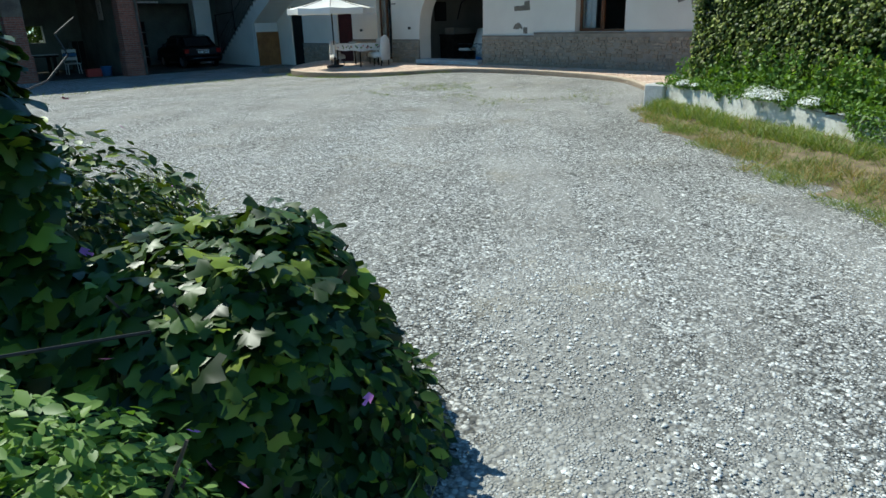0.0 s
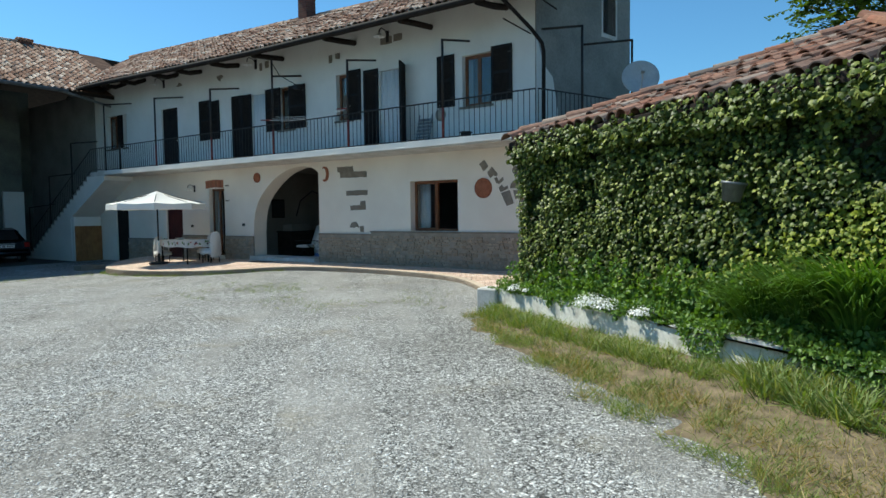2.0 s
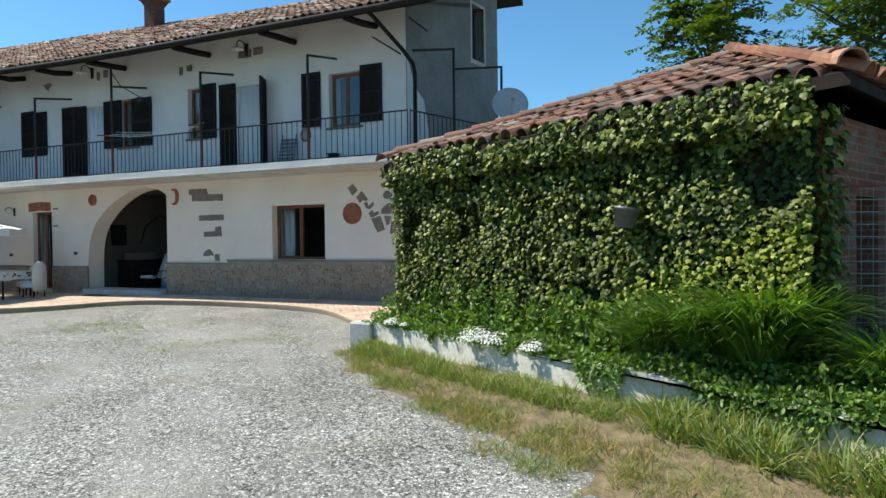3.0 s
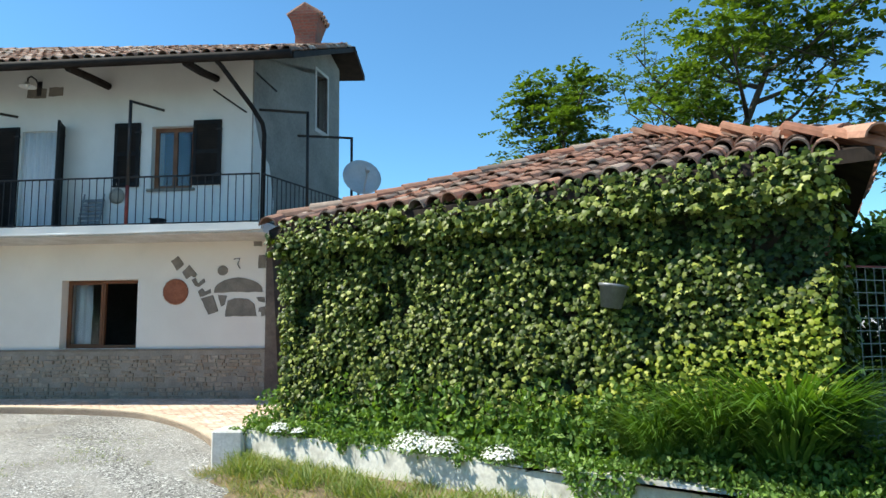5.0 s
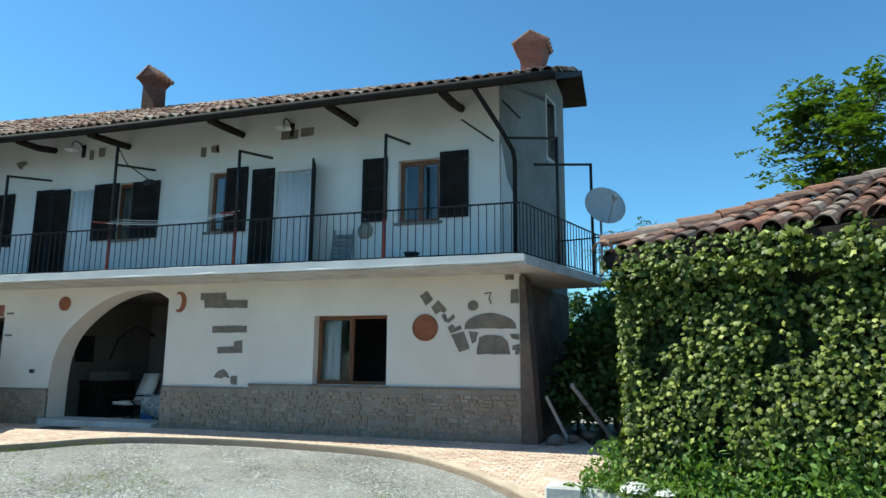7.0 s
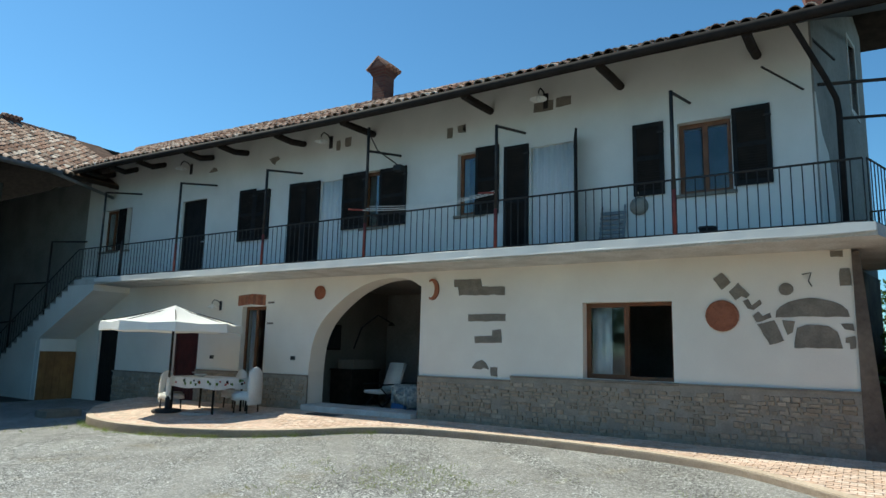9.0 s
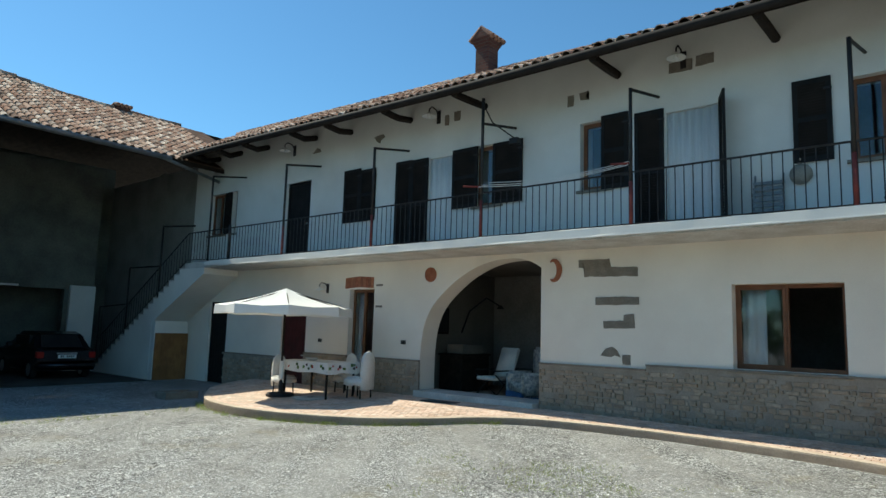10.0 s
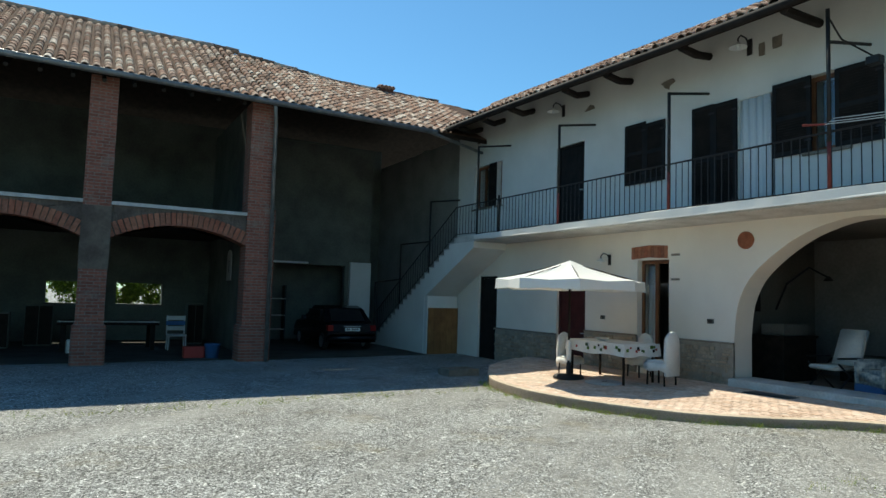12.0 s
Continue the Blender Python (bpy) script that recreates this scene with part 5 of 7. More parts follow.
# ---- chimneys, dish, gable details ----
def chimney(x, y, z0, z1, z2, z3, w, head, label, material):
    """A stack to z1, flaring to z2, under two leaning cap slabs that meet at z3."""
    c = thing("chimney", label, "chimney", "chimneys")
    M3 = Matrix.Translation((x, y, 0))
    part_box("shaft", material, c, (-w / 2, w / 2, -w / 2, w / 2, z0, z1), m=M3)
    bm = bmesh.new()
    a, b = w / 2, head / 2
    vs = [bm.verts.new(M3 @ Vector((sx * r, sy * r, z))) for r, z in ((a, z1), (b, z2)) for sx, sy in ((-1, -1), (1, -1), (1, 1), (-1, 1))]
    for k in range(4):
        bm.faces.new((vs[k], vs[(k + 1) % 4], vs[4 + (k + 1) % 4], vs[4 + k]))
    bm.faces.new(vs[4:])
    bm.faces.new(vs[:4][::-1])
    part("flared_head", bm, material, c, "outward-flared brick head")
    bm = bmesh.new()
    d = b * 0.96
    prism(bm, [(-d, 0), (d, 0), (0.0, z3 - z2 - 0.06)], -d, d, M3 @ Matrix.Translation((0, 0, z2)) @ Matrix(((0, 0, 1, 0), (1, 0, 0, 0), (0, 1, 0, 0), (0, 0, 0, 1))))
    part("gablet", bm, material, c, "brick infill under the cap")
    for sg in (-1, 1):
        n = 4
        for k in range(n):
            xa = -b * 1.05 + 2.1 * b * k / n
            bm = bmesh.new()
            p0, p1 = Vector((0, sg * b * 1.12, z2 - 0.03)), Vector((0, -sg * 0.02, z3 - 0.03))
            tube(bm, [M3 @ (p0 + Vector((xa + b * 0.26, 0, 0))), M3 @ (p1 + Vector((xa + b * 0.26, 0, 0)))], [0.075, 0.06], 7)
            part("cap_tile", bm, M_TILE_MIX, c)
    return c


M_REDBRICK = brick_wall_material("chimney_brick", (0.30, 0.11, 0.075), (0.21, 0.08, 0.06), (0.20, 0.14, 0.11))
chimney(17.95, 7.33, 7.9, 8.56, 9.06, 9.36, 0.5, 0.76, "red brick chimney with a flared head at the gable", M_REDBRICK)
chimney(17.85, 18.38, 8.0, 9.36, 9.6, 9.95, 0.44, 0.68, "brown brick chimney with a flared head on the ridge", M_DIMBRICK)
chimney(13.75, 31.75, 8.9, 9.2, 9.26, 9.36, 0.5, 0.56, "squat low chimney on the barn ridge", M_DIMBRICK)
w = thing("window_8", "narrow gable window with a pale worn surround", "window", kind="structure")
part_box("pane", M_GLASS, w, (2.8, 3.3, 0.2, 0.21, 6.2, 7.5), m=GM)
for d in ((2.68, 2.75, -0.015, 0.1, 6.05, 7.62), (3.35, 3.42, -0.015, 0.1, 6.05, 7.62), (2.75, 3.35, -0.015, 0.1, 7.55, 7.62), (2.75, 3.35, -0.015, 0.1, 6.05, 6.15)):
    part_box("surround", M_CONC, w, d, m=GM)
bm = bmesh.new()
prism(bm, [(0.0, 3.3), (0.75, 3.3), (0.8, 4.0), (0.6, 4.75), (0.25, 5.0), (0.0, 5.6)], -0.012, 0.01, GM @ Matrix(((1, 0, 0, 0), (0, 0, 1, 0), (0, 1, 0, 0), (0, 0, 0, 1))))
solid("plaster_patch", bm, M_PLASTER, "patch of white plaster on the grey gable", "plaster", kind="structure")
d = thing("satellite_dish", "large pale grey satellite dish on the balcony end", "dish")
DM = Matrix.Translation((16.6, 5.68, 4.74)) @ Matrix.Rotation(radians(205), 4, "Z") @ Matrix.Rotation(radians(72), 4, "Y")
bm = bmesh.new()
lathe(bm, [(0.01, -0.10), (0.15, -0.09), (0.3, -0.05), (0.42, 0.0), (0.43, 0.005), (0.42, 0.012), (0.3, -0.04), (0.15, -0.08), (0.01, -0.09)], 28, DM)
part("reflector", bm, M_DISH, d, smooth=True)
part_tube("feed_arm", M_STEEL, d, [DM @ Vector((0.40, 0, 0)), DM @ Vector((0.12, 0, 0.5))], 0.014, 6)
part_box("receiver", M_DISH, d, (0.07, 0.16, -0.04, 0.04, 0.44, 0.56), m=DM)
part_tube("mast", M_STEEL, d, [(16.68, 5.78, 3.3), (16.68, 5.78, 4.72)], 0.025, 8)
bm = bmesh.new()
tube(bm, [(FX + 0.01, 7.56, 5.66), (14.4, 8.1, 6.03)], 0.017, 6)
tube(bm, [(14.78, 7.43, 6.5), (15.2, 7.14, 6.24)], 0.02, 6)
solid("stay_rod", bm, M_IRON, "thin iron stay rod under the eave", "rod")
# sloping foot of the house corner
bm = bmesh.new()
prism(bm, [(6.78, -0.3), (7.1, -0.3), (7.1, 3.1), (7.0, 3.1)], FX - 0.05, FX + 0.55, m)
solid("corner_buttress", bm, M_RUBBLE, "battered rough corner buttress of bare render", "buttress", kind="structure")

for p, q, r in (((15.3, 6.3, 1.2), (16.4, 5.6, 0.05), 0.04), ((14.95, 6.7, 1.0), (15.35, 6.35, 0.15), 0.035)):
    t = thing("old_plank", "weathered grey plank leaning by the house corner", "plank", "leaning planks")
    part_tube("board", M_CONC, t, [p, q], r, 4)
for x, y, r in ((14.9, 6.55, 0.14), (15.3, 6.3, 0.11), (15.9, 6.1, 0.13), (15.6, 6.35, 0.09)):
    bm = bmesh.new()
    bmesh.ops.create_icosphere(bm, subdivisions=2, radius=r)
    for v in bm.verts:
        v.co *= 1 + 0.25 * noise.noise(v.co * 6 + Vector((x, y, 0)))
        v.co.z *= 0.7
        v.co += Vector((x, y, terrace_z(x, y) + r * 0.45))
    solid("loose_rock", bm, M_PATCH, "loose grey rock lying by the house corner", "rock", "loose rocks")


# ---- things on the terrace ----
UX, UY = 12.75, 19.95
UZ = terrace_z(UX, UY)
u = thing("parasol", "open cream canvas parasol on a dark pole", "parasol", m=Matrix.Translation((UX, UY, UZ)))
part_tube("pole", M_BEAM, u, [(0, 0, 0.05), (0, 0, 2.31)], 0.024, 10)
bm = bmesh.new()
lathe(bm, [(0.30, 0.0), (0.31, 0.03), (0.27, 0.07), (0.05, 0.09), (0.045, 0.3), (0.03, 0.32)], 20)
part("base", bm, M_BLACK, u, "round black parasol base", True)
part_box("strap", M_CLOTH, u, (-0.04, 0.04, -0.05, 0.05, 0.35, 0.75), "white cloth tied to the pole", bev=0.02)
R, NS = 1.47, 8
for k in range(NS):
    a0, a1 = math.tau * k / NS + 0.2, math.tau * (k + 1) / NS + 0.2
    p0, p1 = (Vector((math.cos(a) * R, math.sin(a) * R, 1.93)) for a in (a0, a1))
    mid = (p0 + p1) / 2 * 0.975 + Vector((0, 0, 0.03))
    top = Vector((0, 0, 2.33))
    bm = bmesh.new()
    n = 6
    rows = []
    for j in range(n + 1):
        f = j / n
        sag = -0.05 * math.sin(math.pi * f)
        rows.append([bm.verts.new(top.lerp(p, f) + Vector((0, 0, sag + s))) for p, s in ((p0, 0.0), (mid, -0.012 * f), (p1, 0.0))] if j else [bm.verts.new(top)])
    for i in range(2):
        bm.faces.new((rows[0][0], rows[1][i], rows[1][i + 1]))
    for j in range(1, n):
        for i in range(2):
            bm.faces.new((rows[j][i], rows[j + 1][i], rows[j + 1][i + 1], rows[j][i + 1]))
    drop = [bm.verts.new(v.co + Vector((v.co.x * 0.01, v.co.y * 0.01, -0.20 + 0.05 * (i % 2)))) for i, v in enumerate(rows[-1])]
    for i in range(2):
        bm.faces.new((rows[-1][i], drop[i], drop[i + 1], rows[-1][i + 1]))
    c = part("canopy_panel", bm, M_CANVAS, u)
    sd = c.modifiers.new("thick", "SOLIDIFY")
    sd.thickness = 0.004
    part_tube("rib", M_BEAM, u, [(0, 0, 2.29), p0 + Vector((0, 0, -0.02))], 0.009, 5)
    part_tube("strut", M_BEAM, u, [(0, 0, 1.75), top.lerp(p0, 0.55) + Vector((0, 0, -0.06))], 0.008, 5)


def dining_table(x, y):
    z = terrace_z(x, y)
    t = thing("dining_table", "outdoor dining table with thin dark legs", "table", m=Matrix.Translation((x, y, z)))
    part_box("tabletop", M_WOODY, t, (-0.43, 0.43, -0.78, 0.78, 0.69, 0.73), bev=0.01)
    for sx in (-0.37, 0.37):
        for sy in (-0.7, 0.7):
            part_tube("leg", M_BEAM, t, [(sx, sy, 0.0), (sx, sy, 0.69)], 0.024, 8)
    cl = thing("tablecloth", "white tablecloth with a flowered border hanging over a table", "tablecloth", m=Matrix.Translation((x, y, z)))
    bm = bmesh.new()
    n = 40
    loop = []
    for k in range(n):
        a = math.tau * k / n
        q = max(abs(math.cos(a)), abs(math.sin(a)))
        loop.append((math.cos(a) / q, math.sin(a) / q))
    top = [bm.verts.new((px * 0.445, py * 0.8, 0.74)) for px, py in loop]
    low = [bm.verts.new((px * (0.465 + 0.012 * math.sin(k * 1.9)), py * (0.82 + 0.012 * math.sin(k * 1.7)), 0.52 + 0.015 * math.sin(k * 0.9))) for k, (px, py) in enumerate(loop)]
    bm.faces.new(top)
    for k in range(n):
        bm.faces.new((top[k], top[(k + 1) % n], low[(k + 1) % n], low[k]))
    part("cloth", bm, M_CLOTH, cl, smooth=False)
    random.seed(5)
    for k in range(46):
        side = k % 4
        s = random.uniform(-1, 1)
        r = random.uniform(0.018, 0.032)
        zz = random.uniform(0.60, 0.69)
        p = [(-0.462, s * 0.78), (0.462, s * 0.78), (s * 0.42, -0.818), (s * 0.42, 0.818)][side]
        part_box("printed_flower", random.choice((M_DARKLEAF, M_REDP, M_HERB, M_BEAM)), cl, (p[0] - (0.004 if side < 2 else r), p[0] + (0.004 if side < 2 else r), p[1] - (r if side < 2 else 0.004), p[1] + (r if side < 2 else 0.004), zz - r, zz + r))
    b = thing("serving_bowl", "pale shallow bowl on the dining table", "bowl", m=Matrix.Translation((x - 0.05, y + 0.2, z + 0.742)))
    bm = bmesh.new()
    lathe(bm, [(0.05, 0.0), (0.14, 0.05), (0.145, 0.055), (0.12, 0.05), (0.04, 0.015)], 18)
    part("body", bm, M_CLOTH, b, smooth=True)
    bm = bmesh.new()
    lathe(bm, [(0.12, 0.048), (0.13, 0.052), (0.11, 0.056)], 18)
    part("rim", bm, M_STEEL, b, smooth=True)


dining_table(13.3, 19.35)


def covered_chair(m):
    t = thing("dining_chair", "tall-backed chair in a loose white cloth cover", "chair", "chairs round the table", m=m)
    for sx in (-0.2, 0.2):
        for sy in (-0.2, 0.2):
            part_tube("leg", M_BEAM, t, [(sx, sy, 0.0), (sx * 0.95, sy * 0.95, 0.44)], 0.019, 8)
    bm = bmesh.new()
    quadbox(bm, -0.24, 0.24, -0.24, 0.24, 0.42, 0.50)
    bevel_all(bm, 0.03, 2)
    part("seat", bm, M_CLOTH, t, smooth=True)
    bm = bmesh.new()
    n = 16
    low = [bm.verts.new((sx, sy, z)) for sx, sy, z in [(0.25 * math.cos(a) / max(abs(math.cos(a)), abs(math.sin(a))) * (1.05 + 0.04 * math.sin(a * 7)), 0.25 * math.sin(a) / max(abs(math.cos(a)), abs(math.sin(a))) * (1.05 + 0.04 * math.cos(a * 6)), 0.30 + 0.02 * math.sin(a * 5)) for a in [math.tau * k / n for k in range(n)]]]
    up = [bm.verts.new((v.co.x * 0.95, v.co.y * 0.95, 0.45)) for v in low]
    for k in range(n):
        bm.faces.new((low[k], low[(k + 1) % n], up[(k + 1) % n], up[k]))
    sk = part("skirt", bm, M_CLOTH, t, smooth=True)
    sd = sk.modifiers.new("thick", "SOLIDIFY")
    sd.thickness = 0.005
    bm = bmesh.new()
    prof = [(-0.23, 0.20), (-0.235, 0.6), (-0.22, 0.95), (-0.16, 1.02), (-0.11, 1.06), (0.0, 1.10), (0.11, 1.06), (0.16, 1.02), (0.22, 0.95), (0.235, 0.6), (0.23, 0.20)]
    prism(bm, prof, 0.20, 0.275, Matrix(((1, 0, 0, 0), (0, 0, 1, 0), (0, 1, 0, 0), (0, 0, 0, 1))))
    bevel_all(bm, 0.015)
    part("backrest", bm, M_CLOTH, t, smooth=True)
    return t


def on_terrace(x, y, rz):
    return Matrix.Translation((x, y, terrace_z(x, y))) @ Matrix.Rotation(radians(rz), 4, "Z")


SMALL = Matrix.Diagonal((0.86, 0.9, 0.89, 1))
chair = covered_chair(on_terrace(13.55, 18.33, 187) @ SMALL)
copy_thing(chair, on_terrace(13.08, 20.3, 3) @ SMALL)
copy_thing(chair, on_terrace(14.1, 19.4, -88) @ SMALL)
mt = thing("door_mat", "dark flat mat before the arch step", "mat")
part_box("weave", M_BLACK, mt, (14.0, 14.32, 16.2, 17.0, 0.17, 0.185), bev=0.004)
part_box("border", M_BARN, mt, (13.98, 14.34, 16.18, 17.02, 0.16, 0.172))
cv = thing("drain_cover", "pale round stone cover let into the terrace", "cover")
bm = bmesh.new()
lathe(bm, [(0.36, 0), (0.37, 0.02), (0.33, 0.03), (0.02, 0.03)], 22, Matrix.Translation((12.9, 19.1, terrace_z(12.9, 19.1) - 0.005)))
part("disc", bm, M_CONC, cv, smooth=False)
bm = bmesh.new()
tube(bm, [(12.84, 19.1, terrace_z(12.9, 19.1) + 0.026), (12.96, 19.1, terrace_z(12.9, 19.1) + 0.026)], 0.008, 6)
part("ring", bm, M_IRON, cv)
st = thing("arch_step", "white stone step across the arch", "step")
part_box("slab", M_CONC, st, (14.5, 15.25, 14.65, 17.67, 0.0, 0.30), bev=0.015)
tg = thing("stone_trough", "low dark stone trough on the ground near the stair", "trough")
zt = ground_z(12.0, 22.6)
for d in ((11.5, 12.3, 22.5, 22.58, 0, 0.16), (11.5, 12.3, 22.92, 23.0, 0, 0.16), (11.5, 11.58, 22.58, 22.92, 0, 0.16), (12.22, 12.3, 22.58, 22.92, 0, 0.16), (11.5, 12.3, 22.5, 23.0, -0.05, 0.02)):
    part_box("side", M_PATCH, tg, (*d[:4], zt + d[4], zt + d[5]), bev=0.01)

# ---- things in the arched porch ----
PZ = 0.14


def lounge_chair(x, y, rz):
    t = thing("lounge_chair", "folding armchair with a white padded cushion", "chair", m=Matrix.Translation((x, y, PZ)) @ Matrix.Rotation(radians(rz), 4, "Z"))
    for sx in (-0.3, 0.3):
        part_tube("leg", M_BLACK, t, [(sx, -0.35, 0), (sx, 0.3, 0.55)], 0.016, 6)
        part_tube("leg", M_BLACK, t, [(sx, 0.35, 0), (sx, -0.3, 0.5)], 0.016, 6)
        part_box("armrest", M_BLACK, t, (sx - 0.03, sx + 0.03, -0.32, 0.25, 0.58, 0.61), "black plastic armrest", bev=0.01)
    bm = bmesh.new()
    quadbox(bm, -0.27, 0.27, -0.35, 0.22, 0.38, 0.46)
    bevel_all(bm, 0.025, 2)
    part("seat_cushion", bm, M_CLOTH, t, smooth=True)
    bm = bmesh.new()
    quadbox(bm, -0.27, 0.27, -0.05, 0.04, 0.0, 0.72, Matrix.Translation((0, 0.27, 0.42)) @ Matrix.Rotation(radians(-22), 4, "X"))
    bevel_all(bm, 0.025, 2)
    part("back_cushion", bm, M_CLOTH, t, smooth=True)


lounge_chair(16.2, 16.72, 262)
M_FLORAL = rough_mat("floral_fabric", (0.62, 0.60, 0.54), (0.20, 0.24, 0.26), 14, 0.95, 60, 0.2, 0.002)
t = thing("armchair", "upholstered armchair in a pale flowered cover", "armchair", m=Matrix.Translation((16.1, 15.78, PZ)) @ Matrix.Rotation(radians(238), 4, "Z"))
for nme, d in (("seat", (-0.32, 0.32, -0.34, 0.3, 0.2, 0.46)), ("backrest", (-0.36, 0.36, 0.26, 0.46, 0.3, 1.15)), ("armrest", (-0.46, -0.3, -0.34, 0.32, 0.1, 0.62)), ("armrest", (0.3, 0.46, -0.34, 0.32, 0.1, 0.62))):
    bm = bmesh.new()
    quadbox(bm, *d)
    bevel_all(bm, 0.06, 3)
    part(nme, bm, M_FLORAL, t, smooth=True)
part_box("base", M_BLUE, t, (-0.4, 0.4, -0.34, 0.34, 0.02, 0.2), "blue skirted base")
# chest and carton get dark materials in place of the porch's deep shade
t = thing("storage_chest", "wooden chest with a box on top, its colour darkened for deep shade", "chest", m=Matrix.Translation((16.9, 18.15, PZ)))
part_box("body", M_BEAM, t, (-0.55, 0.55, -0.35, 0.35, 0.0, 0.85), bev=0.01)
part_box("lid", M_BEAM, t, (-0.58, 0.58, -0.38, 0.38, 0.85, 0.9), bev=0.01)
bx = thing("cardboard_box", "cardboard box on the chest, its colour darkened for deep shade", "box", m=Matrix.Translation((16.85, 18.1, PZ + 0.9)))
part_box("carton", M_DIMROOM, bx, (-0.4, 0.4, -0.25, 0.25, 0.0, 0.22), bev=0.006)
part_box("flap", M_DIMROOM, bx, (-0.4, 0.4, -0.25, 0.0, 0.22, 0.228))
pc = thing("framed_picture", "small dark framed picture on the porch wall", "picture")
part_box("frame", M_BEAM, pc, (16.2, 16.75, 18.56, 18.6, 1.5, 2.15), bev=0.006)
part_box("print", M_BLACK, pc, (16.25, 16.7, 18.55, 18.56, 1.55, 2.1))
# unidentified dark shape on the wall, built from lamp-like arms and a cone
lm = thing("swing_arm_lamp", "dark jointed shape of unknown use on the porch wall", "lamp")
part_tube("arm", M_BLACK, lm, [(17.3, 18.58, 1.55), (17.25, 18.3, 2.1), (17.55, 18.0, 2.45)], 0.022, 6)
part_tube("arm", M_BLACK, lm, [(17.55, 18.0, 2.45), (17.9, 17.8, 2.25)], 0.02, 6)
bm = bmesh.new()
lathe(bm, [(0.03, 0.08), (0.09, 0.0), (0.1, -0.02), (0.08, 0.0)], 14, Matrix.Translation((17.9, 17.8, 2.2)))
part("shade", bm, M_BLACK, lm, smooth=True)
dk = thing("inner_door", "dark inner door at the back of the porch", "door")
part_box("leaf", M_BEAM, dk, (18.68, 18.74, 14.4, 15.3, 0.14, 2.2))
part_box("door_handle", M_STEEL, dk, (18.62, 18.68, 15.1, 15.2, 1.15, 1.18))
for y in (15.3, 16.6):
    st2 = thing("porch_crate", "low dark crate against the porch wall", "crate", "porch crates", m=Matrix.Translation((18.2, y + 0.6, PZ)))
    part_box("box", M_BEAM, st2, (-0.3, 0.3, -0.4, 0.4, 0, 0.5), bev=0.01)
    part_box("lid", M_BARN, st2, (-0.32, 0.32, -0.42, 0.42, 0.5, 0.53), bev=0.005)

# ---- things in the barn ----
BZ = ground_z(8, 28)


def car(x, y):
    """A dark hatchback seen from behind, its nose towards +y."""
    c = thing("parked_car", "dark small hatchback car parked in the barn", "car", m=Matrix.Translation((x, y, BZ)) @ Matrix.Scale(0.93, 4))
    bm = bmesh.new()
    prof = [(0.0, 0.28), (0.0, 0.62), (0.08, 0.88), (0.32, 0.92), (0.42, 0.95), (0.86, 1.40), (1.25, 1.48), (2.1, 1.46), (2.75, 1.0), (3.55, 0.86), (3.8, 0.66), (3.85, 0.3)]
    half = lambda z: 0.84 if z < 0.95 else 0.84 - 0.2 * (z - 0.95) / 0.53
    rings = [[bm.verts.new((sx * half(z), yy, z)) for sx in (-1, -0.6, 0, 0.6, 1)] for yy, z in prof]
    for a, b in zip(rings, rings[1:]):
        for k in range(4):
            bm.faces.new((a[k], a[k + 1], b[k + 1], b[k]))
    for e in (0, 4):
        base = [r[e] for r in rings]
        bm.faces.new(base if e else base[::-1])
    bm.faces.new([*(rings[0][k] for k in range(5)), *(rings[-1][k] for k in range(4, -1, -1))])
    bmesh.ops.triangulate(bm, faces=[f for f in bm.faces if len(f.verts) > 4], ngon_method="EAR_CLIP")
    part("body", bm, M_CAR, c)
    vs = ((-0.60, 0.44, 0.98), (0.60, 0.44, 0.98), (0.54, 0.80, 1.36), (-0.54, 0.80, 1.36))
    bm = bmesh.new()
    lo = [bm.verts.new((a, b - 0.012, d + 0.012)) for a, b, d in vs]
    hi = [bm.verts.new((a, b + 0.02, d)) for a, b, d in vs]
    bm.faces.new(lo)
    bm.faces.new(hi[::-1])
    for k in range(4):
        bm.faces.new((lo[k], lo[(k + 1) % 4], hi[(k + 1) % 4], hi[k]))
    part("rear_window", bm, M_BLACK, c, "tinted rear window")
    bm = bmesh.new()
    quadbox(bm, -0.87, 0.87, -0.06, 0.25, 0.30, 0.56)
    bevel_all(bm, 0.06, 2)
    part("bumper", bm, M_CAR, c, "dark rear bumper", True)
    pl = part_box("number_plate", M_PLATE, c, (-0.26, 0.26, -0.02, 0.0, 0.66, 0.77), "white number plate")
    for k in range(7):
        if k != 2:
            part_box("plate_mark", M_BLACK, pl, (-0.2 + k * 0.06, -0.16 + k * 0.06, -0.024, -0.02, 0.685, 0.745))
    part_box("plate_trim", M_STEEL, c, (-0.30, 0.30, -0.012, 0.03, 0.80, 0.83), "chrome trim over the plate")
    for sx in (-1, 1):
        bm = bmesh.new()
        quadbox(bm, min(sx * 0.86, sx * 0.66), max(sx * 0.86, sx * 0.66), -0.005, 0.2, 0.66, 0.86)
        bevel_all(bm, 0.02)
        part("tail_light", bm, M_LAMPRED, c, "red tail light")
        for yy in (0.65, 3.1):
            bm = bmesh.new()
            Mx = Matrix.Translation((sx * 0.76, yy, 0.29)) @ Matrix.Rotation(math.pi / 2, 4, "Y")
            lathe(bm, [(0.2, -0.09), (0.28, -0.085), (0.295, -0.04), (0.295, 0.04), (0.28, 0.085), (0.2, 0.09)], 22, Mx)
            wh = part("wheel", bm, M_RUBBER, c, "black tyre", True)
            bm = bmesh.new()
            lathe(bm, [(0.2, -0.095), (0.06, -0.1), (0.05, 0.1), (0.2, 0.095)], 14, Mx)
            part("rim", bm, M_STEEL, wh, "alloy rim")
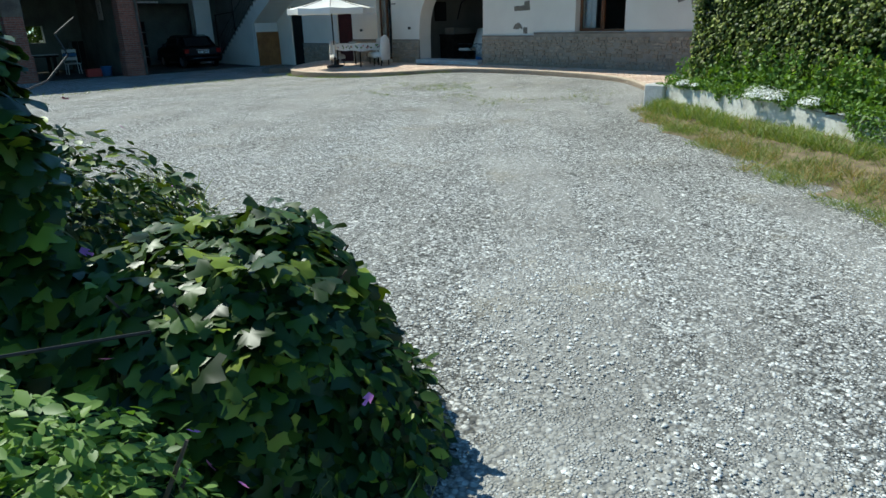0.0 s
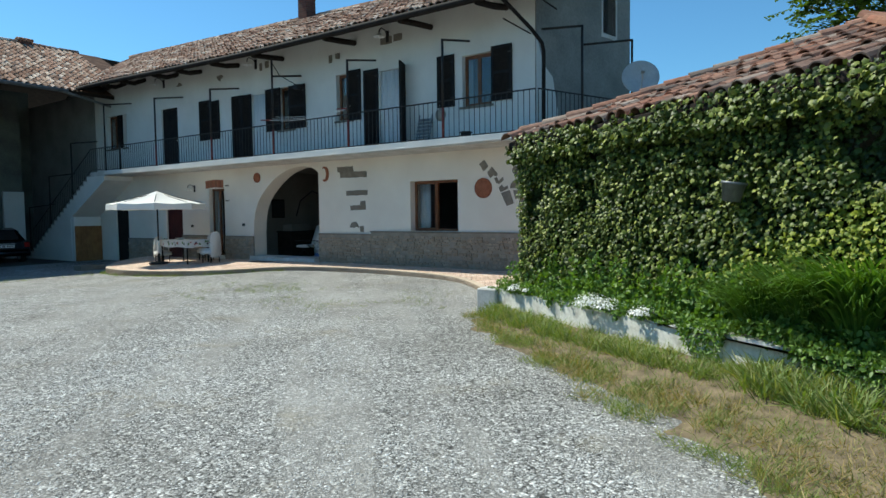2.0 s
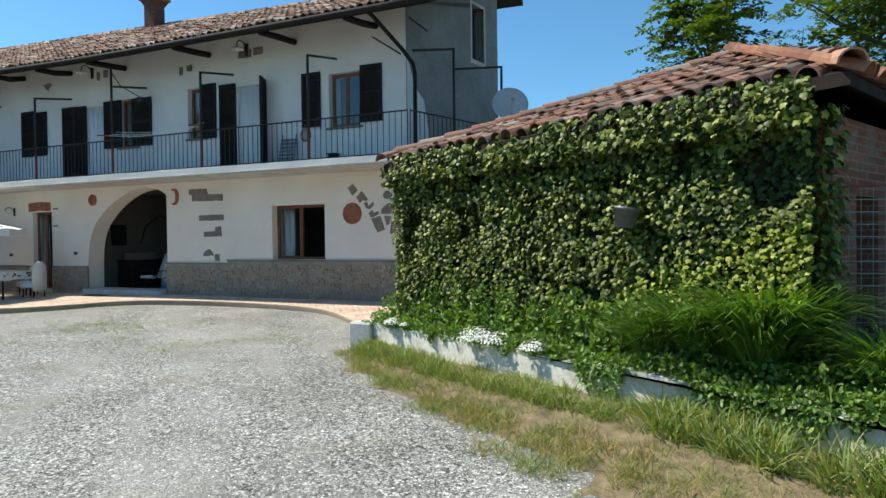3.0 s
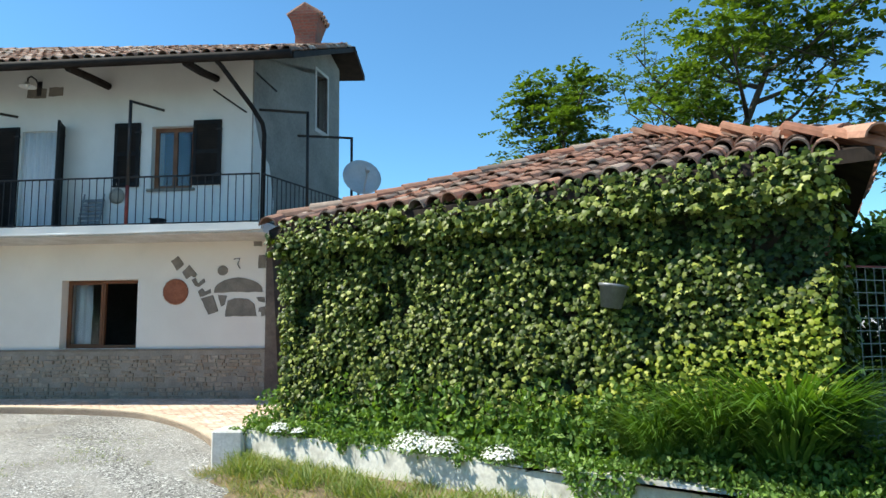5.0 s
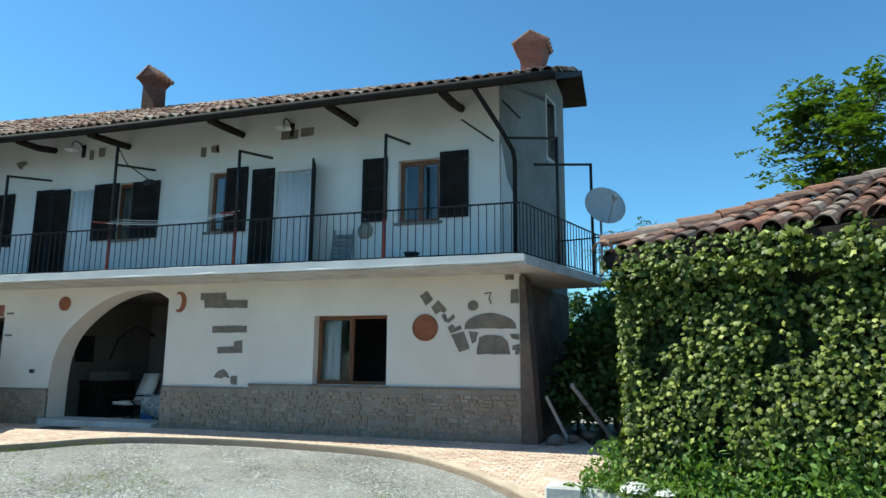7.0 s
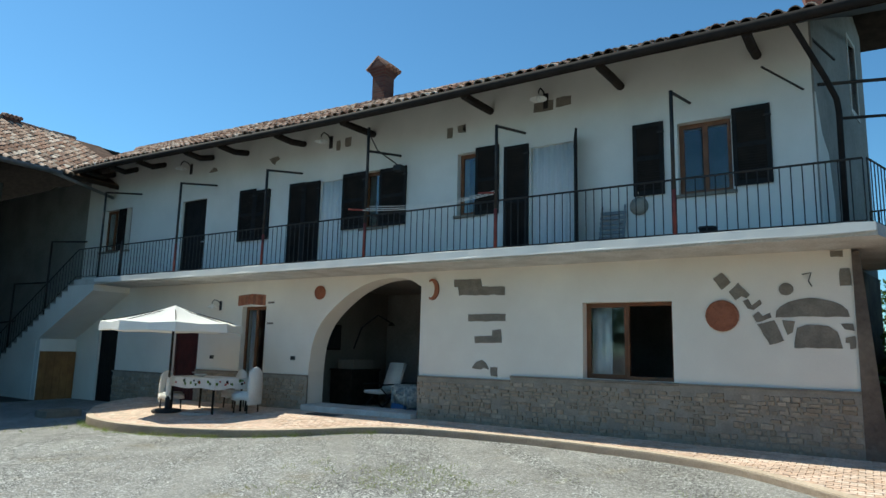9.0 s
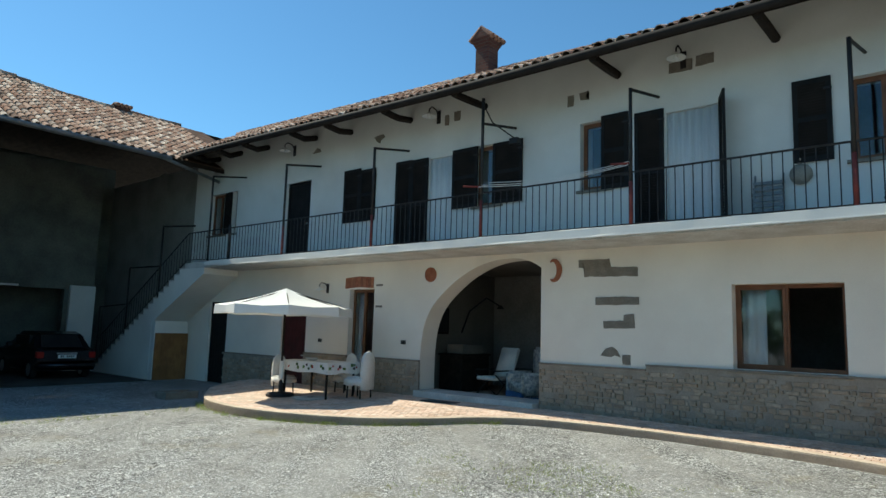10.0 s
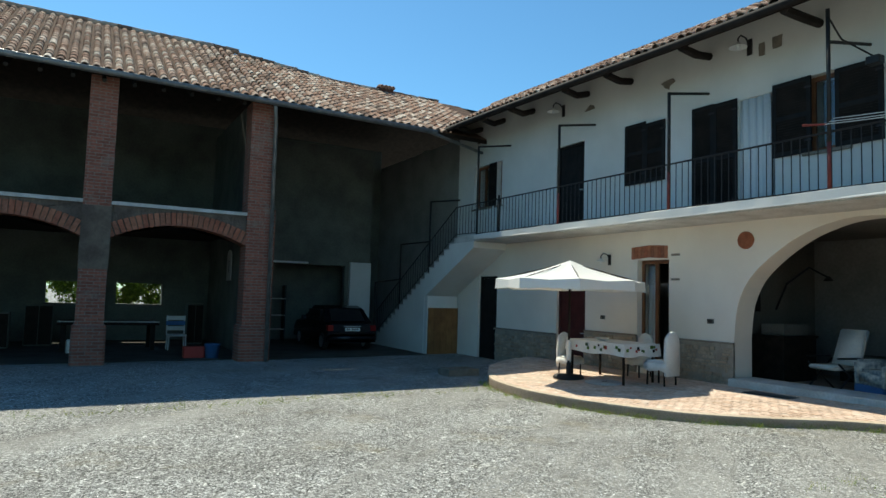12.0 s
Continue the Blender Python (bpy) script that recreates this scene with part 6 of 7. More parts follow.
    for sx in (-1, 1):
        part_box("side_window", M_BLACK, c, (min(sx * 0.80, sx * 0.70), max(sx * 0.80, sx * 0.70), 0.95, 2.2, 1.0, 1.34))
        part_box("mirror", M_CAR, c, (min(sx * 0.85, sx * 1.02), max(sx * 0.85, sx * 1.02), 2.25, 2.4, 0.95, 1.1), bev=0.03)


car(11.72, 28.9)
t = thing("work_table", "long dark table in the barn with clutter on it", "table", m=Matrix.Translation((5.0, 30.6, BZ)))
part_box("tabletop", M_BEAM, t, (-1.2, 1.3, -0.7, 0.7, 0.72, 0.8), bev=0.01)
part_box("rail", M_CONC, t, (-1.2, 1.3, -0.72, -0.7, 0.8, 0.83), "pale table edge")
for sx in (-1.05, 1.15):
    for sy in (-0.55, 0.55):
        part_box("leg", M_BEAM, t, (sx - 0.06, sx + 0.06, sy - 0.06, sy + 0.06, 0.0, 0.72))
t = thing("garden_chair", "white plastic garden chair in the barn", "chair", m=Matrix.Translation((6.8, 30.2, BZ)))
for sx in (-0.22, 0.22):
    for sy in (-0.2, 0.2):
        part_tube("leg", M_CLOTH, t, [(sx * 1.1, sy * 1.1, 0), (sx, sy, 0.42)], 0.02, 6)
part_box("seat", M_CLOTH, t, (-0.26, 0.26, -0.25, 0.25, 0.40, 0.45), bev=0.015)
for k in range(3):
    part_box("backrest", M_CLOTH if k != 1 else M_BLUE, t, (-0.26, 0.26, 0.22, 0.26, 0.55 + k * 0.15, 0.67 + k * 0.15), bev=0.012)
part_tube("back_post", M_CLOTH, t, [(-0.24, 0.24, 0.42), (-0.24, 0.26, 0.98)], 0.018, 6)
part_tube("back_post", M_CLOTH, t, [(0.24, 0.24, 0.42), (0.24, 0.26, 0.98)], 0.018, 6)
t = thing("bucket", "blue plastic bucket on the barn floor", "bucket", m=Matrix.Translation((7.35, 27.6, BZ)))
bm = bmesh.new()
lathe(bm, [(0.15, 0), (0.2, 0.36), (0.215, 0.37), (0.19, 0.37), (0.14, 0.05)], 18)
part("shell", bm, M_BLUE, t, smooth=True)
part_tube("handle", M_STEEL, t, [(-0.2, 0, 0.36), (-0.12, 0.14, 0.34), (0.12, 0.14, 0.34), (0.2, 0, 0.36)], 0.006, 5)
t = thing("tool_case", "red plastic tool case on the barn floor", "case", m=Matrix.Translation((6.95, 27.8, BZ)))
part_box("shell", M_REDP, t, (-0.28, 0.24, -0.15, 0.15, 0, 0.3), bev=0.02)
part_tube("handle", M_BLACK, t, [(-0.12, 0, 0.3), (-0.1, 0, 0.36), (0.08, 0, 0.36), (0.1, 0, 0.3)], 0.012, 6)
t = thing("water_can", "white plastic jerrycan under the barn table", "can", m=Matrix.Translation((4.2, 29.6, BZ)))
part_box("shell", M_CLOTH, t, (-0.16, 0.16, -0.1, 0.1, 0, 0.36), bev=0.03)
part_box("cap", M_BLUE, t, (-0.05, 0.05, -0.05, 0.05, 0.36, 0.42), bev=0.01)
t = thing("wall_board", "pale rounded board hung on the barn wall", "board", m=Matrix.Translation((8.2, 30.2, 2.35)) @ Matrix.Rotation(radians(90), 4, "Z"))
bm = bmesh.new()
prism(bm, [(-0.3, -0.45), (0.3, -0.45), (0.3, 0.3), (0.2, 0.42), (0.0, 0.48), (-0.2, 0.42), (-0.3, 0.3)], 0.0, 0.03, Matrix(((1, 0, 0, 0), (0, 0, 1, 0), (0, 1, 0, 0), (0, 0, 0, 1))))
part("panel", bm, M_CONC, t)
part_box("mark", M_BLACK, t, (-0.02, 0.02, 0.03, 0.035, -0.2, 0.1))
part_box("mark", M_BLACK, t, (-0.07, 0.07, 0.03, 0.034, 0.1, 0.13))
t = thing("strip_light", "white strip light fitting above the garage opening", "lamp")
part_box("batten", M_CLOTH, t, (9.95, 11.25, 32.12, 32.19, 2.61, 2.68), bev=0.01)
part_box("end_cap", M_CONC, t, (9.91, 9.95, 32.11, 32.2, 2.6, 2.69))
t = thing("storage_shelf", "dark metal shelf inside the garage", "shelf", m=Matrix.Translation((10.1, 33.4, BZ)))
for sx in (-0.7, 0.7):
    part_box("upright", M_IRON, t, (sx - 0.02, sx + 0.02, -0.2, 0.2, 0, 2.0))
for z in (0.4, 0.9, 1.5):
    part_box("board", M_CONC, t, (-0.7, 0.7, -0.22, 0.22, z, z + 0.03), "pale shelf board")
for k, (x, y, w, h) in enumerate(((2.2, 31.5, 0.9, 1.0), (3.3, 32.3, 0.7, 1.2), (1.2, 30.2, 0.8, 0.7), (7.6, 32.5, 0.5, 1.3))):
    t = thing("old_cabinet", "dusty dark cabinet against the barn wall", "cabinet", "barn cabinets", m=Matrix.Translation((x, y, BZ)))
    part_box("carcass", M_BARN, t, (-w / 2, w / 2, -0.3, 0.3, 0.0, h), bev=0.01)
    for sx in (-1, 1):
        part_box("door", M_BEAM, t, (min(sx * 0.01, sx * (w / 2 - 0.02)), max(sx * 0.01, sx * (w / 2 - 0.02)), -0.32, -0.3, 0.05, h - 0.05))
bm = bmesh.new()
quadbox(bm, 12.8, 13.6, 32.05, 32.2, -0.3, 2.74)
solid("wall_pier", bm, M_PLASTER, "white painted wall beside the garage opening", "wall", kind="structure")


# ---- plants ----
RNG = np.random.RandomState(7)


def frames(normals, tips):
    """Unit axes for leaves: side, along, face."""
    n = normals / np.linalg.norm(normals, axis=1, keepdims=True)
    t = tips - (tips * n).sum(1, keepdims=True) * n
    t /= np.linalg.norm(t, axis=1, keepdims=True) + 1e-9
    return np.cross(t, n), t, n


def leaf_cloud(name, places, normals, tips, sizes, shape, faces, material, label="", category="", parent=None, kind="stuff"):
    """One mesh of many small leaves; shape is a leaf outline as rows of side, along, face."""
    s, t, n = frames(normals, tips)
    sh = np.array(shape)
    V = places[:, None, :] + sizes[:, None, None] * (sh[None, :, 0:1] * s[:, None, :] + sh[None, :, 1:2] * t[:, None, :] + sh[None, :, 2:3] * n[:, None, :])
    k = len(sh)
    F = (np.array(faces)[None] + (np.arange(len(places)) * k)[:, None, None]).reshape(-1, 3)
    me = bpy.data.meshes.new(name)
    V = V.reshape(-1, 3)
    me.vertices.add(len(V))
    me.vertices.foreach_set("co", V.ravel())
    me.loops.add(len(F) * 3)
    me.loops.foreach_set("vertex_index", F.ravel().astype(np.int32))
    me.polygons.add(len(F))
    me.polygons.foreach_set("loop_start", np.arange(0, len(F) * 3, 3, dtype=np.int32))
    me.update(calc_edges=True)
    me.validate()
    me.materials.append(material)
    ob = new(name, me)
    if parent is not None:
        ob.parent = parent
    tagged(ob, label, category, kind=kind)
    return ob


LOBED = [(0, 0, 0), (0, 0.55, 0.06), (0, 1.0, -0.06), (0.27, 0.66, 0.02), (0.54, 0.60, -0.10), (0.45, 0.32, 0.0), (0.42, 0.0, -0.08), (-0.27, 0.66, 0.02), (-0.54, 0.60, -0.10), (-0.45, 0.32, 0.0), (-0.42, 0.0, -0.08)]
LOBED_F = [(0, 6, 5), (0, 5, 1), (5, 4, 3), (5, 3, 1), (1, 3, 2), (0, 9, 10), (0, 1, 9), (9, 7, 8), (9, 1, 7), (1, 2, 7)]
OVAL = [(0, 0, 0), (0.26, 0.35, 0.05), (0.22, 0.72, 0.03), (0, 1, -0.05), (-0.22, 0.72, 0.03), (-0.26, 0.35, 0.05), (0, 0.5, 0.0)]
OVAL_F = [(0, 1, 6), (1, 2, 6), (2, 3, 6), (3, 4, 6), (4, 5, 6), (5, 0, 6)]
BLADE = [(-0.02, 0, 0), (0.02, 0, 0), (0.018, 0.45, 0.05), (-0.018, 0.45, 0.05), (0.01, 0.8, 0.16), (-0.01, 0.8, 0.16), (0, 1.0, 0.32)]
BLADE_F = [(0, 1, 2), (0, 2, 3), (3, 2, 4), (3, 4, 5), (5, 4, 6)]
VINE = [(0, 0.42, 0.03)] + [(0.55 * (1 + 0.24 * math.cos(5 * q)) * math.sin(q), 0.42 + 0.5 * (1 + 0.24 * math.cos(5 * q)) * math.cos(q), -0.16 * (1 - math.cos(q * 2)) * 0.5 - 0.05 * math.cos(5 * q)) for q in [-2.75 + 5.5 * k / 15 for k in range(16)]]
VINE_F = [(0, k + 1, k + 2) for k in range(15)]
PETAL = [(0.0, 0.0, 0), (0.5, 0.45, 0.1), (0.16, 0.2, 0.02), (0.2, 0.95, 0.1), (-0.2, 0.95, 0.1), (-0.16, 0.2, 0.02), (-0.5, 0.45, 0.1), (0.35, -0.5, 0.1), (-0.35, -0.5, 0.1)]
PETAL_F = [(0, 2, 3), (0, 3, 4), (0, 4, 5), (0, 1, 2), (0, 5, 6), (0, 7, 1), (0, 6, 8), (0, 8, 7)]


def unit(v):
    return v / (np.linalg.norm(v, axis=-1, keepdims=True) + 1e-9)


# ivy over the outbuilding front
def field(a, b, f=1.0, o=0.0):
    return np.array([noise.noise((x * f + o, y * f, o)) for x, y in zip(a, b)])


def ivy_sheet(n, along, height):
    a = RNG.uniform(*along, n)
    h = RNG.uniform(*height, n)
    h = np.where(h > 2.75, h - 0.12 * RNG.rand(n), h)
    swell = 0.11 + 0.10 * field(a, h, 1.3, 3.0) + 0.05 * field(a, h, 7.0, 9.0)
    depth = swell * (1 - RNG.rand(n) ** 2 * 0.9)
    keep = (field(a, h, 1.9, 21.0) * 0.6 + 0.5 * field(a, h, 7, 2)) < 0.16 + 0.25 * RNG.rand(n)
    a, h, depth = a[keep], h[keep], depth[keep]
    return a, h, depth


IDn, INn = np.array(ID), np.array(INN)
ivy = thing("ivy", "dense green climbing ivy covering the outbuilding wall", "ivy")


def ivy_leaves(name, a, h, dep, size, material, label, tilt=0.55, loose=0.5):
    h = h + 0.024 * (3.7 - a) * h / 2.7
    over = 0.10 * np.clip(h[:, None] - 1.8, 0, 1)
    P = np.array(IV0)[None] + a[:, None] * IDn - (dep[:, None] - 0.02 + over) * INn + np.outer(h, (0, 0, 1))
    Nn = unit(-INn[None] + np.array((0, 0.1, tilt))[None] + RNG.normal(size=P.shape) * loose)
    T = unit(np.array((0, 0, -1.0))[None] - INn[None] * 0.35 + RNG.normal(size=P.shape) * 0.3)
    leaf_cloud(name, P, Nn, T, RNG.uniform(*size, len(P)), LOBED, LOBED_F, material, label, parent=ivy)


# an inner layer coloured as shade close to the wall, then clumps of outer leaves with hollows between them
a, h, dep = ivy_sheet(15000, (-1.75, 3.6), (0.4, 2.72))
ivy_leaves("inner_foliage", a, h, dep * 0.25, (0.035, 0.07), M_IVYSHADED, "inner ivy leaves with shade put into their dark colour")
NI = 21000
a, h = RNG.uniform(-1.75, 3.62, NI), RNG.uniform(0.42, 2.74, NI)
broad = field(a, h, 1.7, 3.0)
young = h < 1.55 - 0.42 * (a + 1.2) + 0.25 * field(a, h, 2.0, 17.0)
keep = broad + 0.5 * field(a, h, 5.0, 9.0) + 0.35 * young > -0.42 + 0.25 * RNG.rand(NI)
a, h, broad, young = a[keep], h[keep], broad[keep], young[keep]
dep = 0.05 + 0.04 * broad + 0.13 * RNG.rand(len(a))
ivy_leaves("foliage", a[~young], h[~young], dep[~young], (0.032, 0.062), M_IVY, "dense lobed ivy leaves", 0.4, 0.42)
ivy_leaves("young_foliage", a[young], h[young], dep[young], (0.03, 0.056), M_IVYNEW, "fresh yellow-green ivy leaves", 0.55, 0.36)
# leaves round the two ends of the wall and over the eave
n = 2000
q = RNG.uniform(0, 1.0, n)
h = RNG.uniform(0.5, 2.65, n)
end = np.where(RNG.rand(n) < 0.7, 3.6, -1.78)
P = np.array(IV0)[None] + (end + np.sign(end) * RNG.uniform(-0.05, 0.1, n))[:, None] * IDn + (q * np.where(end > 0, 0.9, 0.35) - 0.05)[:, None] * INn + np.outer(h, (0, 0, 1))
leaf_cloud("side_foliage", P, unit(np.sign(end)[:, None] * IDn + RNG.normal(size=P.shape) * 0.4 + (0, 0, 0.5)), unit(np.array((0, 0, -1.0)) + RNG.normal(size=P.shape) * 0.35), RNG.uniform(0.045, 0.09, n), LOBED, LOBED_F, M_IVY, "ivy leaves wrapping the wall ends", parent=ivy)
n = 3600
a = RNG.uniform(-1.8, 3.7, n)
rise = RNG.rand(n)
k = rise < 0.62 + 0.75 * field(a, a * 0, 2.2, 5.0) + 0.3 * field(a, a * 0, 7.0, 5.0)
a, rise = a[k], rise[k]
P = np.array(IV0)[None] + a[:, None] * IDn - RNG.uniform(0.15, 0.31, len(a))[:, None] * INn + np.outer(2.35 + 0.42 * rise + 0.024 * (3.7 - a), (0, 0, 1))
leaf_cloud("eave_foliage", P, unit(-INn[None] + (0, 0.1, 0.45) + RNG.normal(size=P.shape) * 0.6), unit(np.array((0, 0, -1.0)) - INn * 0.6 + RNG.normal(size=P.shape) * 0.4), RNG.uniform(0.04, 0.08, len(a)), LOBED, LOBED_F, M_IVY, "young shoots over the eave", parent=ivy)
# flat sheet whose dark colour stands for shade behind the leaves
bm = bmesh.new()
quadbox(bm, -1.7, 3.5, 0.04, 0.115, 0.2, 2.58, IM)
part("shade_sheet", bm, M_IVYSHADE, ivy, "flat sheet for the matted stems, coloured dark as shade between leaves")

# zinc pot hung in the ivy
t = thing("hanging_pot", "grey zinc pot hung on the ivy wall", "pot", m=Matrix.Translation((8.5, 1.87, 1.62)))
t.matrix_world = Matrix.Translation(IM @ Vector((-0.15, -0.22, 1.70))) @ Matrix.Rotation(0.15, 4, "X")
bm = bmesh.new()
lathe(bm, [(0.085, 0.0), (0.115, 0.17), (0.125, 0.17), (0.125, 0.195), (0.11, 0.195), (0.08, 0.02)], 20)
part("shell", bm, M_POT, t, smooth=True)
part_tube("hook", M_IRON, t, [(0.1, 0, 0.18), (0.16, -0.05, 0.24)], 0.006, 5)


# grasses
def tuft(name, centres, per, length, spread, lean, material, label, category="grass", parent=None):
    c = np.repeat(centres, per, axis=0)
    n = len(c)
    off = RNG.normal(size=(n, 3)) * spread
    off[:, 2] = 0
    P = c + off
    T = unit(np.column_stack([RNG.normal(size=n) * lean, RNG.normal(size=n) * lean, np.ones(n)]))
    Nn = unit(np.column_stack([RNG.normal(size=n), RNG.normal(size=n), np.zeros(n) - 0.3]))
    return leaf_cloud(name, P, Nn, T, RNG.uniform(*length, n), BLADE, BLADE_F, material, label, category, parent)


def strip_points(n, line, width, side=1.0, power=1.0):
    """Random places beside a line of x, y points; side sets which hand, and width how far."""
    L = np.array(line)
    seg = np.diff(L, axis=0)
    ln = np.linalg.norm(seg, axis=1)
    i = RNG.choice(len(seg), n, p=ln / ln.sum())
    d = seg[i] / ln[i][:, None]
    p = L[i] + seg[i] * RNG.rand(n)[:, None]
    nrm = np.column_stack([d[:, 1], -d[:, 0]]) * side
    return p + nrm * (RNG.rand(n) ** power * width)[:, None]


LWN = [p for p in LW if p[1] > -3]


def lift(p, z):
    return np.column_stack([p, np.full(len(p), z)])


g = strip_points(3000, LWN, 0.5, 1.0, 1.5)
g = g[field(g[:, 0], g[:, 1], 1.8, 14.0) + 0.5 * field(g[:, 0], g[:, 1], 5.0, 3.0) > -0.15]
far = g[:, 1] > 1.5
tuft("verge_weeds", lift(g[far], 0.06), 9, (0.06, 0.24), 0.035, 0.6, M_GRASS, "low green weeds at the foot of the garden wall")
g = g[~far]
tuft("verge_grass", lift(g, 0.05), 9, (0.10, 0.38), 0.03, 0.5, M_GRASS, "uncut green grass along the garden wall")
g = strip_points(5200, LWN, 1.75, 1.0, 0.9)
wob = 0.45 * field(g[:, 0], g[:, 1], 1.6, 31.0) + 0.2 * field(g[:, 0], g[:, 1], 5.0, 12.0)
g = g[[inside(x + w, y - w, VERGE) for (x, y), w in zip(g, wob)]]
g = g[field(g[:, 0], g[:, 1], 2.6, 17.0) + 0.5 * field(g[:, 0], g[:, 1], 7.0, 5.0) > -0.18]
dry = field(g[:, 0], g[:, 1], 1.1, 4.0) + 0.8 * field(g[:, 0], g[:, 1], 3.7, 8.0) + RNG.normal(size=len(g)) * 0.15 > 0.08
tuft("dry_verge", lift(g[dry], 0.02), 10, (0.04, 0.16), 0.05, 0.9, M_DRY, "dry straw-coloured grass on the verge")
tuft("short_verge", lift(g[~dry], 0.02), 10, (0.04, 0.15), 0.05, 0.9, M_GRASS, "short green grass on the verge")
# stray weeds in the gravel
w = RNG.uniform((8.6, 6.8), (13.0, 13.5), (2600, 2))
w = w[(field(w[:, 0], w[:, 1], 0.8, 8.0) + 0.5 * field(w[:, 0], w[:, 1], 4.0, 2.0) > 0.12) & np.array([not inside(x, y, TPOLY) for x, y in w])]
tuft("gravel_weeds", lift(w, 0.0), 6, (0.03, 0.09), 0.04, 0.9, M_GRASS, "sparse low weeds growing through the gravel")
w = strip_points(260, EDGE[34:], 0.16, -1.0)
tuft("kerb_weeds", np.column_stack([w, [ground_z(x, y) for x, y in w]]), 6, (0.04, 0.12), 0.03, 0.8, M_GRASS, "small weeds along the terrace kerb")
w = strip_points(120, [(3.0, 20.4), (11.0, 20.7)], 0.5, 1.0)
tuft("yard_weeds", np.column_stack([w, [ground_z(x, y) for x, y in w]]), 6, (0.04, 0.14), 0.05, 0.8, M_GRASS, "sparse weeds on the yard")


# raised bed: herbs, white alyssum, long leaves
def herb_band(name, n, line, width, zr, size, material, label, lean=0.5, shape=(OVAL, OVAL_F), parent=None, side=-1.0, off=0.0):
    p = strip_points(n, line, width, side)
    z = BED_Z + zr[0] + (zr[1] - zr[0]) * RNG.rand(n) * (0.55 + 0.45 * field(p[:, 0], p[:, 1], 1.7, 6.0))
    P = np.column_stack([p, z])
    return leaf_cloud(name, P, unit(RNG.normal(size=P.shape) + (0, 0, 0.6)), unit(RNG.normal(size=P.shape) * 0.7 + (0, 0, 0.7)), RNG.uniform(*size, n), *shape, material, label, "plant", parent)


BEDL = [(10.15, 5.6), (9.3, 4.15), (8.45, 2.55), (7.62, 1.05), (6.75, -0.3), (5.6, -2.0)]
herb_band("bed_herbs", 15000, BEDL, 0.7, (0.0, 0.62), (0.03, 0.085), M_HERB, "mixed leafy herbs in the raised bed")
herb_band("bed_groundcover", 15000, [(x - 0.13, y + 0.07) for x, y in BEDL], 0.4, (0.0, 0.27), (0.025, 0.065), M_HERB, "low ground cover spilling over the wall")
p = strip_points(9000, LWN, 0.09, 1.0)
hang = np.clip(0.0 + 0.5 * field(p[:, 0], p[:, 1], 1.6, 41.0) + 0.22 * field(p[:, 0], p[:, 1], 6.0, 11.0), 0.0, 0.4)
keep = (hang > 0.08) & (p[:, 1] > 0.1)
p, hang = p[keep], hang[keep]
P = np.column_stack([p, BED_Z + 0.07 - hang * RNG.rand(len(p))])
leaf_cloud("wall_trailers", P, unit(RNG.normal(size=P.shape) + (-0.6, 0.3, 0.5)), unit(RNG.normal(size=P.shape) * 0.6 + (0, 0, -0.8)), RNG.uniform(0.025, 0.06, len(P)), OVAL, OVAL_F, M_HERB, "leafy trailers hanging over the garden wall", "plant")
spike = strip_points(420, [(9.9, 5.1), (9.2, 3.8), (8.4, 2.3), (7.8, 1.2)], 0.45, -1.0)
c = []
for x, y in spike:
    hgt = RNG.uniform(0.25, 0.7)
    kx, ky = RNG.normal(size=2) * 0.06
    for s in np.linspace(0.1, 1, 26):
        c.append((x + kx * s, y + ky * s, BED_Z + hgt * s))
c = np.array(c)
c = c + RNG.normal(size=c.shape) * 0.012
leaf_cloud("bed_spires", c, unit(RNG.normal(size=c.shape) + (0, 0, 0.3)), unit(RNG.normal(size=c.shape) + (0, 0, 0.9)), RNG.uniform(0.04, 0.085, len(c)), OVAL, OVAL_F, M_HERB, "tall thin leafy stems in front of the ivy", "plant")
for i, (x, y, r) in enumerate(((9.72, 5.12, 0.14), (8.86, 3.56, 0.25), (8.74, 3.3, 0.2), (8.45, 2.78, 0.17), (9.6, 4.85, 0.1))):
    t = thing("alyssum", "low mound of white alyssum on the garden wall", "flowers", "white flower mounds", m=Matrix.Translation((x, y, BED_Z + 0.02)))
    n = int(2200 * r)
    v = unit(RNG.normal(size=(n, 3)))
    v[:, 2] = np.abs(v[:, 2]) * 0.6
    v *= (RNG.rand(n) ** 0.3)[:, None] * r
    leaf_cloud("blossom", v + (0, 0, 0.05), unit(v + (0, 0, 0.2)), unit(RNG.normal(size=v.shape)), RNG.uniform(0.012, 0.022, n), PETAL, PETAL_F, M_WHITEF, "tiny white flowers", parent=t)
    leaf_cloud("foliage", v * 0.9 + (0, 0, 0.01), unit(v + (0, 0, 0.2)), unit(RNG.normal(size=v.shape)), RNG.uniform(0.015, 0.035, n), OVAL, OVAL_F, M_HERB, "fine green leaves", parent=t)
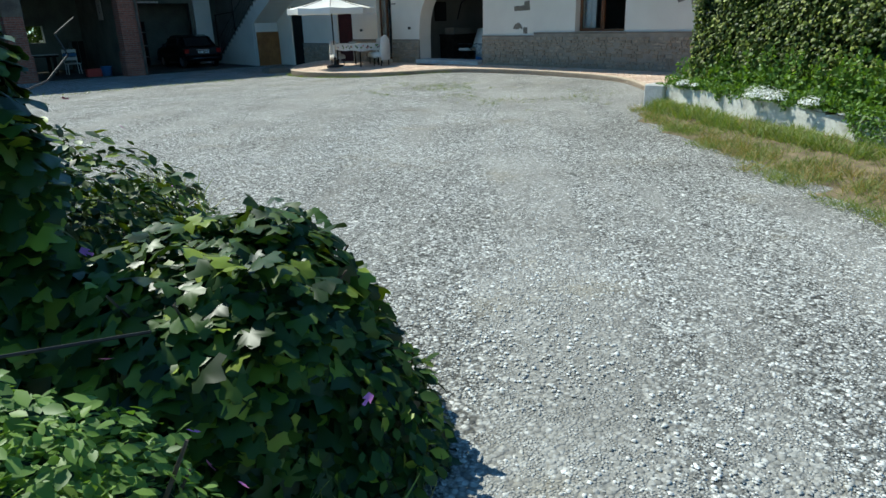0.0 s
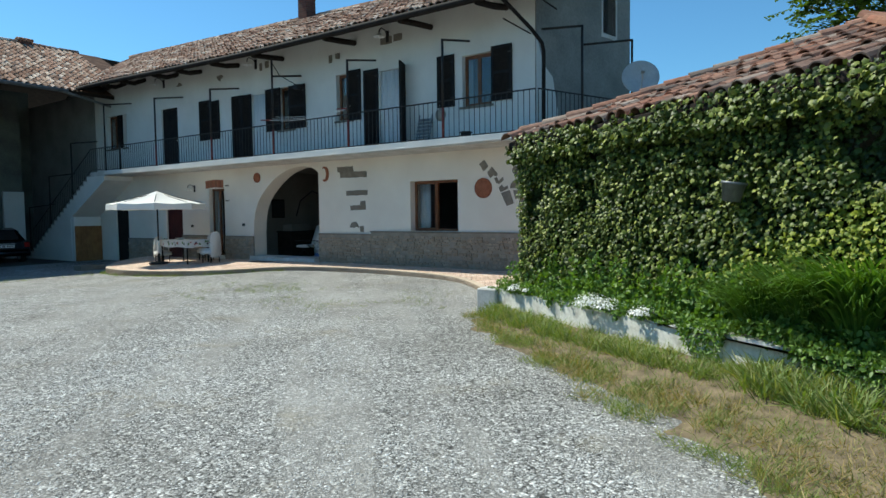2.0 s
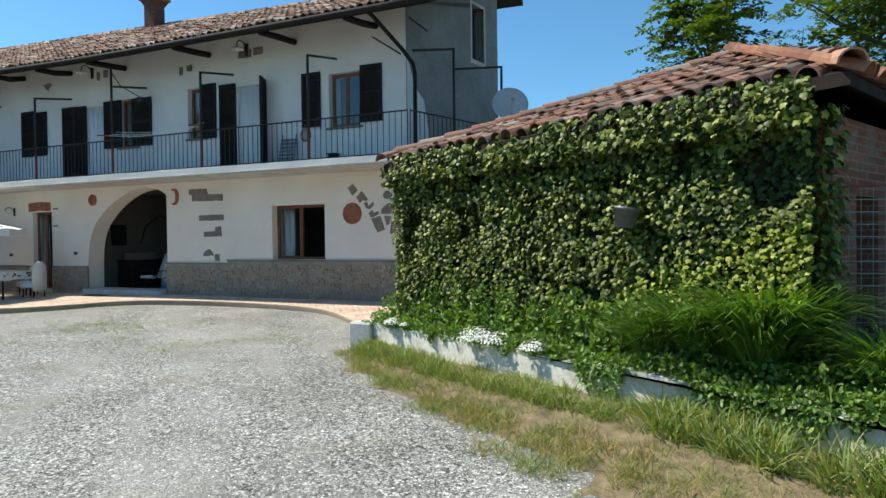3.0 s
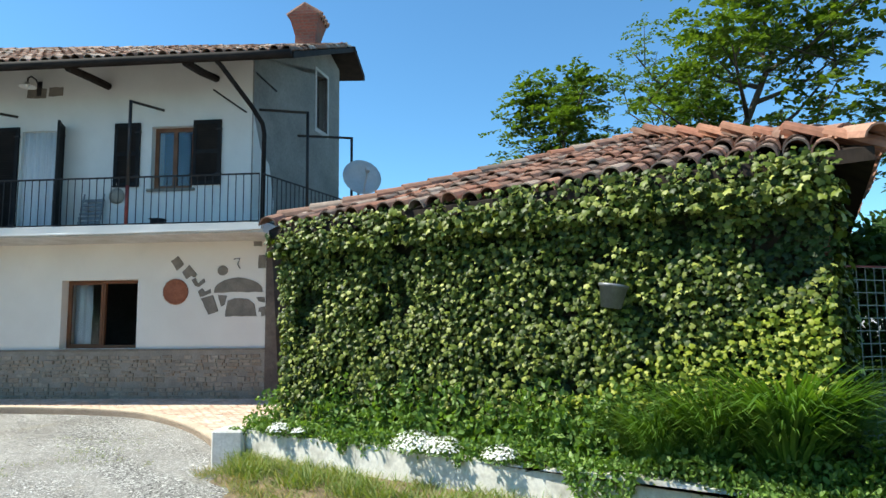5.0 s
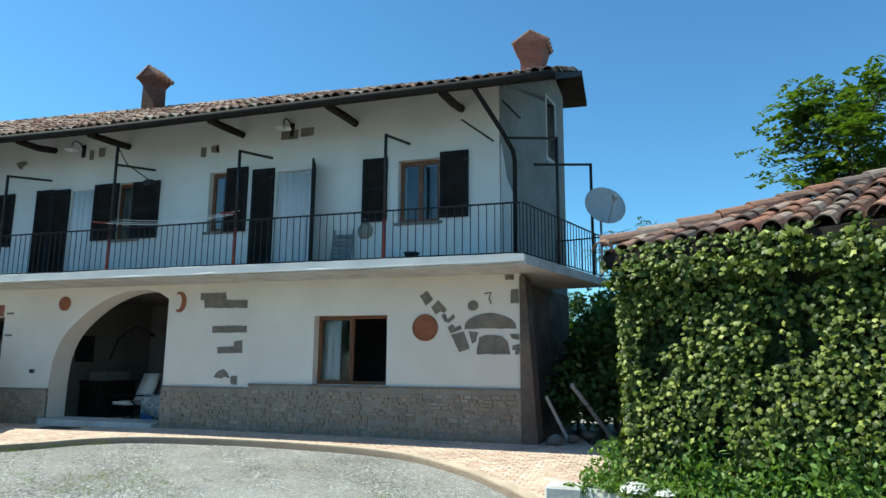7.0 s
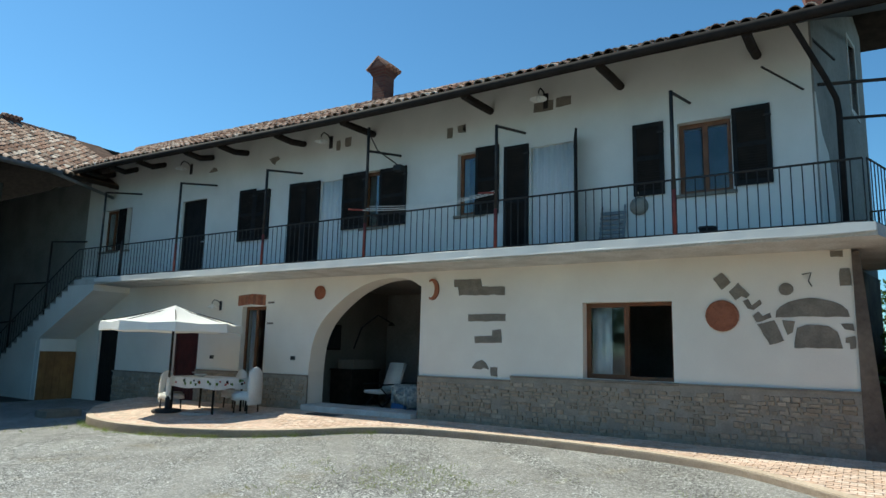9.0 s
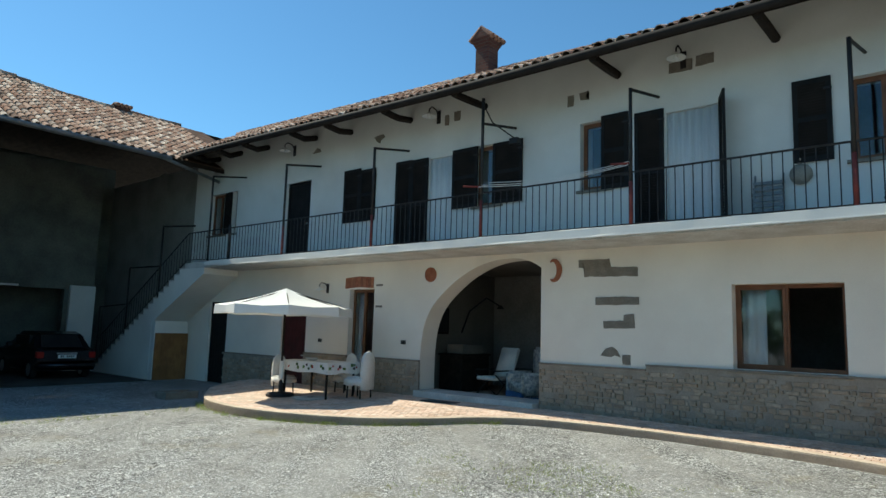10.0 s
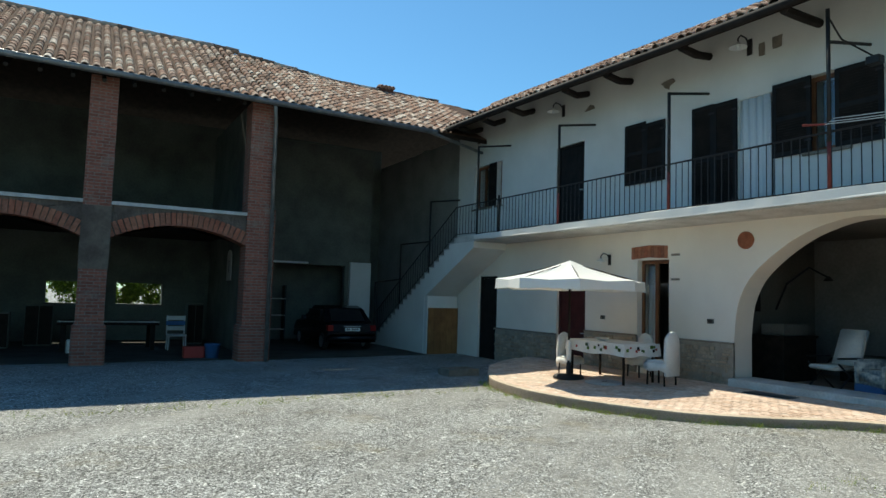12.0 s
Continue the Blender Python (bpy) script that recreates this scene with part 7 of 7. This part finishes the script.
for x, y, s in ((8.0, 1.15, 1.05), (7.75, 0.72, 1.2), (8.1, 1.55, 0.8), (7.95, 0.55, 1.15), (7.3, -0.1, 0.8)):
    t = thing("day_lily_clump", "clump of long arching green leaves", "plant", "long-leaved clumps", m=Matrix.Translation((x, y, BED_Z)))
    n = 760
    ang = RNG.uniform(0, math.tau, n)
    out = RNG.uniform(0.03, 0.42, n)
    T = unit(np.column_stack([np.cos(ang) * out, np.sin(ang) * out, np.ones(n)]))
    Nn = -np.column_stack([np.cos(ang), np.sin(ang), -out])
    P = np.column_stack([np.cos(ang) * 0.08, np.sin(ang) * 0.16, np.zeros(n)]) * RNG.rand(n)[:, None]
    curl = [(-0.009, 0, 0), (0.009, 0, 0), (0.011, 0.35, -0.03), (-0.011, 0.35, -0.03), (0.010, 0.65, -0.15), (-0.010, 0.65, -0.15), (0.006, 0.82, -0.34), (-0.006, 0.82, -0.34), (0, 0.86, -0.55)]
    leaf_cloud("leaves", P, Nn, T, RNG.uniform(0.45, 0.95, n) * s, curl, [(0, 1, 2), (0, 2, 3), (3, 2, 4), (3, 4, 5), (5, 4, 6), (5, 6, 7), (7, 6, 8)], M_REED, "long arching leaves", parent=t)
# wild growth beside and behind the outbuilding
p = RNG.uniform((5.5, -4.5), (12.5, -0.4), (3200, 2))
p = p[[inside(x, y, bed) for x, y in p]]
tuft("wild_grass", lift(p, BED_Z), 6, (0.15, 0.5), 0.05, 0.5, M_GRASS, "rank grass behind the wire fence")


# ---- wire fence ----
f = thing("wire_fence", "green wire mesh fence on a metal post", "fence")
part_tube("post", M_GREENP, f, [(7.99, 0.34, 0.2), (7.99, 0.34, 2.46)], 0.03, 8, "weathered green post")
FD = Vector((0.45, -0.95, 0)).normalized()
FO = Vector((8.01, 0.32, 0))
for k in range(16):
    z = 0.5 + k * 0.1
    part_tube("wire", M_WIRE, f, [FO + Vector((0, 0, z)), FO + FD * 1.6 + Vector((0, 0, z - 0.02)), FO + FD * 3.2 + Vector((0, 0, z))], 0.0045, 4)
for k in range(33):
    q = FO + FD * (0.1 * k)
    part_tube("wire", M_WIRE, f, [q + Vector((0, 0, 0.5)), q + Vector((0, 0, 2.0))], 0.004, 4)
part_tube("top_rail", M_RED, f, [FO + Vector((0, 0, 2.0)), FO + FD * 3.2 + Vector((0, 0, 2.0))], 0.009, 6, "rusty top wire")
part_tube("post", M_GREENP, f, [FO + FD * 3.2 + Vector((0, 0, 0.2)), FO + FD * 3.2 + Vector((0, 0, 2.05))], 0.025, 8)


# ---- trees ----
def tree(x, y, height, spread, seed, label, clumps=90, trunk=0.14, leaf=(0.065, 0.11), per=60, low=0.35, material=None, z0=0.0, name="tree"):
    rs = np.random.RandomState(seed)
    t = thing(name, label, "tree", m=Matrix.Translation((x, y, z0)))
    bm = bmesh.new()
    pts = [(0.06 * rs.randn() * k, 0.06 * rs.randn() * k, height * 0.92 * k / 6) for k in range(7)]
    tube(bm, pts, [trunk * (1 - 0.8 * k / 6) for k in range(7)], 8)
    ends = []
    for b in range(16):
        f = low + (0.95 - low) * b / 15
        k = min(5, int(f * 6))
        base = Vector(pts[k]).lerp(Vector(pts[k + 1]), f * 6 - k)
        ang = b * 2.4 + rs.uniform(-0.4, 0.4)
        ln = spread * (1.0 - 0.55 * f) * rs.uniform(0.7, 1.15)
        rise = ln * rs.uniform(0.35, 0.9)
        tip = base + Vector((math.cos(ang) * ln, math.sin(ang) * ln, rise))
        mid = base.lerp(tip, 0.5) + Vector((0, 0, -0.06 * ln + 0.05 * rs.randn()))
        tube(bm, [base, mid, tip], [trunk * 0.33, trunk * 0.2, 0.012], 5)
        ends += [(mid.lerp(tip, s), base) for s in (0.25, 0.6, 1.0)]
        for j in range(3):
            s = rs.uniform(0.3, 0.95)
            p = base.lerp(tip, s)
            e = p + Vector((rs.randn(), rs.randn(), 0.5 + rs.rand())).normalized() * spread * rs.uniform(0.2, 0.42)
            tube(bm, [p, e], [trunk * 0.12, 0.006], 4)
            ends += [(e, p), (p.lerp(e, 0.6), p)]
    part("trunk", bm, M_BARK, t, "grey-brown trunk and limbs", True)
    P, Nn, T = [], [], []
    pick = rs.permutation(len(ends))[:clumps]
    for i in pick:
        c = np.array(ends[i][0])
        for s in range(5):
            # a hanging frond of paired leaflets
            d = rs.randn(3)
            d[2] = abs(d[2]) * 0.3 - 0.05
            d /= np.linalg.norm(d)
            st = c + rs.randn(3) * spread * 0.07
            for q in range(per // 5):
                f = (q + 1) / (per // 5)
                pos = st + d * f * 0.5 + np.array((0, 0, -0.16 * f * f))
                side = np.cross(d, (0, 0, 1))
                for sg in (-1, 1):
                    P.append(pos)
                    T.append(side * sg + d * 0.35 + rs.randn(3) * 0.15)
                    Nn.append(np.array((0, 0, 1.0)) + rs.randn(3) * 0.3)
    P = np.array(P)
    leaf_cloud("crown", P, np.array(Nn), np.array(T), rs.uniform(*leaf, len(P)), OVAL, OVAL_F, material or M_TREE, "feathery light green leaflets", parent=t)
    return t


tree(16.8, 1.45, 6.9, 1.95, 11, "young feathery-leaved locust tree behind the outbuilding", 130, 0.10, leaf=(0.08, 0.145), low=0.42)
tree(15.5, -2.6, 8.2, 3.0, 12, "broad feathery-leaved locust tree", 190, 0.16, leaf=(0.09, 0.16))
tree(12.6, -5.2, 8.0, 3.0, 13, "broad feathery-leaved locust tree", 190, 0.16, leaf=(0.09, 0.16))
tree(19.5, -2.0, 8.5, 3.0, 14, "tall feathery-leaved locust tree", 130, 0.16)
tree(11.0, -3.2, 4.2, 1.8, 15, "small dense tree by the fence", 110, 0.1, low=0.12, material=M_DARKLEAF)
tree(22.0, 5.4, 5.6, 1.1, 16, "slender drooping tree behind the house", 40, 0.06, leaf=(0.05, 0.09), material=M_DARKLEAF)


def thicket(x0, x1, y0, y1, z1, n, seed, label, leaf=(0.08, 0.16), z0=0.0, material=None):
    rs = np.random.RandomState(seed)
    t = thing("thicket", label, "bushes", m=Matrix.Translation(((x0 + x1) / 2, (y0 + y1) / 2, z0)))
    w, d = (x1 - x0) / 2, (y1 - y0) / 2
    blobs = [(rs.uniform(-w, w), rs.uniform(-d, d), rs.uniform(0.25, 0.95) * z1, rs.uniform(0.35, 0.8)) for _ in range(int(10 + 3 * w * d))]
    bm = bmesh.new()
    for bx, by, bz, r in blobs:
        tube(bm, [(bx * 0.8, by * 0.8, -0.05), (bx, by, bz)], [0.03, 0.008], 5)
    tagged(part("stem_tangle", bm, M_BARK, t), "thin woody stems", kind="stuff")
    P = []
    for bx, by, bz, r in blobs:
        v = unit(rs.randn(n // len(blobs), 3)) * (rs.rand(n // len(blobs), 1) ** 0.4) * r
        P.append(v + (bx, by, bz))
    P = np.concatenate(P)
    P = P[P[:, 2] > 0]
    leaf_cloud("foliage", P, unit(rs.randn(*P.shape) + (0, 0, 0.8)), unit(rs.randn(*P.shape) + (0, 0, -0.5)), rs.uniform(*leaf, len(P)), OVAL, OVAL_F, material or M_DARKLEAF, "leaves", parent=t)
    return t


thicket(15.2, 19.5, 2.2, 4.6, 3.4, 9000, 21, "dark overgrown bushes between the house and the outbuilding")
thicket(20.0, 24.0, 1.5, 6.3, 4.2, 7000, 22, "dark overgrown bushes behind the house corner")
thicket(2.2, 5.2, 37.8, 39.2, 2.5, 9000, 23, "sunlit hedge behind the barn windows", (0.08, 0.18), -0.2, M_TREE)
thicket(5.0, 8.6, 37.8, 39.2, 2.5, 9000, 33, "sunlit hedge behind the barn windows", (0.08, 0.18), -0.2, M_TREE)
# added out of view, so the panes reflect something dark near the horizon
thicket(-15.0, -11.0, -6.0, 30.0, 5.5, 14000, 34, "unseen dark hedge added to close the yard and darken window reflections", (0.25, 0.5))
thicket(17.6, 20.5, 4.6, 6.3, 3.3, 7000, 25, "dark bushes crowding the house corner")
thicket(15.6, 17.6, 3.7, 5.0, 2.3, 5000, 26, "dark bushes crowding the house corner")
thicket(9.4, 12.8, -3.6, -1.6, 2.6, 9000, 27, "dark bushes beside the outbuilding end")
thicket(16.0, 18.5, 5.3, 6.6, 2.6, 9000, 28, "dark bushes beside the gable")
thicket(21.5, 26.0, 5.5, 9.5, 3.6, 9000, 29, "dark overgrown bushes behind the house corner")
thicket(12.5, 17.5, -7.0, -3.5, 3.0, 8000, 24, "dense bushes beyond the wire fence")


# ---- plants where the walk begins ----
def mound(x, y, rx, ry, hgt, n, size, material, label, seed, shape=(OVAL, OVAL_F), flowers=0, name="bush"):
    rs = np.random.RandomState(seed)
    t = thing(name, label, "bush", m=Matrix.Translation((x, y, 0)))
    v = unit(rs.randn(n, 3))
    v[:, 2] = np.abs(v[:, 2])
    lump = 1 + 0.16 * np.array([noise.noise((p[0] * 2.4 + seed, p[1] * 2.4, p[2] * 2.4)) for p in v])
    v = v * (lump * (1 - 0.5 * rs.rand(n) ** 1.3))[:, None]
    P = v * (rx, ry, hgt)
    leaf_cloud("foliage", P, unit(v * (1, 1, 0.8) + (0, 0, 0.5) + rs.randn(n, 3) * 0.5), unit(v * (1, 1, 0) * 0.8 + (0, 0, -0.5) + rs.randn(n, 3) * 0.45), rs.uniform(*size, n), *shape, material, "leaves", parent=t)
    bm = bmesh.new()
    for k in range(14):
        a = math.tau * k / 14
        e = Vector((math.cos(a) * rx * 0.75, math.sin(a) * ry * 0.75, hgt * rs.uniform(0.4, 0.85)))
        tube(bm, [(e.x * 0.3, e.y * 0.3, 0.0), e * 0.6, e], [0.012, 0.008, 0.004], 5)
    tagged(part("stem_tangle", bm, M_BARK, t), "thin stems", kind="stuff")
    if flowers:
        f = unit(rs.randn(flowers, 3))
        f[:, 2] = np.abs(f[:, 2]) + 0.35
        f = unit(f)
        FP = f * (rx, ry, hgt) * 1.13
        leaf_cloud("blossom", FP, unit(f + rs.randn(flowers, 3) * 0.2), unit(rs.randn(flowers, 3)), rs.uniform(0.022, 0.034, flowers), PETAL, PETAL_F, M_PINK, "small pink flowers", parent=t)
    return t


mound(0.91, 2.07, 0.64, 0.72, 0.90, 8500, (0.045, 0.125), M_VINE, "low vine with large lobed glossy leaves", 31, (VINE, VINE_F), name="vine_bush")
mound(1.16, 1.68, 0.34, 0.5, 0.5, 2600, (0.035, 0.09), M_VINE, "low leafy growth spilling onto the gravel", 36, flowers=4)
mound(0.52, 3.05, 0.80, 0.8, 1.12, 7500, (0.035, 0.085), M_VINE, "leafy cranesbill bush with pink flowers", 32, flowers=16)
mound(0.06, 1.1, 0.48, 0.46, 0.90, 9000, (0.018, 0.05), M_HERB, "leafy cranesbill clump with pink flowers", 33, flowers=20)
mound(1.5, 5.0, 0.5, 0.9, 0.45, 1500, (0.03, 0.07), M_VINE, "low straggling bush at the gravel edge", 34, flowers=4)
mound(0.2, 2.4, 0.30, 0.36, 2.1, 5200, (0.06, 0.14), M_VINE, "tall vine climbing on wires", 35, (VINE, VINE_F), name="vine_bush")
t = thing("vine_wires", "slack rusty wires for the vine", "wires")
for pts in ([(-0.6, 1.6, 1.33), (0.25, 2.1, 1.28), (0.62, 2.75, 1.33), (0.72, 2.8, 1.42), (0.70, 2.85, 1.5), (0.78, 2.85, 1.56)], [(-0.6, 1.4, 1.12), (0.0, 1.8, 1.1), (0.4, 2.3, 1.16)], [(-0.5, 1.0, 0.98), (0.1, 1.15, 0.95), (0.42, 1.2, 0.88)]):
    part_tube("wire", M_IRON, t, pts, 0.004, 5)
part_tube("stake", M_IRON, t, [(0.55, 3.9, 0.0), (0.55, 3.9, 1.2)], 0.018, 6, "dark stake")
w = strip_points(260, [(1.1, 1.0), (1.35, 1.6), (1.75, 2.7), (1.9, 4.0)], 0.55, -1.0, 1.4)
tuft("edge_weeds", lift(w, 0.0), 6, (0.03, 0.12), 0.03, 0.8, M_DRY, "dry weeds along the planted edge")
w = RNG.uniform((-1.2, 0.5), (2.4, 7.0), (900, 2))
w = w[w[:, 0] < 0.9 + 0.28 * (w[:, 1] - 0.6)]
tuft("border_grass", lift(w, 0.0), 6, (0.06, 0.25), 0.04, 0.6, M_GRASS, "grass under the bushes")


# ---- small pieces: tiles, stones, pebbles ----
def hand_mesh(name, vs, fs, material, smooth=False):
    me = bpy.data.meshes.new(name)
    me.from_pydata(vs, [], fs)
    me.materials.append(material)
    if smooth:
        me.polygons.foreach_set("use_smooth", [True] * len(me.polygons))
    me.update()
    return me


TILE_ME = hand_mesh("roof_tile", TV, TF, M_TILE_ONE, False)
TILE_OLD = hand_mesh("roof_tile_old", TV, TF, piece_mat("roof_tile_old", [(0.42, 0.255, 0.18), (0.58, 0.41, 0.31), (0.20, 0.13, 0.10), (0.82, 0.68, 0.55), (0.46, 0.28, 0.20), (0.30, 0.18, 0.13)], 14, 0.95, spec=0.03), False)
for deck, mats in TILES_LATER:
    for M in mats:
        o = new("roof_tile", TILE_OLD)
        o.parent = deck
        o.matrix_local = M
ivy_tiles = TILES_IVY + TILES_HIP
for M in ivy_tiles:
    o = new("roof_tile", TILE_ME)
    o.parent = roof_ivy
    o.matrix_local = M @ Matrix.Diagonal((1.12, 1.0, 1.1, 1)) if any(M is h for h in TILES_HIP) else M
vs = np.array(TV)
V, F = [], []
for i, M in enumerate(TILES_SIDE):
    R = np.array(M)
    V.append(vs @ R[:3, :3].T + R[:3, 3])
    F += [tuple(k + i * len(TV) for k in f) for f in TF]
ob = raw("tile_courses", np.concatenate(V).tolist(), F, M_TILE_MIX, False)
ob.parent = roof_ivy
tagged(ob, "rows of red barrel tiles on the side slope", kind="stuff")

# terrace tiles
S = 0.155
BOXF = [(0, 2, 3, 1), (4, 5, 7, 6), (0, 1, 5, 4), (2, 6, 7, 3), (0, 4, 6, 2), (1, 3, 7, 5)]
cells = []
random.seed(3)
for i in range(60):
    for j in range(125):
        x = 10.3 + (i + 0.5) * S * 0.72
        y = 5.4 + (j + 0.5 * (i % 2)) * S
        if all(inside(x + a, y + b, TPOLY) for a in (-0.05, 0.05) for b in (-0.07, 0.07)) and x < FX - 0.07:
            d = min((x - p[0]) ** 2 + (y - p[1]) ** 2 for p in EDGE)
            if d > 0.16 ** 2:
                cells.append((x, y))
cells.sort(key=lambda p: (p[0] - 12.0) ** 2 + (p[1] - 7.2) ** 2)
hx, hy = S * 0.72 / 2 - 0.004, S / 2 - 0.004
tv = [((-hx, hx)[k & 1], (-hy, hy)[k >> 1 & 1], (-0.01, 0.006)[k >> 2]) for k in range(8)]
tv = [(x * (0.97 if z > 0 else 1), y * (0.97 if z > 0 else 1), z) for x, y, z in tv]
PT = hand_mesh("terrace_tile", tv, BOXF, M_PATIO)
for x, y in cells[:300]:
    o = new("terrace_tile", PT)
    o.parent = terrace
    o.location = (x, y, terrace_z(x, y) - 0.006 + random.uniform(-0.002, 0.002))
    o.rotation_euler = (0, -0.027, random.uniform(-0.02, 0.02))
V, F = [], []
for i, (x, y) in enumerate(cells[300:]):
    z = terrace_z(x, y) - 0.006 + random.uniform(-0.002, 0.002)
    V += [(x + a, y + b, z + c + 0.027 * a) for a, b, c in tv]
    F += [tuple(k + i * 8 for k in f) for f in BOXF]
ob = raw("tile_field", V, F, M_PATIOJ)
ob.parent = terrace
tagged(ob, "small terracotta tiles laid in rows", kind="stuff")


# stone plinth
def plinth_top(y):
    return 1.13 if y < 12.55 else (1.05 if y < 14.63 else 0.93 if y < 21 else 0.93 - 0.05 * (y - 21))


plinth = thing("plinth", "split stone plinth along the foot of the house wall", "plinth", kind="structure")
spans = [(7.1, 14.63), (17.69, 19.2), (20.06, 21.7), (22.75, 25.42)]
for a, b in spans:
    bm = bmesh.new()
    cut = sorted({a, b, *[v for v in (12.55,) if a < v < b]})
    for ya, yb in zip(cut, cut[1:]):
        quadbox(bm, FX - 0.035, FX + 0.02, ya, yb, -0.35, plinth_top((ya + yb) / 2) - 0.03)
    part("mortar_bed", bm, M_JOINT, plinth, "dark mortar bed")
    for ya, yb in zip(cut, cut[1:]):
        part_box("capping", M_PATCH, plinth, (FX - 0.06, FX + 0.01, ya, yb, plinth_top((ya + yb) / 2) - 0.03, plinth_top((ya + yb) / 2)), "thin dark capping slate")
stones = []
for a, b in spans:
    z = terrace_z(FX, (a + b) / 2) - 0.12
    while z < 1.12:
        hh = random.uniform(0.055, 0.105)
        y = a + random.uniform(0, 0.1)
        while y < b - 0.05:
            w = random.uniform(0.06, 0.24)
            w = min(w, b - y)
            if z + hh < plinth_top(y + w / 2) - 0.04 and w > 0.05 and random.random() < 0.8:
                stones.append((y + w / 2, z + hh / 2 + random.uniform(-0.012, 0.012), w - random.uniform(0.012, 0.04), hh - random.uniform(0.006, 0.03)))
            y += w
        z += hh
SV = [((-1, 0)[k & 1], (-0.5, 0.5)[k >> 1 & 1], (-0.5, 0.5)[k >> 2]) for k in range(8)]
SV = [(x, y * (0.9 if x < 0 else 1), z * (0.86 if x < 0 else 1)) for x, y, z in SV]
ST = hand_mesh("plinth_stone", SV, BOXF, M_STONEW)
stones.sort(key=lambda s: abs(s[0] - 9.5))
for y, z, w, hh in stones[:300]:
    o = new("plinth_stone", ST)
    o.parent = plinth
    o.location = (FX - 0.03, y, z)
    o.scale = (random.uniform(0.012, 0.04), w, hh)
    o.rotation_euler = (random.uniform(-0.09, 0.09), 0, random.uniform(-0.03, 0.03))
V, F = [], []
for i, (y, z, w, hh) in enumerate(stones[300:]):
    dp = random.uniform(0.012, 0.04)
    V += [(FX - 0.03 + a * dp, y + b * w, z + c * hh) for a, b, c in SV]
    F += [tuple(k + i * 8 for k in f) for f in BOXF]
ob = raw("stone_courses", V, F, M_STONEJ)
ob.parent = plinth
tagged(ob, "courses of split brown stone", kind="stuff")

# loose gravel over the nearer yard
RP = np.random.RandomState(4)
LUMP = np.array([(1, 0, -0.3), (0, 1, -0.3), (-1, 0, -0.3), (0, -1, -0.3), (0.5, 0.5, 0.55), (-0.5, 0.5, 0.45), (-0.5, -0.5, 0.55), (0.5, -0.5, 0.45)])
LUMP_F = np.array([(0, 1, 4), (1, 5, 4), (1, 2, 5), (2, 6, 5), (2, 3, 6), (3, 7, 6), (3, 0, 7), (0, 4, 7), (4, 5, 6), (4, 6, 7)])
n = 95000
xy = np.concatenate([RP.uniform((0.8, 0.2), (7.5, 8.0), (n * 6 // 10, 2)), RP.uniform((2.5, 7.0), (12.5, 16.0), (n * 4 // 10, 2))])
ok = np.array([not inside(x, y, VERGE) and not inside(x, y, TPOLY) for x, y in xy])
xy = xy[ok]
thin = np.array([noise.noise((x * 0.8, y * 0.8, 3.3)) + 0.5 * noise.noise((x * 3, y * 3, 1.3)) for x, y in xy])
xy = xy[thin < 0.1 + 0.3 * RP.rand(len(xy))]
n = len(xy)
sz = 0.004 + 0.010 * RP.rand(n) ** 3
ang = RP.uniform(0, math.tau, n)
c, s = np.cos(ang), np.sin(ang)
base = LUMP[None] * RP.uniform(0.8, 1.15, (n, 8, 1)) * np.stack([RP.uniform(0.8, 1.3, n), np.ones(n), RP.uniform(0.22, 0.5, n)], 1)[:, None, :]
V = np.empty((n, 8, 3))
V[:, :, 0] = base[:, :, 0] * c[:, None] - base[:, :, 1] * s[:, None]
V[:, :, 1] = base[:, :, 0] * s[:, None] + base[:, :, 1] * c[:, None]
V[:, :, 2] = base[:, :, 2]
V *= sz[:, None, None]
V[:, :, 0] += xy[:, 0:1]
V[:, :, 1] += xy[:, 1:2]
V[:, :, 2] += (np.array([ground_z(x, y) for x, y in xy]) + sz * 0.06)[:, None]
F = (LUMP_F[None] + (np.arange(n) * 8)[:, None, None]).reshape(-1, 3)
me = bpy.data.meshes.new("loose_gravel")
me.vertices.add(n * 8)
me.vertices.foreach_set("co", V.ravel())
me.loops.add(len(F) * 3)
me.loops.foreach_set("vertex_index", F.ravel().astype(np.int32))
me.polygons.add(len(F))
me.polygons.foreach_set("loop_start", np.arange(0, len(F) * 3, 3, dtype=np.int32))
me.update(calc_edges=True)
me.materials.append(M_STONE_BIT)
tagged(new("loose_gravel", me), "loose pale gravel stones on the yard", "gravel", kind="stuff")
